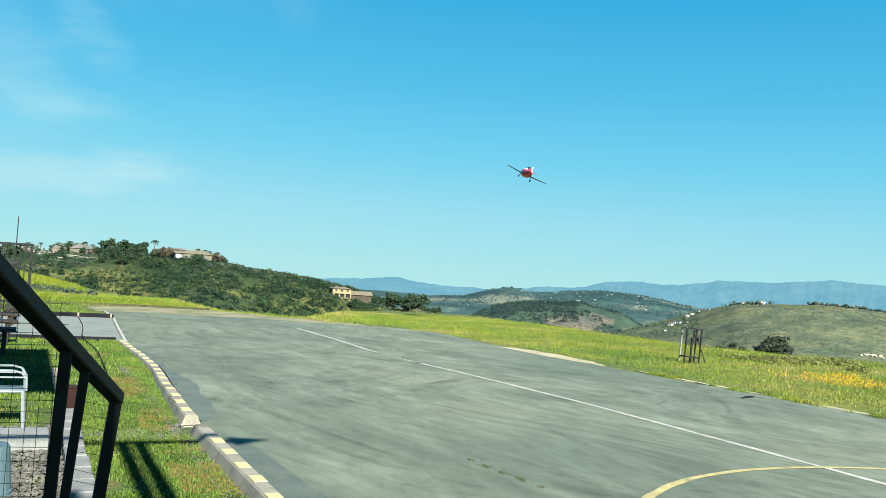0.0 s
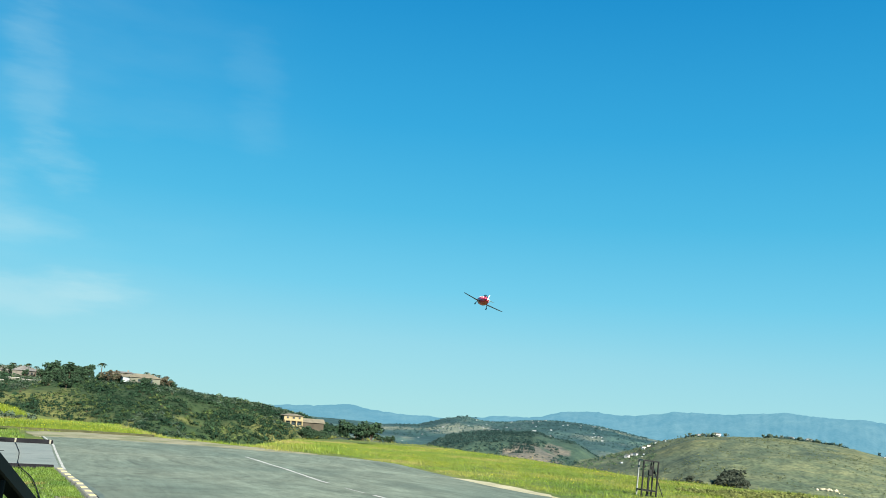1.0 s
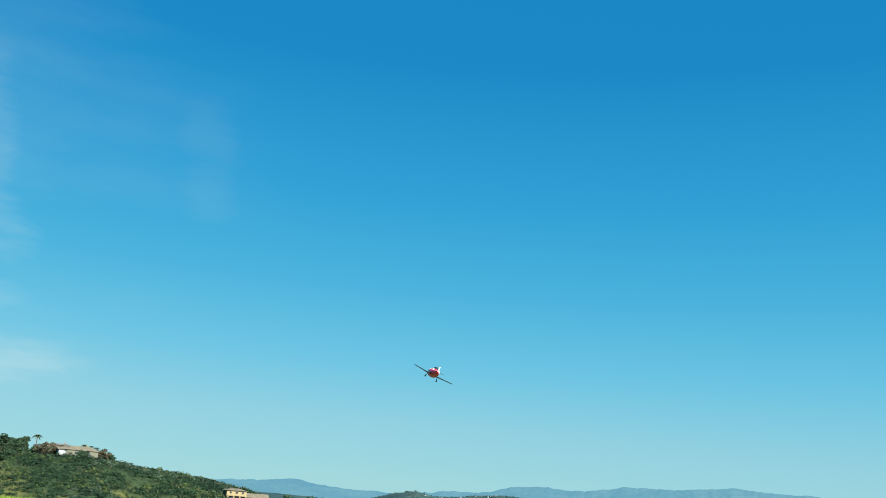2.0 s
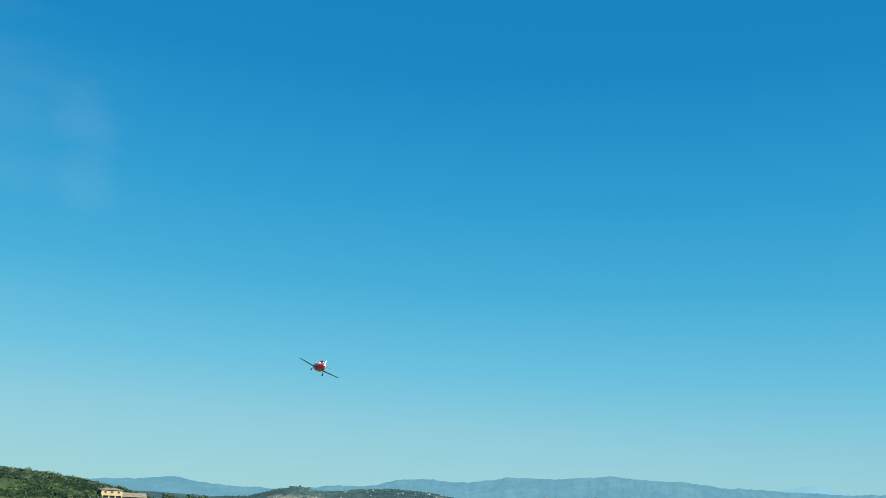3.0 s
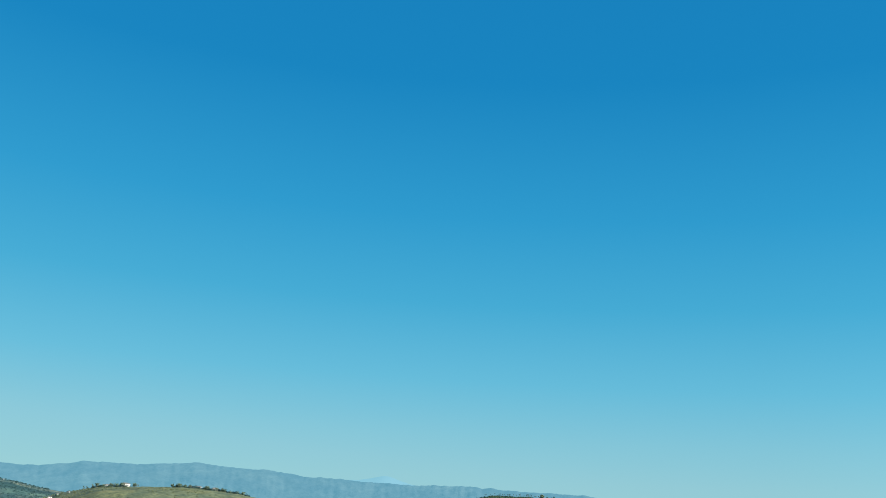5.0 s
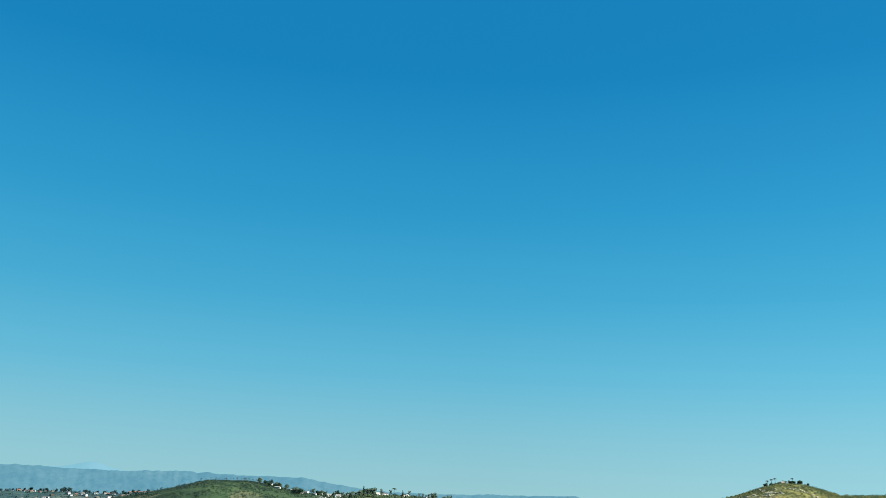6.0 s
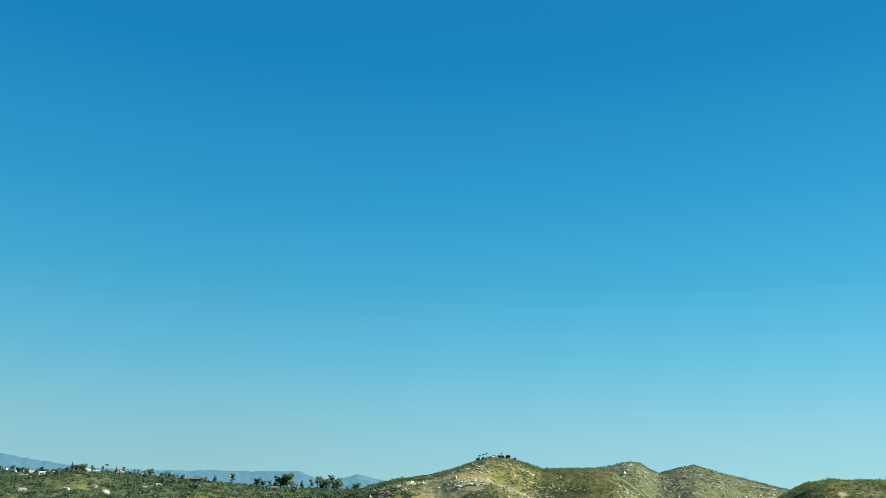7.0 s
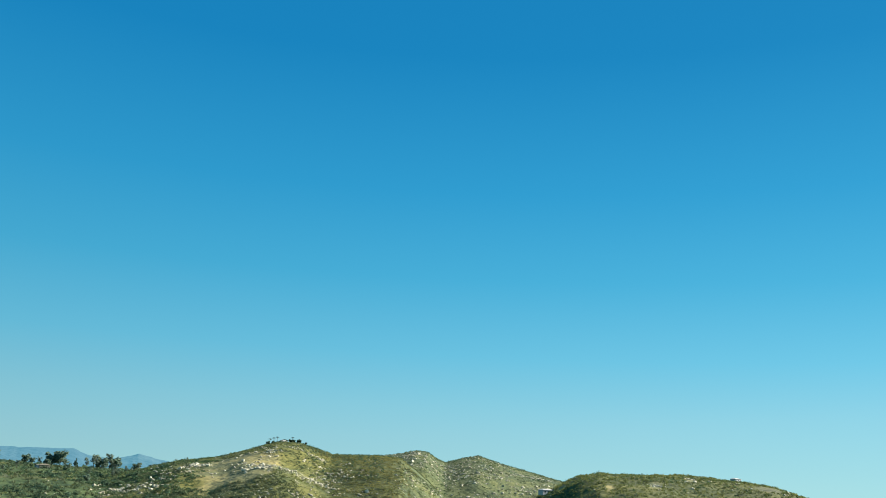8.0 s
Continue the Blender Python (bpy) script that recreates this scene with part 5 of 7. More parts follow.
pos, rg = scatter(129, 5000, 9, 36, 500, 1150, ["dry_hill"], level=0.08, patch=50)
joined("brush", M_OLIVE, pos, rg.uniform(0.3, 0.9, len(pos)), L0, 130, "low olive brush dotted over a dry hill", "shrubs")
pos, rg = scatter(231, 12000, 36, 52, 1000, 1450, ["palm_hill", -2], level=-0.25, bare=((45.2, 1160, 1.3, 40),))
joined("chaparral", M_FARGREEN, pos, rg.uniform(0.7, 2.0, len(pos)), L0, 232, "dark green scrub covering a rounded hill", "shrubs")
pos, rg = scatter(31, 2400, 36, 64, 900, 1500, ["palm_hill", "town_hill"], level=-0.1)
joined("chaparral", M_LIME, pos, rg.uniform(0.6, 1.6, len(pos)), L0, 32, "green scrub over a rounded hill", "shrubs")
pos, rg = scatter(33, 7000, 44, 76, 380, 950, ["tree_hill", -2], level=-0.15)
joined("chaparral", M_WOODLOW, pos, rg.uniform(0.6, 2.0, len(pos)), L0, 34, "dense green scrub and orchard rows on a slope", "shrubs")
pos, rg = scatter(133, 5000, 44, 76, 380, 950, ["tree_hill", -2], level=0.02, patch=45)
joined("brush", M_OLIVE, pos, rg.uniform(0.5, 1.5, len(pos)), L0, 134, "olive brush mixed over a green slope", "shrubs")
# the hill with the house on top
GOLD = ((75.0, 648, 2.3, 66),)
pos, rg = scatter(35, 12000, 66, 97, 400, 900, ["house_hill", -2], level=-0.05, patch=60, bare=GOLD)
joined("brush", M_OLIVE, pos, rg.uniform(0.4, 1.3, len(pos)), L0, 36, "olive brush over a rocky hill", "shrubs")
pos, rg = scatter(135, 6500, 66, 74, 400, 800, ["house_hill", "tree_hill", -2], level=-0.1, patch=40, bare=GOLD)
joined("chaparral", M_WOODLOW, pos, rg.uniform(0.5, 1.5, len(pos)), L0, 136, "dark green scrub down the side of a hill", "shrubs")
pos, rg = scatter(235, 2600, 71, 79.5, 520, 605, ["house_hill", -2], patch=30, level=-0.1, soft=1.0)
joined("chaparral", M_GREYBRUSH, pos, rg.uniform(0.5, 1.5, len(pos)), L0, 236, "grey-green scrub at the foot of a golden slope", "shrubs")
pos, rg = scatter(137, 5000, 74, 82, 480, 800, ["house_hill"], level=0.0, patch=30, bare=GOLD)
joined("chaparral", M_GREYBRUSH, pos, rg.uniform(0.4, 1.2, len(pos)), L0, 138, "grey-green scrub among rocks below a hilltop", "shrubs")
pos, rg = scatter(37, 7500, 79.6, 86.2, 500, 840, ["house_hill"], level=-0.3, soft=1.3)
joined("brush", M_OLIVEBROWN, pos, rg.uniform(0.5, 1.4, len(pos)), L0, 38, "thick olive-brown brush on a hill shoulder", "shrubs", 0.6)
pos, rg = scatter(237, 1500, 78.8, 85.8, 540, 840, ["house_hill"], patch=26, level=0.04, soft=1.5)
joined("brush", M_OLIVE, pos, rg.uniform(0.6, 1.6, len(pos)), L0, 238, "olive brush clumps on a hill shoulder", "shrubs", 0.7)
pos, rg = scatter(239, 450, 80.0, 86.0, 540, 840, ["house_hill"], patch=40, level=0.05, soft=1.0)
joined("brush", M_RUST, pos, rg.uniform(0.5, 1.4, len(pos)), L0, 240, "brown dry brush on a hill shoulder", "shrubs")
pos, rg = scatter(241, 6500, 84.2, 95, 480, 900, ["house_hill", -2], level=-0.2, patch=40, soft=1.0)
joined("brush", M_GREYBRUSH, pos, rg.uniform(0.5, 1.4, len(pos)), L0, 242, "grey-green brush on a stony slope", "shrubs")
pos, rg = scatter(243, 6000, 80, 100, 820, 1350, ["rock_hill"], level=0.0, patch=50)
joined("chaparral", M_WOODLOW, pos, rg.uniform(0.6, 1.7, len(pos)), L0, 244, "green scrub in the folds of a rocky ridge", "shrubs")
pos, rg = scatter(39, 12000, 80, 100, 800, 1350, ["rock_hill"], level=-0.1, patch=45)
joined("brush", M_GREYBRUSH, pos, rg.uniform(0.5, 1.6, len(pos)), L0, 40, "grey-green brush between boulders on a ridge", "shrubs")
SLIPS = ((107.6, 543, 0.8, 12), (101.0, 508, 0.35, 12), (103.1, 540, 0.4, 8), (95.3, 575, 0.3, 14), (98.2, 500, 0.25, 8))
pos, rg = scatter(41, 13500, 91, 117, 400, 660, ["brush_hill", -2], level=-0.4, patch=40, bare=SLIPS)
joined("brush", M_OLIVE, pos, rg.uniform(0.45, 1.2, len(pos)), L0, 42, "thick olive brush over a long hill", "shrubs")
pos, rg = scatter(141, 4500, 91, 117, 400, 660, ["brush_hill", -2], level=-0.02, patch=24, bare=SLIPS)
joined("chaparral", M_WOODLOW, pos, rg.uniform(0.5, 1.3, len(pos)), L0, 142, "dark green scrub clumps over a long hill", "shrubs")
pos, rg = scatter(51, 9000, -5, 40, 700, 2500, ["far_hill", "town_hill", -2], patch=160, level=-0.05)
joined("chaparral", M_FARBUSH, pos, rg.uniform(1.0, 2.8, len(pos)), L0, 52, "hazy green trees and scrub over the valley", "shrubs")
# boulders
pos, rg = scatter(43, 3600, 67, 84, 460, 860, ["house_hill"], patch=28, level=0.05)
joined("boulders", M_BOULDER, pos, 0.25 + rg.uniform(0, 1, len(pos)) ** 6 * 1.2, T0, 44, "pale granite boulders strewn over a hillside", "boulders")
pos, rg = scatter(45, 4000, 82, 97, 850, 1300, ["rock_hill"], patch=60, level=0.05)
joined("boulders", M_BOULDER, pos, 0.4 + rg.uniform(0, 1, len(pos)) ** 4 * 1.5, T0, 46, "white granite boulders strewn over a ridge", "boulders")
pos, rg = scatter(143, 2600, 76.4, 82.0, 560, 740, ["house_hill"], patch=16, level=0.0)
joined("boulders", M_BOULDER, pos, 0.35 + rg.uniform(0, 1, len(pos)) ** 4 * 1.0, T0, 144, "pale boulders crowding a rocky slope", "boulders")
pos, rg = scatter(145, 300, 84.8, 88.5, 560, 740, ["house_hill"], patch=30, level=-0.1)
joined("boulders", M_BOULDER, pos, 0.4 + rg.uniform(0, 1, len(pos)) ** 3 * 0.9, T0, 146, "white boulders on a stony slope", "boulders")
pos, rg = scatter(147, 700, 84.5, 95.5, 1000, 1200, ["rock_hill"], patch=35, level=0.05)
joined("boulders", M_BOULDER, pos, 0.8 + rg.uniform(0, 1, len(pos)) ** 2 * 1.5, T0, 148, "big white granite boulders in clusters below a ridge", "boulders")
pos, rg = scatter(47, 500, 94, 112, 430, 620, ["brush_hill"], patch=40, level=0.05)
joined("boulders", M_BOULDER, pos, 0.25 + rg.uniform(0, 1, len(pos)) ** 4 * 1.1, T0, 48, "pale boulders among brush", "boulders")
pos, rg = scatter(49, 420, 64, 74, 480, 700, ["tree_hill", "house_hill", -2], patch=40, level=0.05)
joined("boulders", M_BOULDER, pos, 0.35 + rg.uniform(0, 1, len(pos)) ** 3 * 0.9, T0, 50, "white boulders tumbled down a gully", "boulders")


def outcrop(az, r, spread, count, size, seed, label):
    rg = np.random.RandomState(seed)
    x0, y0 = polar(az, r)
    x, y = x0 + rg.normal(0, spread, count), y0 + rg.normal(0, spread, count)
    z, _ = terrain(x, y)
    joined("boulders", M_BOULDER, np.stack([x, y, z + 0.1], -1), size * rg.uniform(0.35, 1.2, count), T0, seed, label, "boulders")


outcrop(72.2, 692, 6, 50, 1.5, 301, "pale granite outcrop on a hillside")
outcrop(76.2, 638, 4.5, 40, 1.6, 306, "big pale granite outcrop on a golden slope")
outcrop(76.0, 660, 7, 40, 1.2, 302, "pale granite outcrop below a hilltop house")
outcrop(68.2, 652, 8, 60, 1.5, 303, "white boulders tumbled in a gully")
outcrop(69.6, 648, 9, 60, 1.5, 304, "white boulders tumbled in a gully")
for i in range(11):
    outcrop(92.5 + 0.2 * i, 1196 + 2 * i, 2.2, 8, 1.25, 310 + i, "white granite ledge across a ridge")
for i, (a_, r_) in enumerate(((68.8, 640), (70.4, 632), (74.6, 585), (77.2, 580), (79.0, 610), (70.8, 615), (71.9, 670), (76.8, 605), (77.6, 655), (78.6, 640), (88.5, 1130), (87.2, 1110), (86.0, 1170), (89.9, 1120), (91.6, 1130), (92.6, 1110), (85.4, 1150), (93.4, 1120))):
    outcrop(a_, r_, 7.5, 30, 0.62 * r_ / 700, 330 + i, "pale granite boulders scattered down a slope")
outcrop(101.0, 508, 2.6, 22, 0.8, 351, "tan boulders on a bare patch among brush")
outcrop(103.1, 548, 2.4, 18, 0.8, 352, "pale boulders at the top of a brushy slope")
outcrop(108.9, 548, 4.0, 30, 0.8, 353, "pale boulders at the end of a long hill")
outcrop(26.35, 620, 3.2, 40, 0.95, 305, "white boulder pile below the meadow")

# ---- grass and flowers ----
def blades(name, mat, pos, h, w, per, spread, seed, label, category="grass", plain=True):
    """Tufts of thin leaning blades as one mesh; plain ones are single triangles."""
    rg = np.random.RandomState(seed)
    c = np.repeat(pos, per, 0)
    m = len(c)
    c = c + np.stack([rg.uniform(-spread, spread, m), rg.uniform(-spread, spread, m), np.zeros(m)], -1)
    a = rg.uniform(0, 6.28, m)
    hh = h * rg.uniform(0.5, 1.15, m)
    lean = rg.uniform(0.1, 0.55, m) * hh
    side = np.stack([-np.sin(a), np.cos(a), np.zeros(m)], -1) * (w * rg.uniform(0.6, 1.3, m))[:, None]
    way = np.stack([np.cos(a), np.sin(a), np.zeros(m)], -1)
    up = np.array([0, 0, 1.0])
    mid = c + way * (lean * 0.35)[:, None] + up * (hh * 0.6)[:, None]
    tip = c + way * lean[:, None] + up * hh[:, None]
    if plain:
        v = np.stack([c - side, c + side, tip], 1).reshape(-1, 3)
        f = np.array([[0, 1, 2]])[None] + (np.arange(m) * 3)[:, None, None]
    else:
        v = np.stack([c - side, c + side, mid - side * 0.6, mid + side * 0.6, tip], 1).reshape(-1, 3)
        f = np.array([[0, 1, 3], [0, 3, 2], [2, 3, 4]])[None] + (np.arange(m) * 5)[:, None, None]
    ob = new(name, fast_mesh(name, v, f.reshape(-1, 3), mat))
    return tagged(ob, label, category, kind="stuff")


def specks(name, mat, pos, size, seed, label, category="flowers"):
    """Small flower heads: crossed triangles."""
    rg = np.random.RandomState(seed)
    m = len(pos)
    v = rg.normal(0, 1, (m, 4, 3))
    v = v / np.linalg.norm(v, axis=2, keepdims=True) * (size * rg.uniform(0.6, 1.4, m))[:, None, None] + pos[:, None]
    f = np.array([[0, 1, 2], [0, 2, 3], [1, 2, 3]])[None] + (np.arange(m) * 4)[:, None, None]
    ob = new(name, fast_mesh(name, v.reshape(-1, 3), f.reshape(-1, 3), mat))
    return tagged(ob, label, category, kind="stuff")


def field_points(seed, count, n0, n1, s0, s1, keep=None, patch=2.0, level=-9.0):
    rg = np.random.RandomState(seed)
    n_, s_ = rg.uniform(n0, n1, count), rg.uniform(s0, s1, count)
    if keep is not None:
        ok = keep(n_, s_)
        n_, s_ = n_[ok], s_[ok]
    x, y = n_ * CN - s_ * SN, n_ * SN + s_ * CN
    ok = fbm(x / patch, y / patch, 3, seed) > level
    x, y = x[ok], y[ok]
    z, _ = terrain(x, y)
    return np.stack([x, y, z - 0.02], -1), rg


M_BLADE = surface("meadow_blade", (0.058, 0.112, 0.010), (0.145, 0.17, 0.016), 0.3, fine=2, fine_amount=0.35, rough=0.6, island=0.25, third=(0.17, 0.15, 0.05), third_scale=0.3, third_range=(0.52, 0.66))
M_TALL = surface("mustard_stem", (0.05, 0.09, 0.006), (0.112, 0.14, 0.006), 0.25, fine=3, fine_amount=0.3, rough=0.6, island=0.35)
M_LAWN = surface("lawn_blade", (0.036, 0.078, 0.010), (0.072, 0.116, 0.014), 0.8, fine=4, fine_amount=0.35, rough=0.6, island=0.35, third=(0.09, 0.08, 0.022), third_scale=1.1, third_range=(0.60, 0.72))
M_FLOWER = surface("yellow_petal", (0.42, 0.38, 0.02), (0.52, 0.46, 0.03), 2, island=0.2)
M_POPPY = surface("orange_petal", (0.48, 0.25, 0.01), (0.56, 0.36, 0.02), 2, island=0.2)


def off_runway(n_, s_):
    far = np.interp(n_, FAR_N, FAR_S) + 0.15
    inside = (n_ < 12.55) & (s_ < 22) | (n_ < 13.2) & (s_ < far)
    apron = (n_ < 9.9) & (s_ < np.interp(n_, (1.8, 4.1, 6.8, 8.4, 9.9), (35.8, 36.9, 36.5, 34.4, 32.6)))
    drift = (n_ < 12.85) & (s_ > 16.0) & (s_ < 24.6)
    return ~(inside | apron | drift | ((n_ < 1.8) & (s_ < 36.3)))


p, _ = field_points(61, 21000, 12.5, 24, 4, 42, off_runway)
blades("meadow_grass", M_BLADE, p, 0.062, 0.0042, 9, 0.13, 62, "long green meadow grass beyond the runway")
p, _ = field_points(161, 2600, 12.3, 12.75, 4, 15.8, None, 0.4, 0.02)
blades("verge_tufts", M_BLADE, p, 0.09, 0.006, 9, 0.06, 162, "ragged grass tufts creeping over the asphalt edge")
p, _ = field_points(63, 9000, 14.0, 26, 6, 46, off_runway, 3.0, 0.0)
blades("tall_meadow_grass", M_TALL, p, 0.105, 0.0042, 7, 0.15, 64, "taller yellow-green grass in the meadow")
p, rg = field_points(65, 8000, 13.4, 26, 6, 46, off_runway, 2.0, 0.14)
p[:, 2] += rg.uniform(0.05, 0.16, len(p))
specks("wild_mustard_flowers", M_FLOWER, p, 0.010, 66, "small yellow wild flowers across the meadow")
p, rg = field_points(67, 5200, 15.8, 18.6, 10.5, 15.6, None, 0.9, 0.06)
p[:, 2] += rg.uniform(0.06, 0.18, len(p))
specks("poppies", M_POPPY, p, 0.0115, 68, "orange poppies in a patch of meadow")
p, rg = field_points(165, 1500, 19.5, 25, 15.5, 21, None, 2.0, 0.05)
joined("brush", M_OLIVE, p, rg.uniform(0.06, 0.16, len(p)), L0, 166, "low olive weeds along the brow of the meadow", "shrubs")
# the end of the strip and the mounds
p, rg = field_points(93, 900, -20, 3, 45.5, 54)
joined("brush", M_SAGE, p, rg.uniform(0.12, 0.34, len(p)), L0, 94, "low grey brush between mustard banks", "shrubs")
p, _ = field_points(69, 16000, -18, 14, 31.0, 52, off_runway)
blades("meadow_grass", M_BLADE, p, 0.13, 0.007, 6, 0.14, 70, "green grass beyond the end of the runway")
def on_bank(n_, s_):
    return n_ < 6.6 - 0.25 * np.maximum(s_ - 37, 0)


p, _ = field_points(71, 11000, -17, 6.8, 36.9, 42.5, on_bank)
for cut, tall_, seed_ in ((p[:, 0] * CN + p[:, 1] * SN < 1.0, 0.30, 72), (p[:, 0] * CN + p[:, 1] * SN >= 1.0, 0.17, 172)):
    blades("mustard", M_TALL, p[cut], tall_, 0.009, 6, 0.14, seed_, "bright yellow-green mustard bank behind the runway")
p, rg = field_points(73, 2200, -17, 6.6, 37.2, 42.5, on_bank)
p[:, 2] += rg.uniform(0.10, 0.24, len(p))
specks("mustard_flowers", M_FLOWER, p, 0.011, 74, "yellow mustard flowers on a bank")
p, _ = field_points(75, 13000, -24, 3, 53, 72, None, 5.0, -0.10)
blades("mustard", M_TALL, p, 0.42, 0.015, 6, 0.18, 76, "bright mustard growing over a rise")
p, rg = field_points(77, 2600, -24, 3, 53, 72, None, 5.0, -0.05)
p[:, 2] += rg.uniform(0.2, 0.46, len(p))
specks("mustard_flowers", M_FLOWER, p, 0.016, 78, "yellow mustard flowers over a rise")


# weeds in a crack of the asphalt
M_LEAFDARK = surface("dark_weed", (0.02, 0.035, 0.008), (0.05, 0.065, 0.016), 6, fine=30, fine_amount=0.4, island=0.4)
rg = np.random.RandomState(91)
t_ = np.round(rg.uniform(0, 1, 96) * 4) / 4 + rg.normal(0, 0.05, 96)
wn_, ws_ = 3.96 + 0.05 * t_ + 0.03 * np.sin(t_ * 20) + rg.normal(0, 0.02, 96), 7.45 - 1.07 * t_ + rg.normal(0, 0.03, 96)
blades("crack_weeds", M_LEAFDARK, np.stack([wn_ * CN - ws_ * SN, wn_ * SN + ws_ * CN, np.zeros(96)], -1), 0.015, 0.004, 3, 0.012, 92, "small weeds growing in an asphalt crack", "weeds")

# mown lawn between the pavers and the kerb
def on_lawn(n_, s_):
    return (~((n_ > 0.2) & (n_ < 0.57) & (s_ < 10.6))) & (~((n_ < 0.3) & (s_ < 9.4))) & (~((s_ > 20) & (s_ < 28.5)))


p, _ = field_points(81, 9000, 0.5, 1.6, 4.8, 13, on_lawn, 0.5, -0.22)
blades("lawn_grass", M_LAWN, p, 0.045, 0.0042, 5, 0.03, 82, "short mown lawn beside the kerb", plain=False)
p, _ = field_points(83, 21000, -4.0, 1.52, 9.5, 20.1, on_lawn, 0.6, -0.3)
blades("lawn_grass", M_LAWN, p, 0.05, 0.006, 4, 0.03, 84, "short mown lawn around the chairs")
p, _ = field_points(183, 7000, 1.48, 1.9, 9.6, 20.1, lambda n_, s_: n_ < np.interp(s_, (9.9, 12.4, 14.5, 16.2, 20.2), (1.57, 1.70, 1.83, 1.86, 1.80)))
blades("lawn_grass", M_LAWN, p, 0.05, 0.005, 4, 0.03, 184, "short mown lawn growing up against the kerb")
p, rg = field_points(181, 6500, 0.56, 1.52, 4.8, 14, on_lawn, 0.35, -0.05)
joined("lawn_weeds", M_LAWN, p + np.array([0, 0, 0.016]), rg.uniform(0.014, 0.036, len(p)), L0, 182, "low leafy clover and weeds in the lawn", "weeds", 0.7)
M_DRYLAWN = surface("rusty_dry_grass", (0.10, 0.082, 0.02), (0.135, 0.105, 0.034), 3, fine=20, fine_amount=0.4, island=0.25)
p, _ = field_points(87, 8000, 1.15, 1.56, 4.6, 13.5, None, 0.5, 0.08)
blades("dry_lawn_grass", M_DRYLAWN, p, 0.04, 0.005, 6, 0.03, 88, "rusty dry grass along the kerb")
p, _ = field_points(85, 9000, -8, 1.8, 28.6, 38.5)
blades("lawn_grass", M_LAWN, p, 0.09, 0.010, 4, 0.06, 86, "grass beyond the taxi pad")

# ---- trees ----
M_BARK = surface("bark", (0.0444, 0.0333, 0.0222), (0.0888, 0.0666, 0.0444), 4, fine=20, bump=0.5)
M_LEAF = surface("dark_oak_leaf", (0.02, 0.05, 0.026), (0.05, 0.088, 0.042), 0.3, fine=3, fine_amount=0.4, island=0.5, thin=0.45)
# the oak leaf again, paled and greyed in its colour for distance haze
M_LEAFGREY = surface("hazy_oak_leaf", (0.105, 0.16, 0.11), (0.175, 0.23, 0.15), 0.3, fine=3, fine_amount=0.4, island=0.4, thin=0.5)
M_EUCA = surface("eucalyptus_leaf", (0.11, 0.155, 0.11), (0.18, 0.22, 0.15), 0.3, fine=3, fine_amount=0.4, island=0.4, thin=0.5)
M_DULLLEAF = surface("dull_grey_leaf", (0.04, 0.055, 0.038), (0.078, 0.092, 0.06), 0.3, fine=3, fine_amount=0.4, island=0.4, thin=0.5)
M_BARETWIG = surface("bare_brown_twigs", (0.062, 0.058, 0.034), (0.105, 0.092, 0.055), 0.3, fine=3, fine_amount=0.4, island=0.4, thin=0.3)
M_PALM = surface("palm_frond", (0.0259, 0.0407, 0.0148), (0.0518, 0.0666, 0.0222), 1, fine=6, island=0.4, thin=0.45)


def leaf_cloud(lobes, count, size, seed):
    """Many small two-triangle leaves spread through uneven lobes."""
    rg = np.random.RandomState(seed)
    pick = rg.choice(len(lobes), count, p=np.array([l[3] ** 2 for l in lobes]) / sum(l[3] ** 2 for l in lobes))
    L = np.array(lobes)[pick]
    d = rg.normal(0, 1, (count, 3))
    d /= np.linalg.norm(d, axis=1, keepdims=True)
    c = L[:, :3] + d * (L[:, 3] * rg.uniform(0.55, 1.05, count))[:, None] * np.array([1, 1, 0.8])
    nrm = d + rg.normal(0, 0.5, (count, 3))
    nrm /= np.linalg.norm(nrm, axis=1, keepdims=True)
    t = np.cross(nrm, rg.normal(0, 1, (count, 3)))
    t /= np.linalg.norm(t, axis=1, keepdims=True)
    b = np.cross(nrm, t)
    z = (size * rg.uniform(0.6, 1.4, count))[:, None]
    v = np.stack([c - t * z, c + b * z * 0.6, c + t * z, c - b * z * 0.6], 1).reshape(-1, 3)
    f = np.array([[0, 1, 2], [0, 2, 3]])[None] + (np.arange(count) * 4)[:, None, None]
    return v, f.reshape(-1, 3)


def make_tree(name, label, lobes, trunk_h, trunk_r, mat, count, size, seed):
    """A tree one metre tall in all: tapered trunk with limbs, and a leafy crown."""
    ob = empty(name, pose(0, 0, -500), label, "tree")
    bm = bmesh.new()
    rod(bm, (0, 0, -0.05), (0.01, 0, trunk_h), trunk_r, trunk_r * 0.6)
    for x, y, z, r in lobes:
        rod(bm, (0.01, 0, trunk_h * 0.95), (x * 0.9, y * 0.9, z), trunk_r * 0.45, trunk_r * 0.15, seg=5)
    part("trunk", bm, M_BARK, ob)
    v, f = leaf_cloud(lobes, count, size, seed)
    c = new("crown", fast_mesh("crown", v, f, mat))
    c.parent = ob
    return ob


def lobes_round(seed, k=10, w=0.27):
    rg = random.Random(seed)
    out = [(0, 0, 0.56, 0.28)]
    for i in range(k):
        a = 6.28 * i / k * 2 + rg.uniform(-0.5, 0.5)
        q = w * rg.uniform(0.5, 1.15)
        out.append((q * math.cos(a), q * math.sin(a), 0.26 + 0.56 * i / k + rg.uniform(-0.06, 0.06), rg.uniform(0.13, 0.22)))
    return out


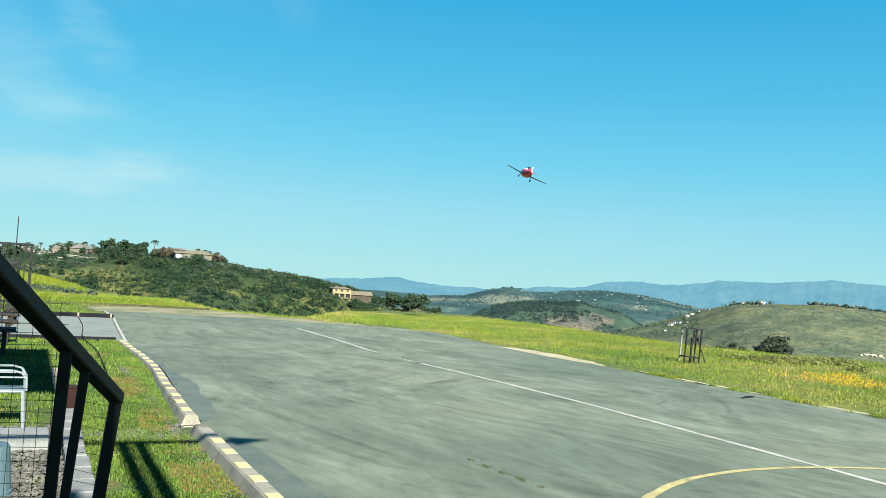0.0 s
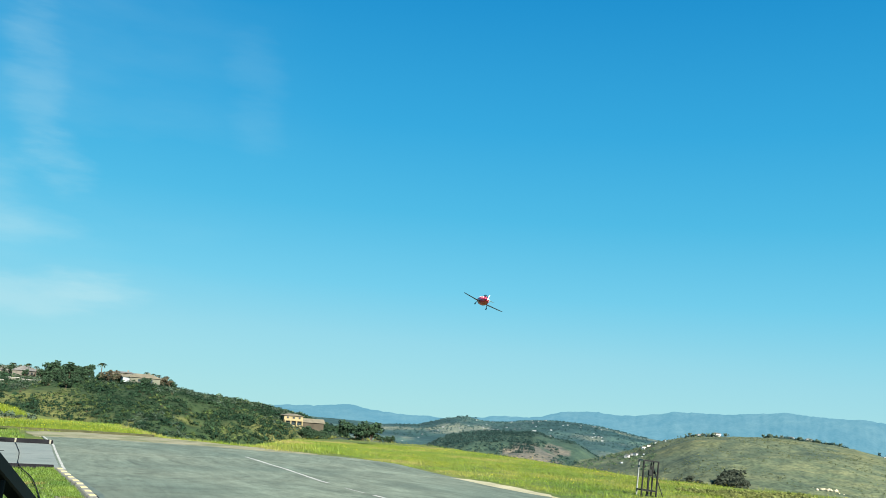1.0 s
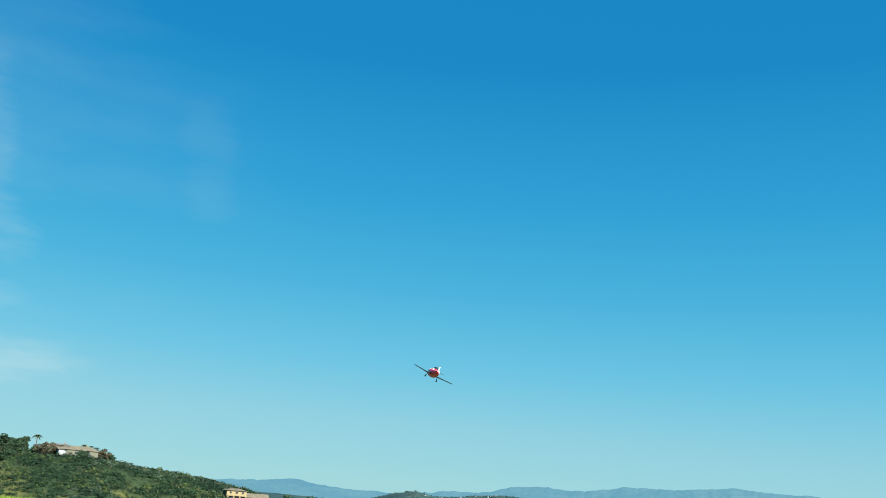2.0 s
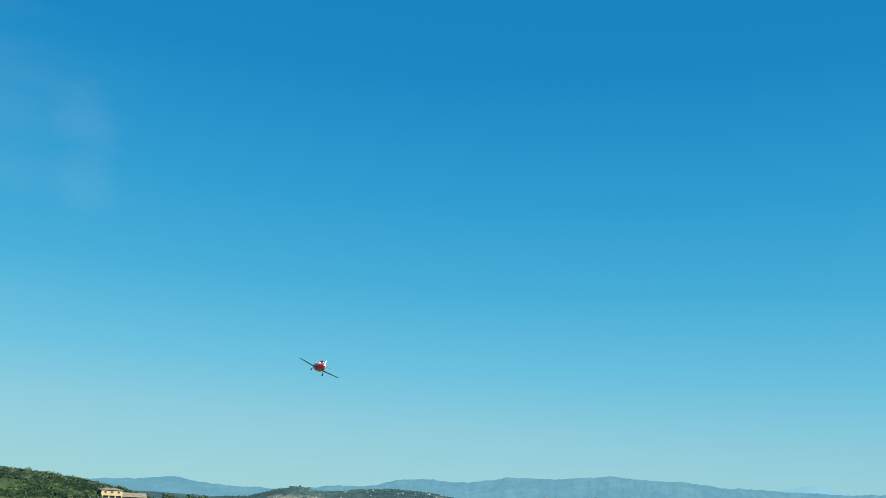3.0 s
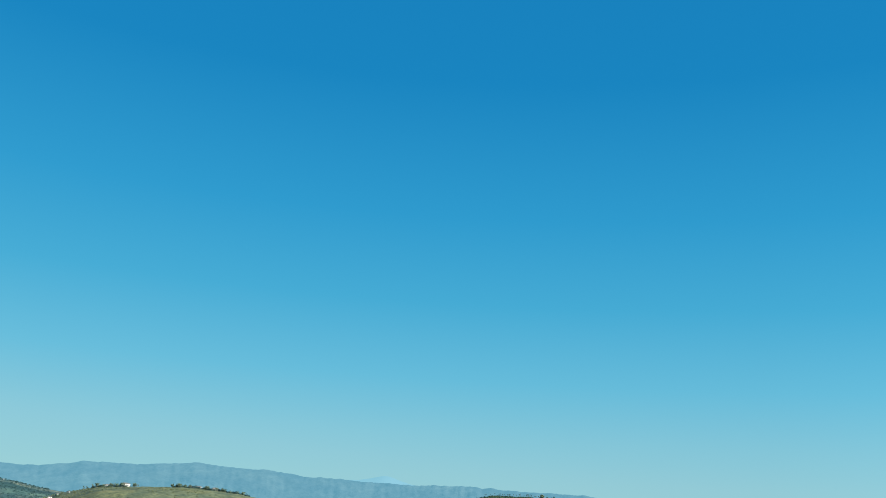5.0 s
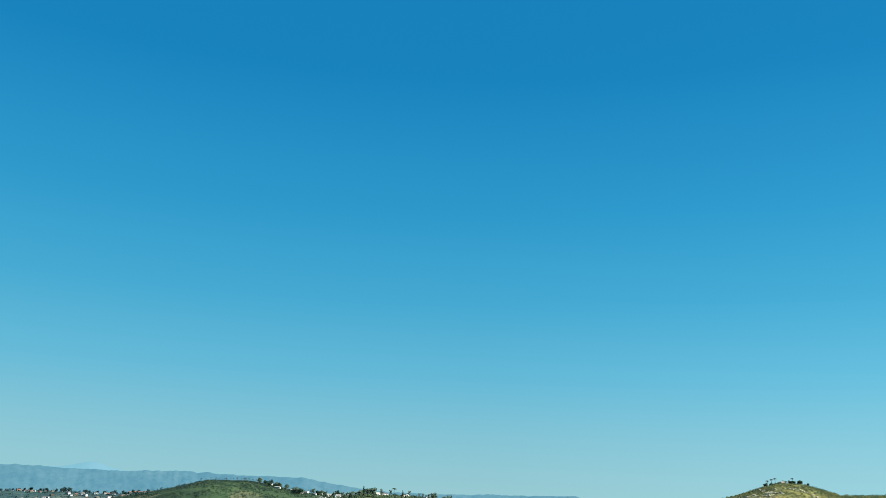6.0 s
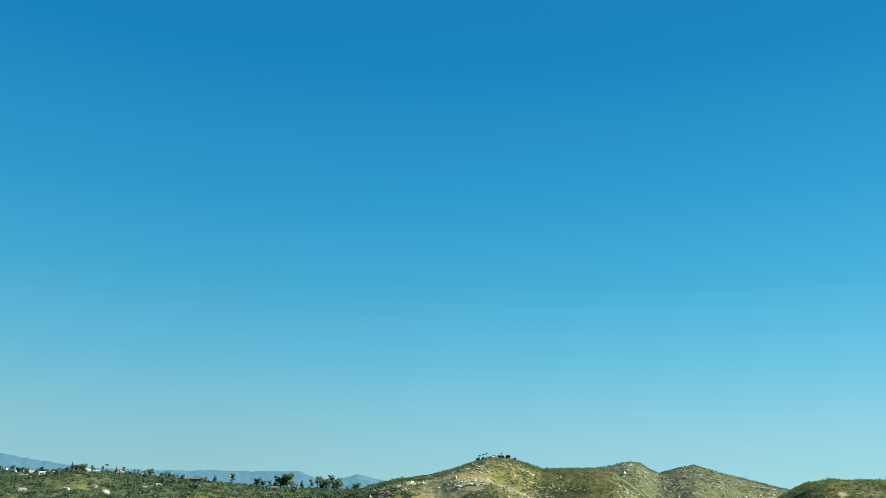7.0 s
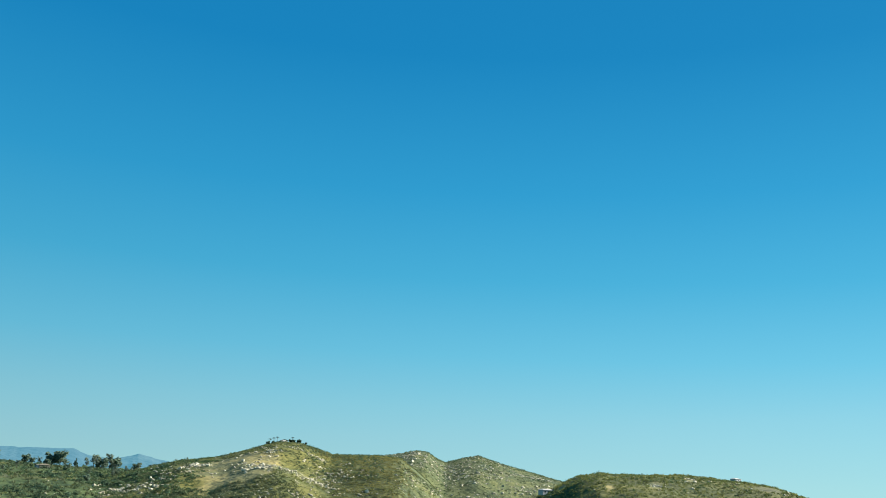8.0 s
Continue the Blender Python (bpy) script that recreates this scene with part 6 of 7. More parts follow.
def lobes_tall(seed, k=7):
    rg = random.Random(seed)
    return [(rg.uniform(-0.16, 0.16), rg.uniform(-0.16, 0.16), 0.35 + 0.55 * i / k, rg.uniform(0.08, 0.15)) for i in range(k)]


def lobes_cone(k=6):
    return [(0.02 * (-1) ** i, 0.02 * (-1) ** (i // 2), 0.2 + 0.72 * i / k, 0.2 * (1 - i / (k + 0.6))) for i in range(k)]


OAKS = [make_tree("oak_tree", "dark green round-crowned tree on a hill", lobes_round(i), 0.26, 0.03, M_LEAF, 480, 0.066, 100 + i) for i in range(3)]
FAROAKS = [make_tree("oak_tree", "grey-green round-crowned tree on a hill", lobes_round(i + 5), 0.26, 0.03, M_LEAFGREY, 420, 0.078, 130 + i) for i in range(3)]
DULLS = [make_tree("oak_tree", "dull grey-green bushy tree on a dry slope", lobes_round(i + 14), 0.2, 0.03, M_DULLLEAF, 420, 0.07, 190 + i) for i in range(2)]
VALLEYTREES = [make_tree("oak_tree", "blue-green tree dimmed by distance", lobes_round(i + 9), 0.26, 0.03, M_FARBUSH, 320, 0.08, 150 + i) for i in range(2)]
EUCS = [make_tree("eucalyptus_tree", "tall grey-green eucalyptus with open crown", lobes_tall(i), 0.55, 0.02, M_EUCA, 330, 0.04, 110 + i) for i in range(3)]
BROWNS = [make_tree("shrub", "large brown half-bare shrub beside a house", lobes_round(i + 20, 8, 0.42), 0.2, 0.03, M_BARETWIG, 520, 0.05, 170 + i) for i in range(2)]
PINES = [make_tree("pine_tree", "dark green pine with a pointed ragged crown", lobes_cone(9) + [(0.12 * math.cos(2.4 * i + j), 0.12 * math.sin(2.4 * i + j), 0.25 + 0.06 * i, 0.1) for i in range(6)], 0.2, 0.025, M_LEAF, 520, 0.05, 180 + j) for j in range(2)]
CONES = [make_tree("cypress_tree", "dark narrow conifer on a hill", lobes_cone(), 0.2, 0.025, M_LEAF, 360, 0.04, 120)]


def make_palm():
    ob = empty("palm_tree", pose(0, 0, -500), "slender palm tree with drooping fronds", "tree")
    bm = bmesh.new()
    rod(bm, (0, 0, -0.03), (0.015, 0, 0.80), 0.026, 0.018)
    part("trunk", bm, M_BARK, ob)
    bm = bmesh.new()
    rg = random.Random(8)
    for i in range(22):
        a, lift = 6.28 * i / 22 + rg.uniform(-0.1, 0.1), rg.uniform(-0.25, 0.75)
        prev = None
        for j in range(5):
            t = j / 4
            q = 0.26 * t * math.cos(lift * 0.8)
            z = 0.80 + 0.22 * t * math.sin(lift) - 0.16 * t * t
            w = 0.03 * (1 - t) + 0.008
            c = Vector((q * math.cos(a) + 0.015, q * math.sin(a), z))
            sd_ = Vector((-math.sin(a), math.cos(a), -0.3)) * w
            cur = (bm.verts.new(c - sd_), bm.verts.new(c + sd_))
            if prev:
                bm.faces.new((prev[0], prev[1], cur[1], cur[0]))
            prev = cur
    part("crown", bm, M_PALM, ob)
    return ob


PALM = make_palm()


def plant(src, az, r, h, seed, wide=1.0, sink=0.0):
    x, y = polar(az, r)
    rg = random.Random(seed)
    z = ground_z(x, y)
    m = pose(x, y, z - sink, 0, 0, rg.uniform(0, 360)) @ Matrix.Diagonal((h * wide, h * wide, h, 1))
    return copy_thing(src, m)


def crest_r(ridge, az):
    i = names.index(ridge)
    return RIDGES[ridge][0] * (1 + 0.10 * float(vnoise(np.array([az / 5.0]), np.array([0.0]), 60 + i)[0]))


def grove(srcs, ridge, az0, az1, count, h0, h1, back0, back1, seed, group, wide=1.0):
    rg = random.Random(seed)
    for i in range(count):
        az = rg.uniform(az0, az1)
        t = plant(rg.choice(srcs), az, crest_r(ridge, az) + rg.uniform(back0, back1), rg.uniform(h0, h1), seed * 100 + i, wide * rg.uniform(0.85, 1.2))
        tagged(t, group=group)


M_WOODS = surface("scrub_oak_leaf", (0.046, 0.09, 0.05), (0.098, 0.146, 0.074), 0.1, fine=1.5, fine_amount=0.5, island=0.5, thin=0.45)
M_OLIVEWOOD = surface("olive_tree_leaf", (0.07, 0.105, 0.05), (0.125, 0.155, 0.068), 0.03, fine=0.9, fine_amount=0.4, island=0.4, third=(0.11, 0.108, 0.045), third_scale=0.02, third_range=(0.64, 0.72), thin=0.45)


def woods(ridge, az0, az1, count, r0, r1, back0, back1, seed, label, leaf=None, shapes=L1, patch=0.0):
    """Far trees too many to count, as one mesh of uneven clumps."""
    rg = np.random.RandomState(seed)
    az = rg.uniform(az0, az1, count)
    r = np.array([crest_r(ridge, a) for a in az]) + rg.uniform(back0, back1, count)
    x, y = r * np.sin(np.radians(az)), r * np.cos(np.radians(az))
    z, _ = terrain(x, y)
    size = rg.uniform(r0, r1, count)
    if patch:
        # trees gather in masses with open ground between
        thick = fbm(x / patch, y / patch, 3, seed + 5) + rg.uniform(-0.12, 0.12, count) > 0
        x, y, z, size = x[thick], y[thick], z[thick], size[thick]
    joined("woodland", leaf or M_WOODS, np.stack([x, y, z], -1), size, shapes, seed + 300, label, "trees", 1.25 if shapes is L1 else 0.9)


# home hill crest
grove(PINES + OAKS, "home_hill", -21.2, -18.9, 18, 5.0, 8.4, -40, 4, 1, "trees on the home hill", 1.1)
grove(PINES, "home_hill", -20.9, -18.6, 8, 6.0, 8.6, -34, -6, 104, "trees on the home hill", 0.95)
grove(OAKS, "home_hill", -21.4, -18.5, 9, 3.0, 4.6, -56, -20, 101, "trees on the home hill", 1.2)
for az, back, h in ((-17.75, -26, 6.5), (-17.3, -30, 5.0), (-18.1, -22, 4.5), (-14.55, -18, 5.5), (-14.2, -14, 4.0), (-16.9, -12, 5.0)):
    tagged(plant(BROWNS[int(h * 2) % 2], az, crest_r("home_hill", az) + back, h, int(az * 100), 1.1), group="brown shrubs round the house")
grove(OAKS + EUCS, "home_hill", -26.8, -21.3, 42, 3.5, 6.5, -25, 10, 2, "trees on the home hill")
grove(OAKS, "home_hill", -18.4, -13.8, 40, 2.2, 4.2, -34, 10, 3, "trees on the home hill")
for i in range(14):
    tagged(plant(OAKS[i % 3], -5.75 + 0.115 * i, 384 + 2.2 * (i % 4), 3.4 + 0.5 * (i % 3), 900 + i, 1.2), group="trees round the villa")
grove(OAKS, "home_hill", -5.9, -3.8, 12, 2.2, 3.6, -44, -20, 103, "trees round the villa", 1.3)
woods("home_hill", -13.5, -4.0, 90, 0.9, 1.9, -14, 6, 4, "dark scrub oaks along the home hill crest")
grove([PALM], "home_hill", -24.8, -22.0, 5, 6, 7.5, -10, 6, 5, "palms on the home hill")
for az, h in ((-18.2, 9.6), (-15.6, 6.5), (-14.9, 5.5), (-21.8, 6), (-23.6, 6), (-15.2, 6)):
    tagged(plant(PALM, az, crest_r("home_hill", az) - 16, h, int(az * 10)), group="palms on the home hill")
# clump on the knoll
grove(OAKS, "knoll", -3.1, -1.0, 9, 3.5, 5.4, -8, 8, 6, "trees on the knoll", 1.2)
grove(OAKS, "knoll", -1.0, 0.6, 5, 1.6, 2.6, -8, 8, 7, "trees on the knoll", 1.2)
# dry hill and town hill
grove(FAROAKS + EUCS, "dry_hill", 17.8, 21.0, 20, 3, 5, -12, 20, 8, "trees on the dry hill")
grove(FAROAKS + CONES, "dry_hill", 22.6, 27.2, 34, 2.6, 4.6, -16, 20, 9, "trees on the dry hill")
grove(DULLS, "dry_hill", 20.5, 21.9, 12, 8, 12, -375, -335, 10, "trees below the dry hill", 1.3)
grove(DULLS, "dry_hill", 17.2, 19.5, 22, 4, 6.5, -375, -345, 11, "trees below the dry hill", 1.4)
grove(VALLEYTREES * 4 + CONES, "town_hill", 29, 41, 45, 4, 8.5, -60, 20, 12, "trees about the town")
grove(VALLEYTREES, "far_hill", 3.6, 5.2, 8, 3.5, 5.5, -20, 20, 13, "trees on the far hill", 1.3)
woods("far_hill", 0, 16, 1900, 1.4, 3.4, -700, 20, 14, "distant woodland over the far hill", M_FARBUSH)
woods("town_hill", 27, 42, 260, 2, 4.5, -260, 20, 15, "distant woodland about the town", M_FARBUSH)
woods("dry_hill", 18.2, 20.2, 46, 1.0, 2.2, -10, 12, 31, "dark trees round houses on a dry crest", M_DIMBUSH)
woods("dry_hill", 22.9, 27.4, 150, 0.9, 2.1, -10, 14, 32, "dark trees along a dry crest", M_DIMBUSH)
# palm hill
grove([PALM], "palm_hill", 42.0, 48.8, 64, 4.0, 6.2, -16, 10, 15, "palms along a ridge", 0.7)
grove(FAROAKS + OAKS, "palm_hill", 45.5, 51.5, 44, 4.5, 9, -80, 10, 16, "trees on the palm hill")
# tree hill
grove(FAROAKS + EUCS + CONES, "tree_hill", 49, 60, 56, 4, 8.5, -90, 20, 17, "trees on the wooded hill")
grove(FAROAKS + EUCS, "tree_hill", 57, 70, 24, 5, 8, -150, 0, 18, "trees on the wooded hill", 1.2)
for az, h, src in ((61.4, 11, EUCS[0]), (62.9, 9, FAROAKS[2]), (64.75, 14, FAROAKS[0]), (64.3, 12, FAROAKS[1]), (66.2, 10, EUCS[1]), (66.6, 14, EUCS[2]), (67.05, 13, FAROAKS[1]),
                   (67.5, 16, EUCS[0]), (67.8, 13, FAROAKS[2]), (65.6, 9, CONES[0]), (60.3, 9, CONES[0]), (52.1, 11, CONES[0]), (54.0, 9, PALM), (56.5, 8, FAROAKS[2]), (57.6, 9, CONES[0])):
    tagged(plant(src, az, crest_r("tree_hill", az) - 8, h, int(az * 10), 1.15), group="tall trees on the wooded hill")
woods("tree_hill", 46, 71, 2600, 1.3, 3.6, -340, 8, 22, "dark trees crowding a green slope", None, L2, 38.0)
woods("tree_hill", 46, 72, 1900, 1.0, 3.0, -340, 0, 23, "olive trees and brush mixed over a green slope", M_OLIVEWOOD, L2, 30.0)
woods("tree_hill", 46, 72, 1000, 1.0, 2.4, -340, 0, 24, "grey-green brush mixed over a green slope", M_GREYBRUSH)
woods("dark_hill", 3.3, 8.9, 620, 1.4, 3.0, -125, 6, 25, "dark woodland covering a rounded hill", M_DIMBUSH)
woods("dark_hill", 7.5, 9.0, 90, 1.2, 2.6, -185, -120, 29, "dark trees in a hollow of a bare slope", M_DIMBUSH)
woods("dark_hill", 3.2, 13.5, 120, 1.0, 2.0, -240, -190, 30, "scattered trees along the foot of a bare slope", M_DIMBUSH)
woods("dry_hill", 11, 16.5, 240, 1.0, 2.4, -330, 0, 26, "dark scrub down the side of a dry hill")
# house hill
grove(DULLS + OAKS, "house_hill", 76.6, 79.6, 14, 3.0, 4.6, -8, 6, 19, "trees round the hilltop house", 1.1)
for az in (76.75, 77.0, 77.2, 78.15):
    tagged(plant(PALM, az, crest_r("house_hill", az) - 6, 6.6, int(az * 10)), group="palms round the hilltop house")
woods("house_hill", 70, 85, 330, 0.8, 1.7, -16, 6, 20, "scrub oaks along the house hill")
woods("house_hill", 78.5, 84, 420, 0.7, 1.5, -160, -10, 27, "scrub oaks down a hollow of the house hill")
woods("rock_hill", 84, 97, 360, 0.9, 1.9, -16, 6, 28, "scrub oaks along a rocky ridge")
woods("brush_hill", 95.5, 110, 160, 0.6, 1.4, -8, 6, 21, "scrub oaks along the brush hill", M_OLIVEWOOD)
for t in OAKS + FAROAKS + EUCS + CONES + BROWNS + PINES + VALLEYTREES + DULLS + [PALM]:
    for o in (*t.children_recursive, t):
        bpy.data.objects.remove(o)

# ---- houses ----
M_STUCCO = surface("tan_stucco", (0.082, 0.087, 0.066), (0.112, 0.115, 0.086), 0.4, fine=4, fine_amount=0.12)
M_OCHRE = surface("ochre_stucco", (0.18, 0.152, 0.08), (0.225, 0.185, 0.10), 0.4, fine=4, fine_amount=0.12)
M_PALEWALL = surface("white_stucco", (0.40, 0.395, 0.365), (0.52, 0.51, 0.475), 0.4, fine=4, fine_amount=0.1)
M_GREYWALL = surface("grey_stucco", (0.09, 0.085, 0.07), (0.14, 0.13, 0.105), 0.4, fine=4, fine_amount=0.12)
M_TILE = surface("clay_roof_tile", (0.098, 0.09, 0.063), (0.138, 0.123, 0.086), 0.6, fine=5, fine_amount=0.25)
M_GREYROOF = surface("grey_roof_shingle", (0.085, 0.086, 0.08), (0.13, 0.126, 0.115), 0.6, fine=5, fine_amount=0.25)
M_BROWNWALL = surface("brown_stucco", (0.034, 0.03, 0.021), (0.052, 0.045, 0.031), 0.4, fine=4, fine_amount=0.12)
# white stucco dimmed and blued in its colour for distance; also the ranch wing
M_FARWALL = surface("pale_distant_stucco", (0.20, 0.235, 0.245), (0.29, 0.325, 0.33), 0.4, fine=4, fine_amount=0.1)
M_PALEROOF = surface("pale_roof_sheet", (0.33, 0.32, 0.29), (0.42, 0.41, 0.37), 0.6, fine=5, fine_amount=0.15)
M_REDTILE = surface("red_roof_tile", (0.17, 0.075, 0.05), (0.23, 0.11, 0.07), 0.6, fine=5, fine_amount=0.25)
M_PANE, _n, _l, _b = material("dark_window_glass", 0.1)
_b.inputs["Base Color"].default_value = (0.02, 0.03, 0.035, 1)


def make_house(label, wall, roof, w, d, h, pitch, windows, arches=False, wing=None, chimney=False):
    ob = empty("house", pose(0, 0, -500), label, "house")
    bm = bmesh.new()
    box(bm, 0, 0, h / 2 - 1.0, w, d, h + 2.0)
    part("wall", bm, wall, ob)
    bm = bmesh.new()
    e = 0.6
    v = [bm.verts.new(p) for p in ((-w / 2 - e, -d / 2 - e, h), (w / 2 + e, -d / 2 - e, h), (w / 2 + e, d / 2 + e, h), (-w / 2 - e, d / 2 + e, h),
                                   (-w / 2 + d * 0.35, 0, h + pitch), (w / 2 - d * 0.35, 0, h + pitch))]
    for f in ((0, 1, 5, 4), (1, 2, 5), (2, 3, 4, 5), (3, 0, 4), (3, 2, 1, 0)):
        bm.faces.new([v[i] for i in f])
    part("roof", bm, roof, ob)
    for x, z, ww, hh in windows:
        bm = bmesh.new()
        box(bm, x, -d / 2 - 0.02, z, ww + 0.24, 0.10, hh + 0.24)
        fr = part("window", bm, wall, ob)
        bm = bmesh.new()
        box(bm, x, -d / 2 - 0.06, z, ww, 0.06, hh)
        part("pane", bm, M_PANE, fr)
    if arches:
        # an arcade: dark arched recesses between piers under a balcony
        for x in (-w * 0.3, 0.0, w * 0.3):
            bm = bmesh.new()
            half, rise = w * 0.115, h * 0.30
            ring = [(x - half, 0.1), (x + half, 0.1)] + [(x + half * math.cos(a), rise + half * math.sin(a)) for a in [math.pi * i / 8 for i in range(9)]]
            fr = [bm.verts.new((u_, -d / 2 - 0.08, v_)) for u_, v_ in ring]
            bk = [bm.verts.new((u_, -d / 2 + 0.05, v_)) for u_, v_ in ring]
            bm.faces.new(fr)
            for j in range(len(ring)):
                bm.faces.new((fr[j], fr[(j + 1) % len(ring)], bk[(j + 1) % len(ring)], bk[j]))
            bmesh.ops.recalc_face_normals(bm, faces=bm.faces[:])
            part("arch", bm, M_PANE, ob, "dark arched opening")
        for x in (-w * 0.45, -w * 0.15, w * 0.15, w * 0.45):
            bm = bmesh.new()
            box(bm, x, -d / 2 - 0.9, h * 0.22, 0.5, 0.5, h * 0.45)
            part("column", bm, wall, ob)
        bm = bmesh.new()
        box(bm, 0, -d / 2 - 0.6, h * 0.5, w * 0.96, 1.3, 0.35)
        part("balcony", bm, wall, ob)
    if wing:
        # a lower wing beside the main block, with a gabled roof of its own
        x0, ww, wd, wh, wp, wmat = wing
        bm = bmesh.new()
        box(bm, x0, 0.6, wh / 2 - 1.0, ww, wd, wh + 2.0)
        part("wing_wall", bm, wmat, ob, "plain lower wing")
        bm = bmesh.new()
        lo = [bm.verts.new((x0 + a * (ww / 2 + e), 0.6 + b * (wd / 2 + e), wh)) for a, b in ((-1, -1), (1, -1), (1, 1), (-1, 1))]
        hi = [bm.verts.new((x0 + a * (ww / 2 + e), 0.6, wh + wp)) for a in (-1, 1)]
        for f in ((lo[0], lo[1], hi[1], hi[0]), (lo[2], lo[3], hi[0], hi[1]), (lo[1], lo[2], hi[1]), (lo[3], lo[0], hi[0]), (lo[3], lo[2], lo[1], lo[0])):
            bm.faces.new(f)
        part("wing_roof", bm, roof, ob)
    if chimney:
        bm = bmesh.new()
        box(bm, w * 0.18, d * 0.1, h + pitch * 0.8, 1.0, 0.8, 2.4)
        part("chimney", bm, wall, ob)
    return ob


def set_house(src, az, r, turn=0.0, scale=1.0, lift=0.3, group=""):
    x, y = polar(az, r)
    t = copy_thing(src, pose(x, y, ground_z(x, y) + lift, 0, 0, -az + turn) @ Matrix.Scale(scale, 4))
    return tagged(t, group=group)


H_RANCH = make_house("long beige ranch house with tan tile roof and pale wing", M_STUCCO, M_TILE, 15, 9, 3.2, 2.0, [(-2.5, 1.8, 2.0, 1.2), (3, 1.6, 1.1, 1.9)], wing=(-8.6, 4.2, 8.5, 3.0, 1.2, M_FARWALL), chimney=True)
H_FLAT = make_house("low grey house with flat-pitched roof and chimney", M_GREYWALL, M_GREYROOF, 15, 9, 4.6, 1.0, [(-4, 2.6, 2, 1.3), (4, 2.6, 2, 1.3)], chimney=True)
H_GREY = make_house("grey-roofed house among trees on a hill", M_GREYWALL, M_GREYROOF, 14, 10, 3.6, 3.4, [(-4, 1.9, 2, 1.5), (0, 1.9, 2, 1.5), (4, 1.9, 2, 1.5)], wing=(9.0, 6.0, 7.0, 3.0, 2.4, M_PALEWALL))
H_VILLA = make_house("two-storey ochre villa with arched porch, brown wing and tile roof", M_OCHRE, M_TILE, 8.4, 7.0, 3.9, 0.9, [(-2.6, 3.1, 0.8, 0.8), (0, 3.1, 1.0, 0.8), (2.6, 3.1, 0.8, 0.8)], arches=True, wing=(9.0, 9.8, 6.4, 1.5, 1.7, M_BROWNWALL))
H_WHITE = make_house("small white house far off on a hillside", M_PALEWALL, M_GREYROOF, 13, 9, 4.2, 1.6, [(-3, 2, 2, 1.5), (3, 2, 2, 1.5)])
H_TAN = make_house("small tan house far off on a hillside", M_STUCCO, M_GREYROOF, 13, 9, 4.2, 1.8, [(-3, 2, 2, 1.5), (3, 2, 2, 1.5)])
H_FAR = make_house("small pale house dimmed by distance", M_FARWALL, M_GREYROOF, 13, 9, 4.2, 1.6, [(-3, 2, 2, 1.5), (3, 2, 2, 1.5)])
H_PALEROOF = make_house("white house with a pale flat-pitched roof", M_PALEWALL, M_PALEROOF, 16, 9, 4.0, 1.4, [(-5, 2, 2, 1.5), (0, 2, 2, 1.5), (5, 2, 2, 1.5)])
H_REDROOF = make_house("small house with red tile roof far off", M_STUCCO, M_REDTILE, 13, 9, 4.0, 2.2, [(-3, 2, 2, 1.5), (3, 2, 2, 1.5)])

g = "houses on the home hill"
set_house(H_RANCH, -15.75, crest_r("home_hill", -15.75) - 24, 12, 0.86, group=g)
set_house(H_FLAT, -16.95, crest_r("home_hill", -16.95) - 4, -8, 0.72, 0.8, group=g)
set_house(H_GREY, -22.35, crest_r("home_hill", -22.35) - 10, 55, 0.66, group=g)
set_house(H_GREY, -23.45, crest_r("home_hill", -23.45) - 6, 70, 0.62, group=g)
set_house(H_RANCH, -24.35, crest_r("home_hill", -24.35) - 24, 20, 0.36, group=g)
set_house(H_GREY, -25.7, crest_r("home_hill", -25.7) - 2, 30, 0.5, group=g)
set_house(H_VILLA, -6.5, 398, 12, 1.0, -0.4, group=g)


def garden_wall(az, r, length, turn):
    """A low pale retaining wall with a projecting cap, on a terrace."""
    x, y = polar(az, r)
    ob = empty("retaining_wall", pose(x, y, ground_z(x, y), 0, 0, -az + turn), "low pale retaining wall across a garden terrace", "wall", "garden walls on the hill")
    bm = bmesh.new()
    box(bm, 0, 0, 0.2, length, 0.4, 1.0, bevel=0.03)
    part("wall_body", bm, M_STUCCO, ob)
    bm = bmesh.new()
    box(bm, 0, 0, 0.76, length + 0.2, 0.55, 0.12, bevel=0.02)
    part("cap", bm, M_PALEWALL, ob, "pale stone cap")


for row in ((-22.6, 424, 9, 12), (-22.0, 418, 7, -10), (-23.3, 420, 6, 20), (-17.0, 412, 9, 6), (-21.2, 415, 5, 25)):
    garden_wall(*row)
rg = random.Random(77)
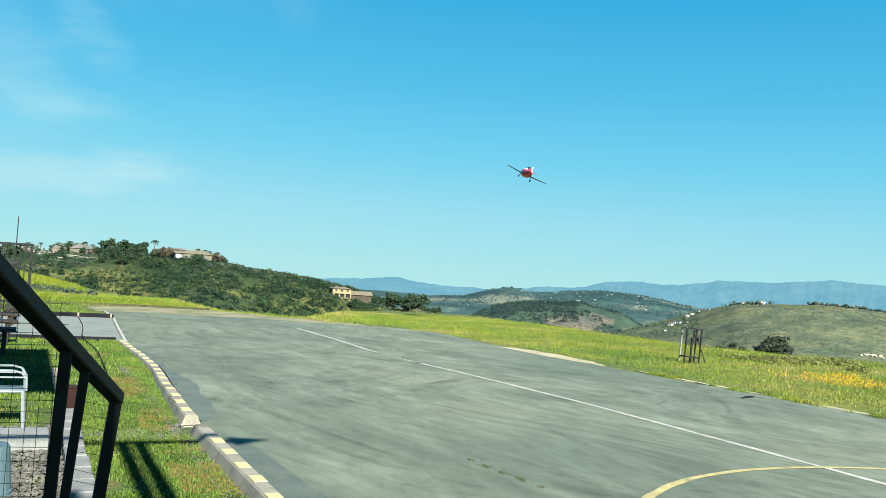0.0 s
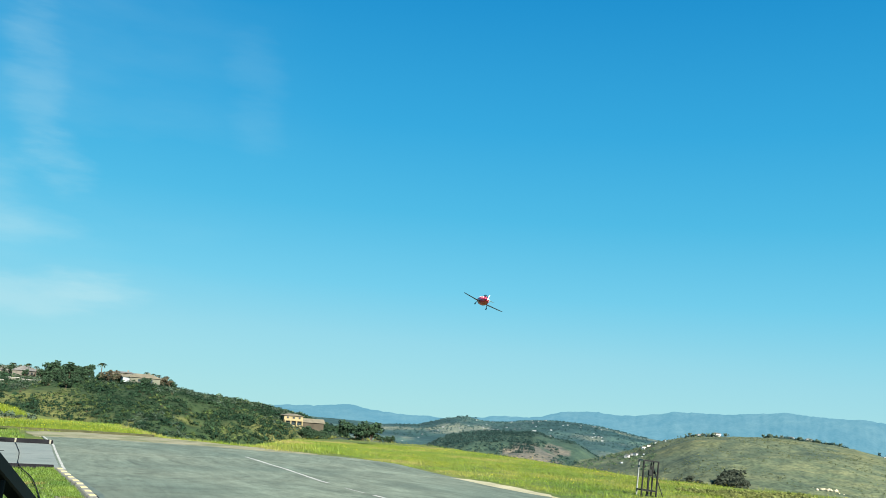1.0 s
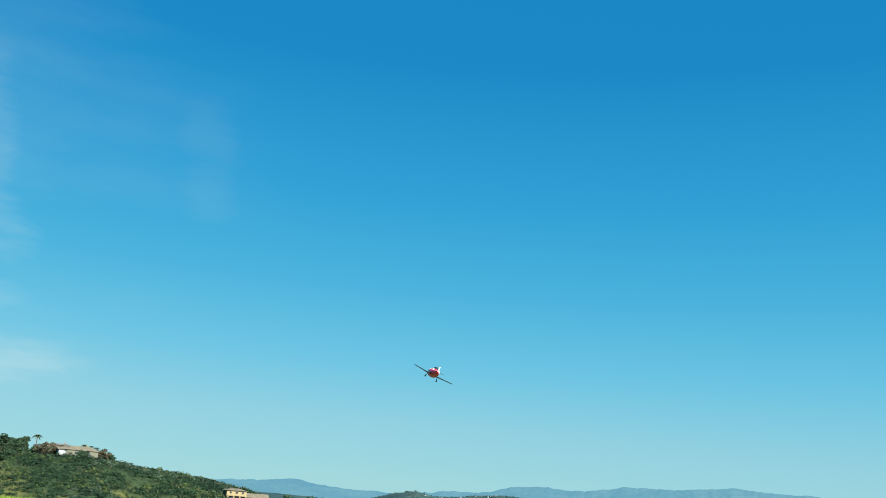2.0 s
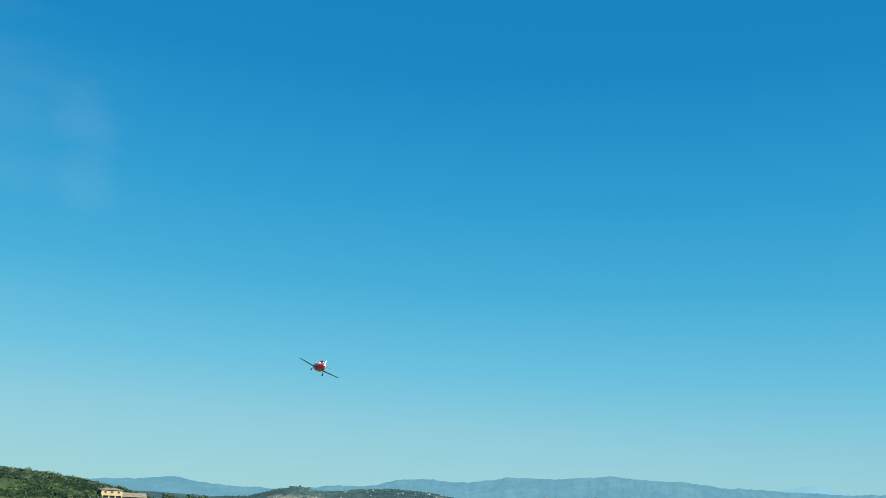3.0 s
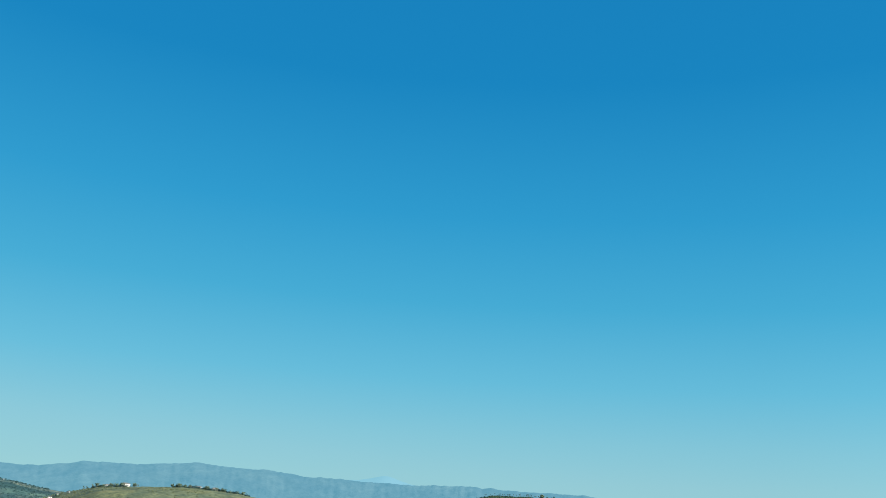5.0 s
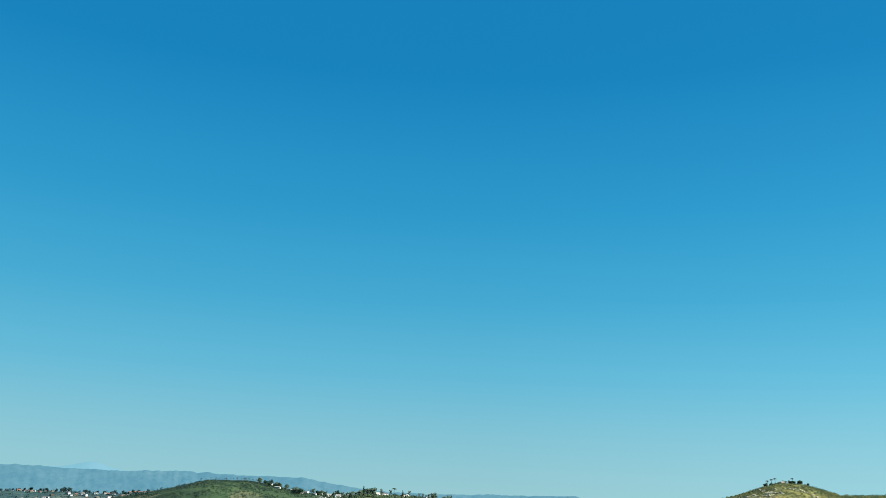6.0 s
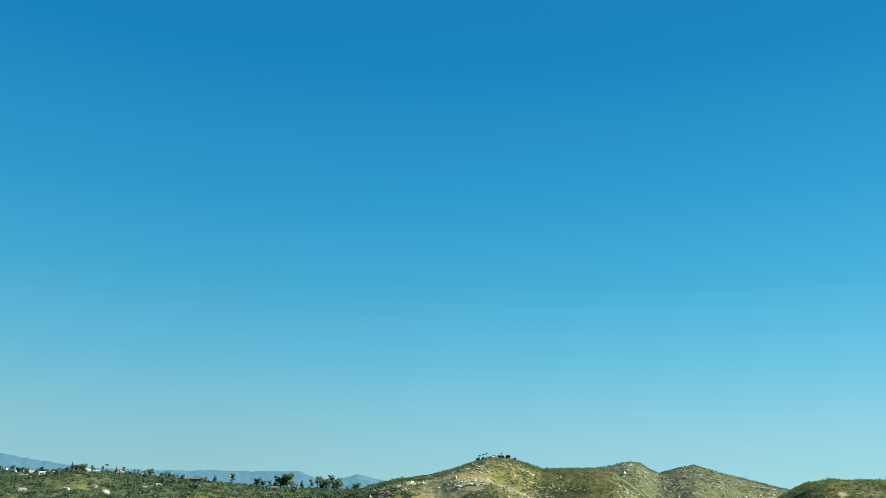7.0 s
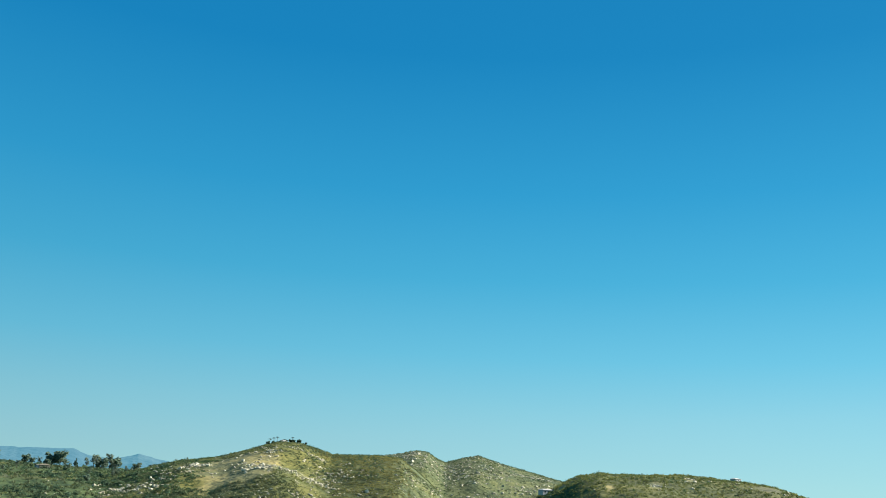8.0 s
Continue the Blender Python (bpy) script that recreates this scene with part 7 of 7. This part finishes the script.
for ridge, az0, az1, count, b0, b1, sc in (("far_hill", 5, 15, 50, -620, 0, 0.3), ("far_hill", 0, 6, 16, -900, -300, 0.3), ("dry_hill", 18.4, 20.2, 3, 0, 14, 0.55), ("dry_hill", 23.5, 25.5, 3, 0, 14, 0.5), ("dry_hill", 13, 16, 6, -330, -60, 0.2),
                                           ("town_hill", 28, 40, 72, -200, 0, 0.42), ("palm_hill", 46, 51, 16, -60, 0, 0.42), ("dark_hill", 5.5, 10.6, 18, 6, 30, 0.3), ("far_hill", 6, 11, 40, -1100, -600, 0.3), ("dry_hill", 14.2, 17.2, 8, -120, 20, 0.3),
                                           ("tree_hill", 49.5, 60, 20, -34, 4, 0.44), ("tree_hill", 47, 58, 8, -160, -60, 0.36)):
    for i in range(count):
        az = rg.uniform(az0, az1)
        set_house(rg.choice({"town_hill": (H_WHITE, H_FAR, H_TAN, H_REDROOF), "far_hill": (H_FAR,), "dark_hill": (H_FAR,), "dry_hill": (H_WHITE, H_FAR), "palm_hill": (H_WHITE, H_PALEROOF), "tree_hill": (H_PALEROOF, H_PALEROOF, H_WHITE)}.get(ridge, (H_WHITE, H_FAR, H_TAN))), az, crest_r(ridge, az) + rg.uniform(b0, b1), rg.uniform(-50, 50), sc * rg.uniform(0.7, 1.2), group="houses about the valley")
for i in range(9):
    az = 38.1 + 0.22 * i
    set_house(H_REDROOF, az, crest_r("town_hill", az) - 8 + 5 * (i % 3), 40 - 25 * (i % 4), 0.5 + 0.06 * (i % 3), group="red-roofed houses about the town")
set_house(H_PALEROOF, 77.6, crest_r("house_hill", 77.6) - 7, 50, 0.38, group="houses on the hilltops")
set_house(H_PALEROOF, 94.3, 590, 40, 0.55, group="houses on the hilltops")
set_house(H_PALEROOF, 105.7, crest_r("brush_hill", 105.7) - 4, 62, 0.42, group="houses on the hilltops")
set_house(H_RANCH, 63.9, 772, 20, 0.55, group="houses about the valley")
set_house(H_RANCH, 59.2, crest_r("tree_hill", 58.3) - 40, 0, 0.8, group="houses about the valley")
for t in (H_RANCH, H_FLAT, H_GREY, H_VILLA, H_WHITE, H_TAN, H_REDROOF, H_FAR, H_PALEROOF):
    for o in (*t.children_recursive, t):
        bpy.data.objects.remove(o)


def dome_building():
    """A low round white dome on a plain drum, among the trees."""
    x, y = polar(54.05, 690)
    ob = empty("dome_building", pose(x, y, ground_z(x, y) + 1.7), "white dome-roofed building among trees", "building")
    bm = bmesh.new()
    bmesh.ops.create_uvsphere(bm, u_segments=20, v_segments=10, radius=1.0, matrix=Matrix.Diagonal((3.5, 3.5, 2.5, 1)))
    bmesh.ops.delete(bm, geom=[v for v in bm.verts if v.co.z < -0.05], context="VERTS")
    part("dome", bm, M_PALEROOF, ob, "pale rounded dome")
    bm = bmesh.new()
    rod(bm, (0, 0, -3.0), (0, 0, 0.0), 3.3, seg=20)
    part("drum", bm, M_STUCCO, ob)


dome_building()

# ---- model aircraft in flight ----
M_RED = surface("glossy_red_film", (0.50, 0.012, 0.05), (0.62, 0.03, 0.08), 3, rough=0.3)
M_WHITEFILM = surface("glossy_white_film", (0.72, 0.72, 0.70), (0.8, 0.8, 0.78), 3, rough=0.3)
M_DARKFILM = surface("dark_underside_film", (0.010, 0.010, 0.014), (0.022, 0.018, 0.024), 3, rough=0.4)


def wing_mesh(bm, root, tip, span, thick, sweep, x0=0.0, z0=0.0, dihedral=0.03):
    """A tapered wing half with a rounded section."""
    rings = []
    for t in (0.0, 0.5, 0.96, 1.0):
        c = root + (tip - root) * t
        th = thick * (1 - 0.5 * t) * (0.4 if t == 1.0 else 1.0)
        y = -sweep * t
        rings.append([bm.verts.new((x0 + span * t, y + dy * c, z0 + dihedral * span * t + dz * th)) for dy, dz in
                      ((0.30, 0.0), (0.18, 0.5), (-0.1, 0.55), (-0.7, 0.0), (-0.1, -0.35), (0.18, -0.35))])
    for a, b in zip(rings, rings[1:]):
        for j in range(6):
            bm.faces.new((a[j], a[(j + 1) % 6], b[(j + 1) % 6], b[j]))
    bm.faces.new(rings[0])
    bm.faces.new(rings[-1][::-1])
    bmesh.ops.recalc_face_normals(bm, faces=bm.faces[:])


def aircraft():
    way = Vector((math.sin(radians(5.17)) * math.cos(radians(7.6)), math.cos(radians(5.17)) * math.cos(radians(7.6)), math.sin(radians(7.6))))
    at = EYE + way * 36.0
    # flies away from the viewer, nose slightly up, banked to its right
    m = Matrix.Translation(at) @ pose(0, 0, 0, 0, 0, 4) @ pose(0, 0, 0, 6, 0, 0) @ pose(0, 0, 0, 0, 21.5, 0)
    ob = empty("model_aeroplane", m, "red and white low-wing model aeroplane in banked flight", "model aeroplane")
    bm = bmesh.new()
    rings = []
    for y, w, h, z in ((0.72, 0.05, 0.05, 0.0), (0.66, 0.12, 0.12, 0.0), (0.45, 0.15, 0.17, 0.0), (0.1, 0.15, 0.2, 0.02), (-0.3, 0.12, 0.16, 0.02), (-0.7, 0.05, 0.08, 0.04), (-0.86, 0.012, 0.05, 0.05)):
        rings.append([bm.verts.new((1.45 * w * math.cos(a), y, z + 0.95 * h * math.sin(a))) for a in [2 * math.pi * i / 12 for i in range(12)]])
    for a, b in zip(rings, rings[1:]):
        for j in range(12):
            bm.faces.new((a[j], a[(j + 1) % 12], b[(j + 1) % 12], b[j]))
    bm.faces.new(rings[0])
    bm.faces.new(rings[-1][::-1])
    bmesh.ops.recalc_face_normals(bm, faces=bm.faces[:])
    part("fuselage", bm, M_RED, ob, "glossy red fuselage", smooth=True)
    bm = bmesh.new()
    bmesh.ops.create_icosphere(bm, subdivisions=2, radius=1.0, matrix=Matrix.Translation((0, 0.05, 0.19)) @ Matrix.Diagonal((0.1, 0.26, 0.1, 1)))
    part("canopy", bm, M_PANE, ob, "dark clear canopy", smooth=True)
    for sx in (1, -1):
        bm = bmesh.new()
        wing_mesh(bm, 0.36, 0.2, 0.88 * sx, 0.055, 0.03, 0.0, -0.09, 0.05 * sx)
        part("wing", bm, M_DARKFILM, ob, "dark-bottomed tapered wing")
        bm = bmesh.new()
        wing_mesh(bm, 0.22, 0.13, 0.30 * sx, 0.025, 0.04, 0.0, 0.06, 0.0)
        bmesh.ops.translate(bm, vec=(0, -0.72, 0), verts=bm.verts[:])
        part("tailplane", bm, M_WHITEFILM, ob, "white tailplane")
        bm = bmesh.new()
        rod(bm, (0.22 * sx, 0.12, -0.1), (0.25 * sx, 0.14, -0.22), 0.012)
        leg = part("landing_leg", bm, M_BLACK, ob)
        bm = bmesh.new()
        rod(bm, (0.235 * sx, 0.14, -0.225), (0.275 * sx, 0.14, -0.225), 0.042, seg=14)
        part("wheel", bm, M_BLACK, leg, "black rubber wheel")
    bm = bmesh.new()
    outline = [(-0.62, 0.08), (-0.74, 0.25), (-0.86, 0.26), (-0.88, 0.04)]
    a_ = [bm.verts.new((0.012, y, z)) for y, z in outline]
    b_ = [bm.verts.new((-0.012, y, z)) for y, z in outline]
    bm.faces.new(a_)
    bm.faces.new(b_[::-1])
    for i in range(4):
        bm.faces.new((a_[i], b_[i], b_[(i + 1) % 4], a_[(i + 1) % 4]))
    bmesh.ops.recalc_face_normals(bm, faces=bm.faces[:])
    part("fin", bm, M_WHITEFILM, ob, "white tail fin")
    bm = bmesh.new()
    box(bm, 0, 0.74, 0, 0.42, 0.012, 0.035, bevel=0.004)
    part("propeller", bm, M_BLACK, ob)
    bm = bmesh.new()
    rod(bm, (0, 0.72, 0), (0, 0.80, 0), 0.045, 0.006, seg=12)
    part("spinner", bm, M_WHITEFILM, ob, "white spinner")
    bm = bmesh.new()
    box(bm, 0, 0.25, 0.09, 0.36, 0.10, 0.16, bevel=0.04)
    part("trim_band", bm, M_WHITEFILM, ob, "white trim band")
    bm = bmesh.new()
    box(bm, 0, -0.28, 0.05, 0.33, 0.10, 0.2, bevel=0.04)
    part("trim_band", bm, M_WHITEFILM, ob, "white trim band")


aircraft()
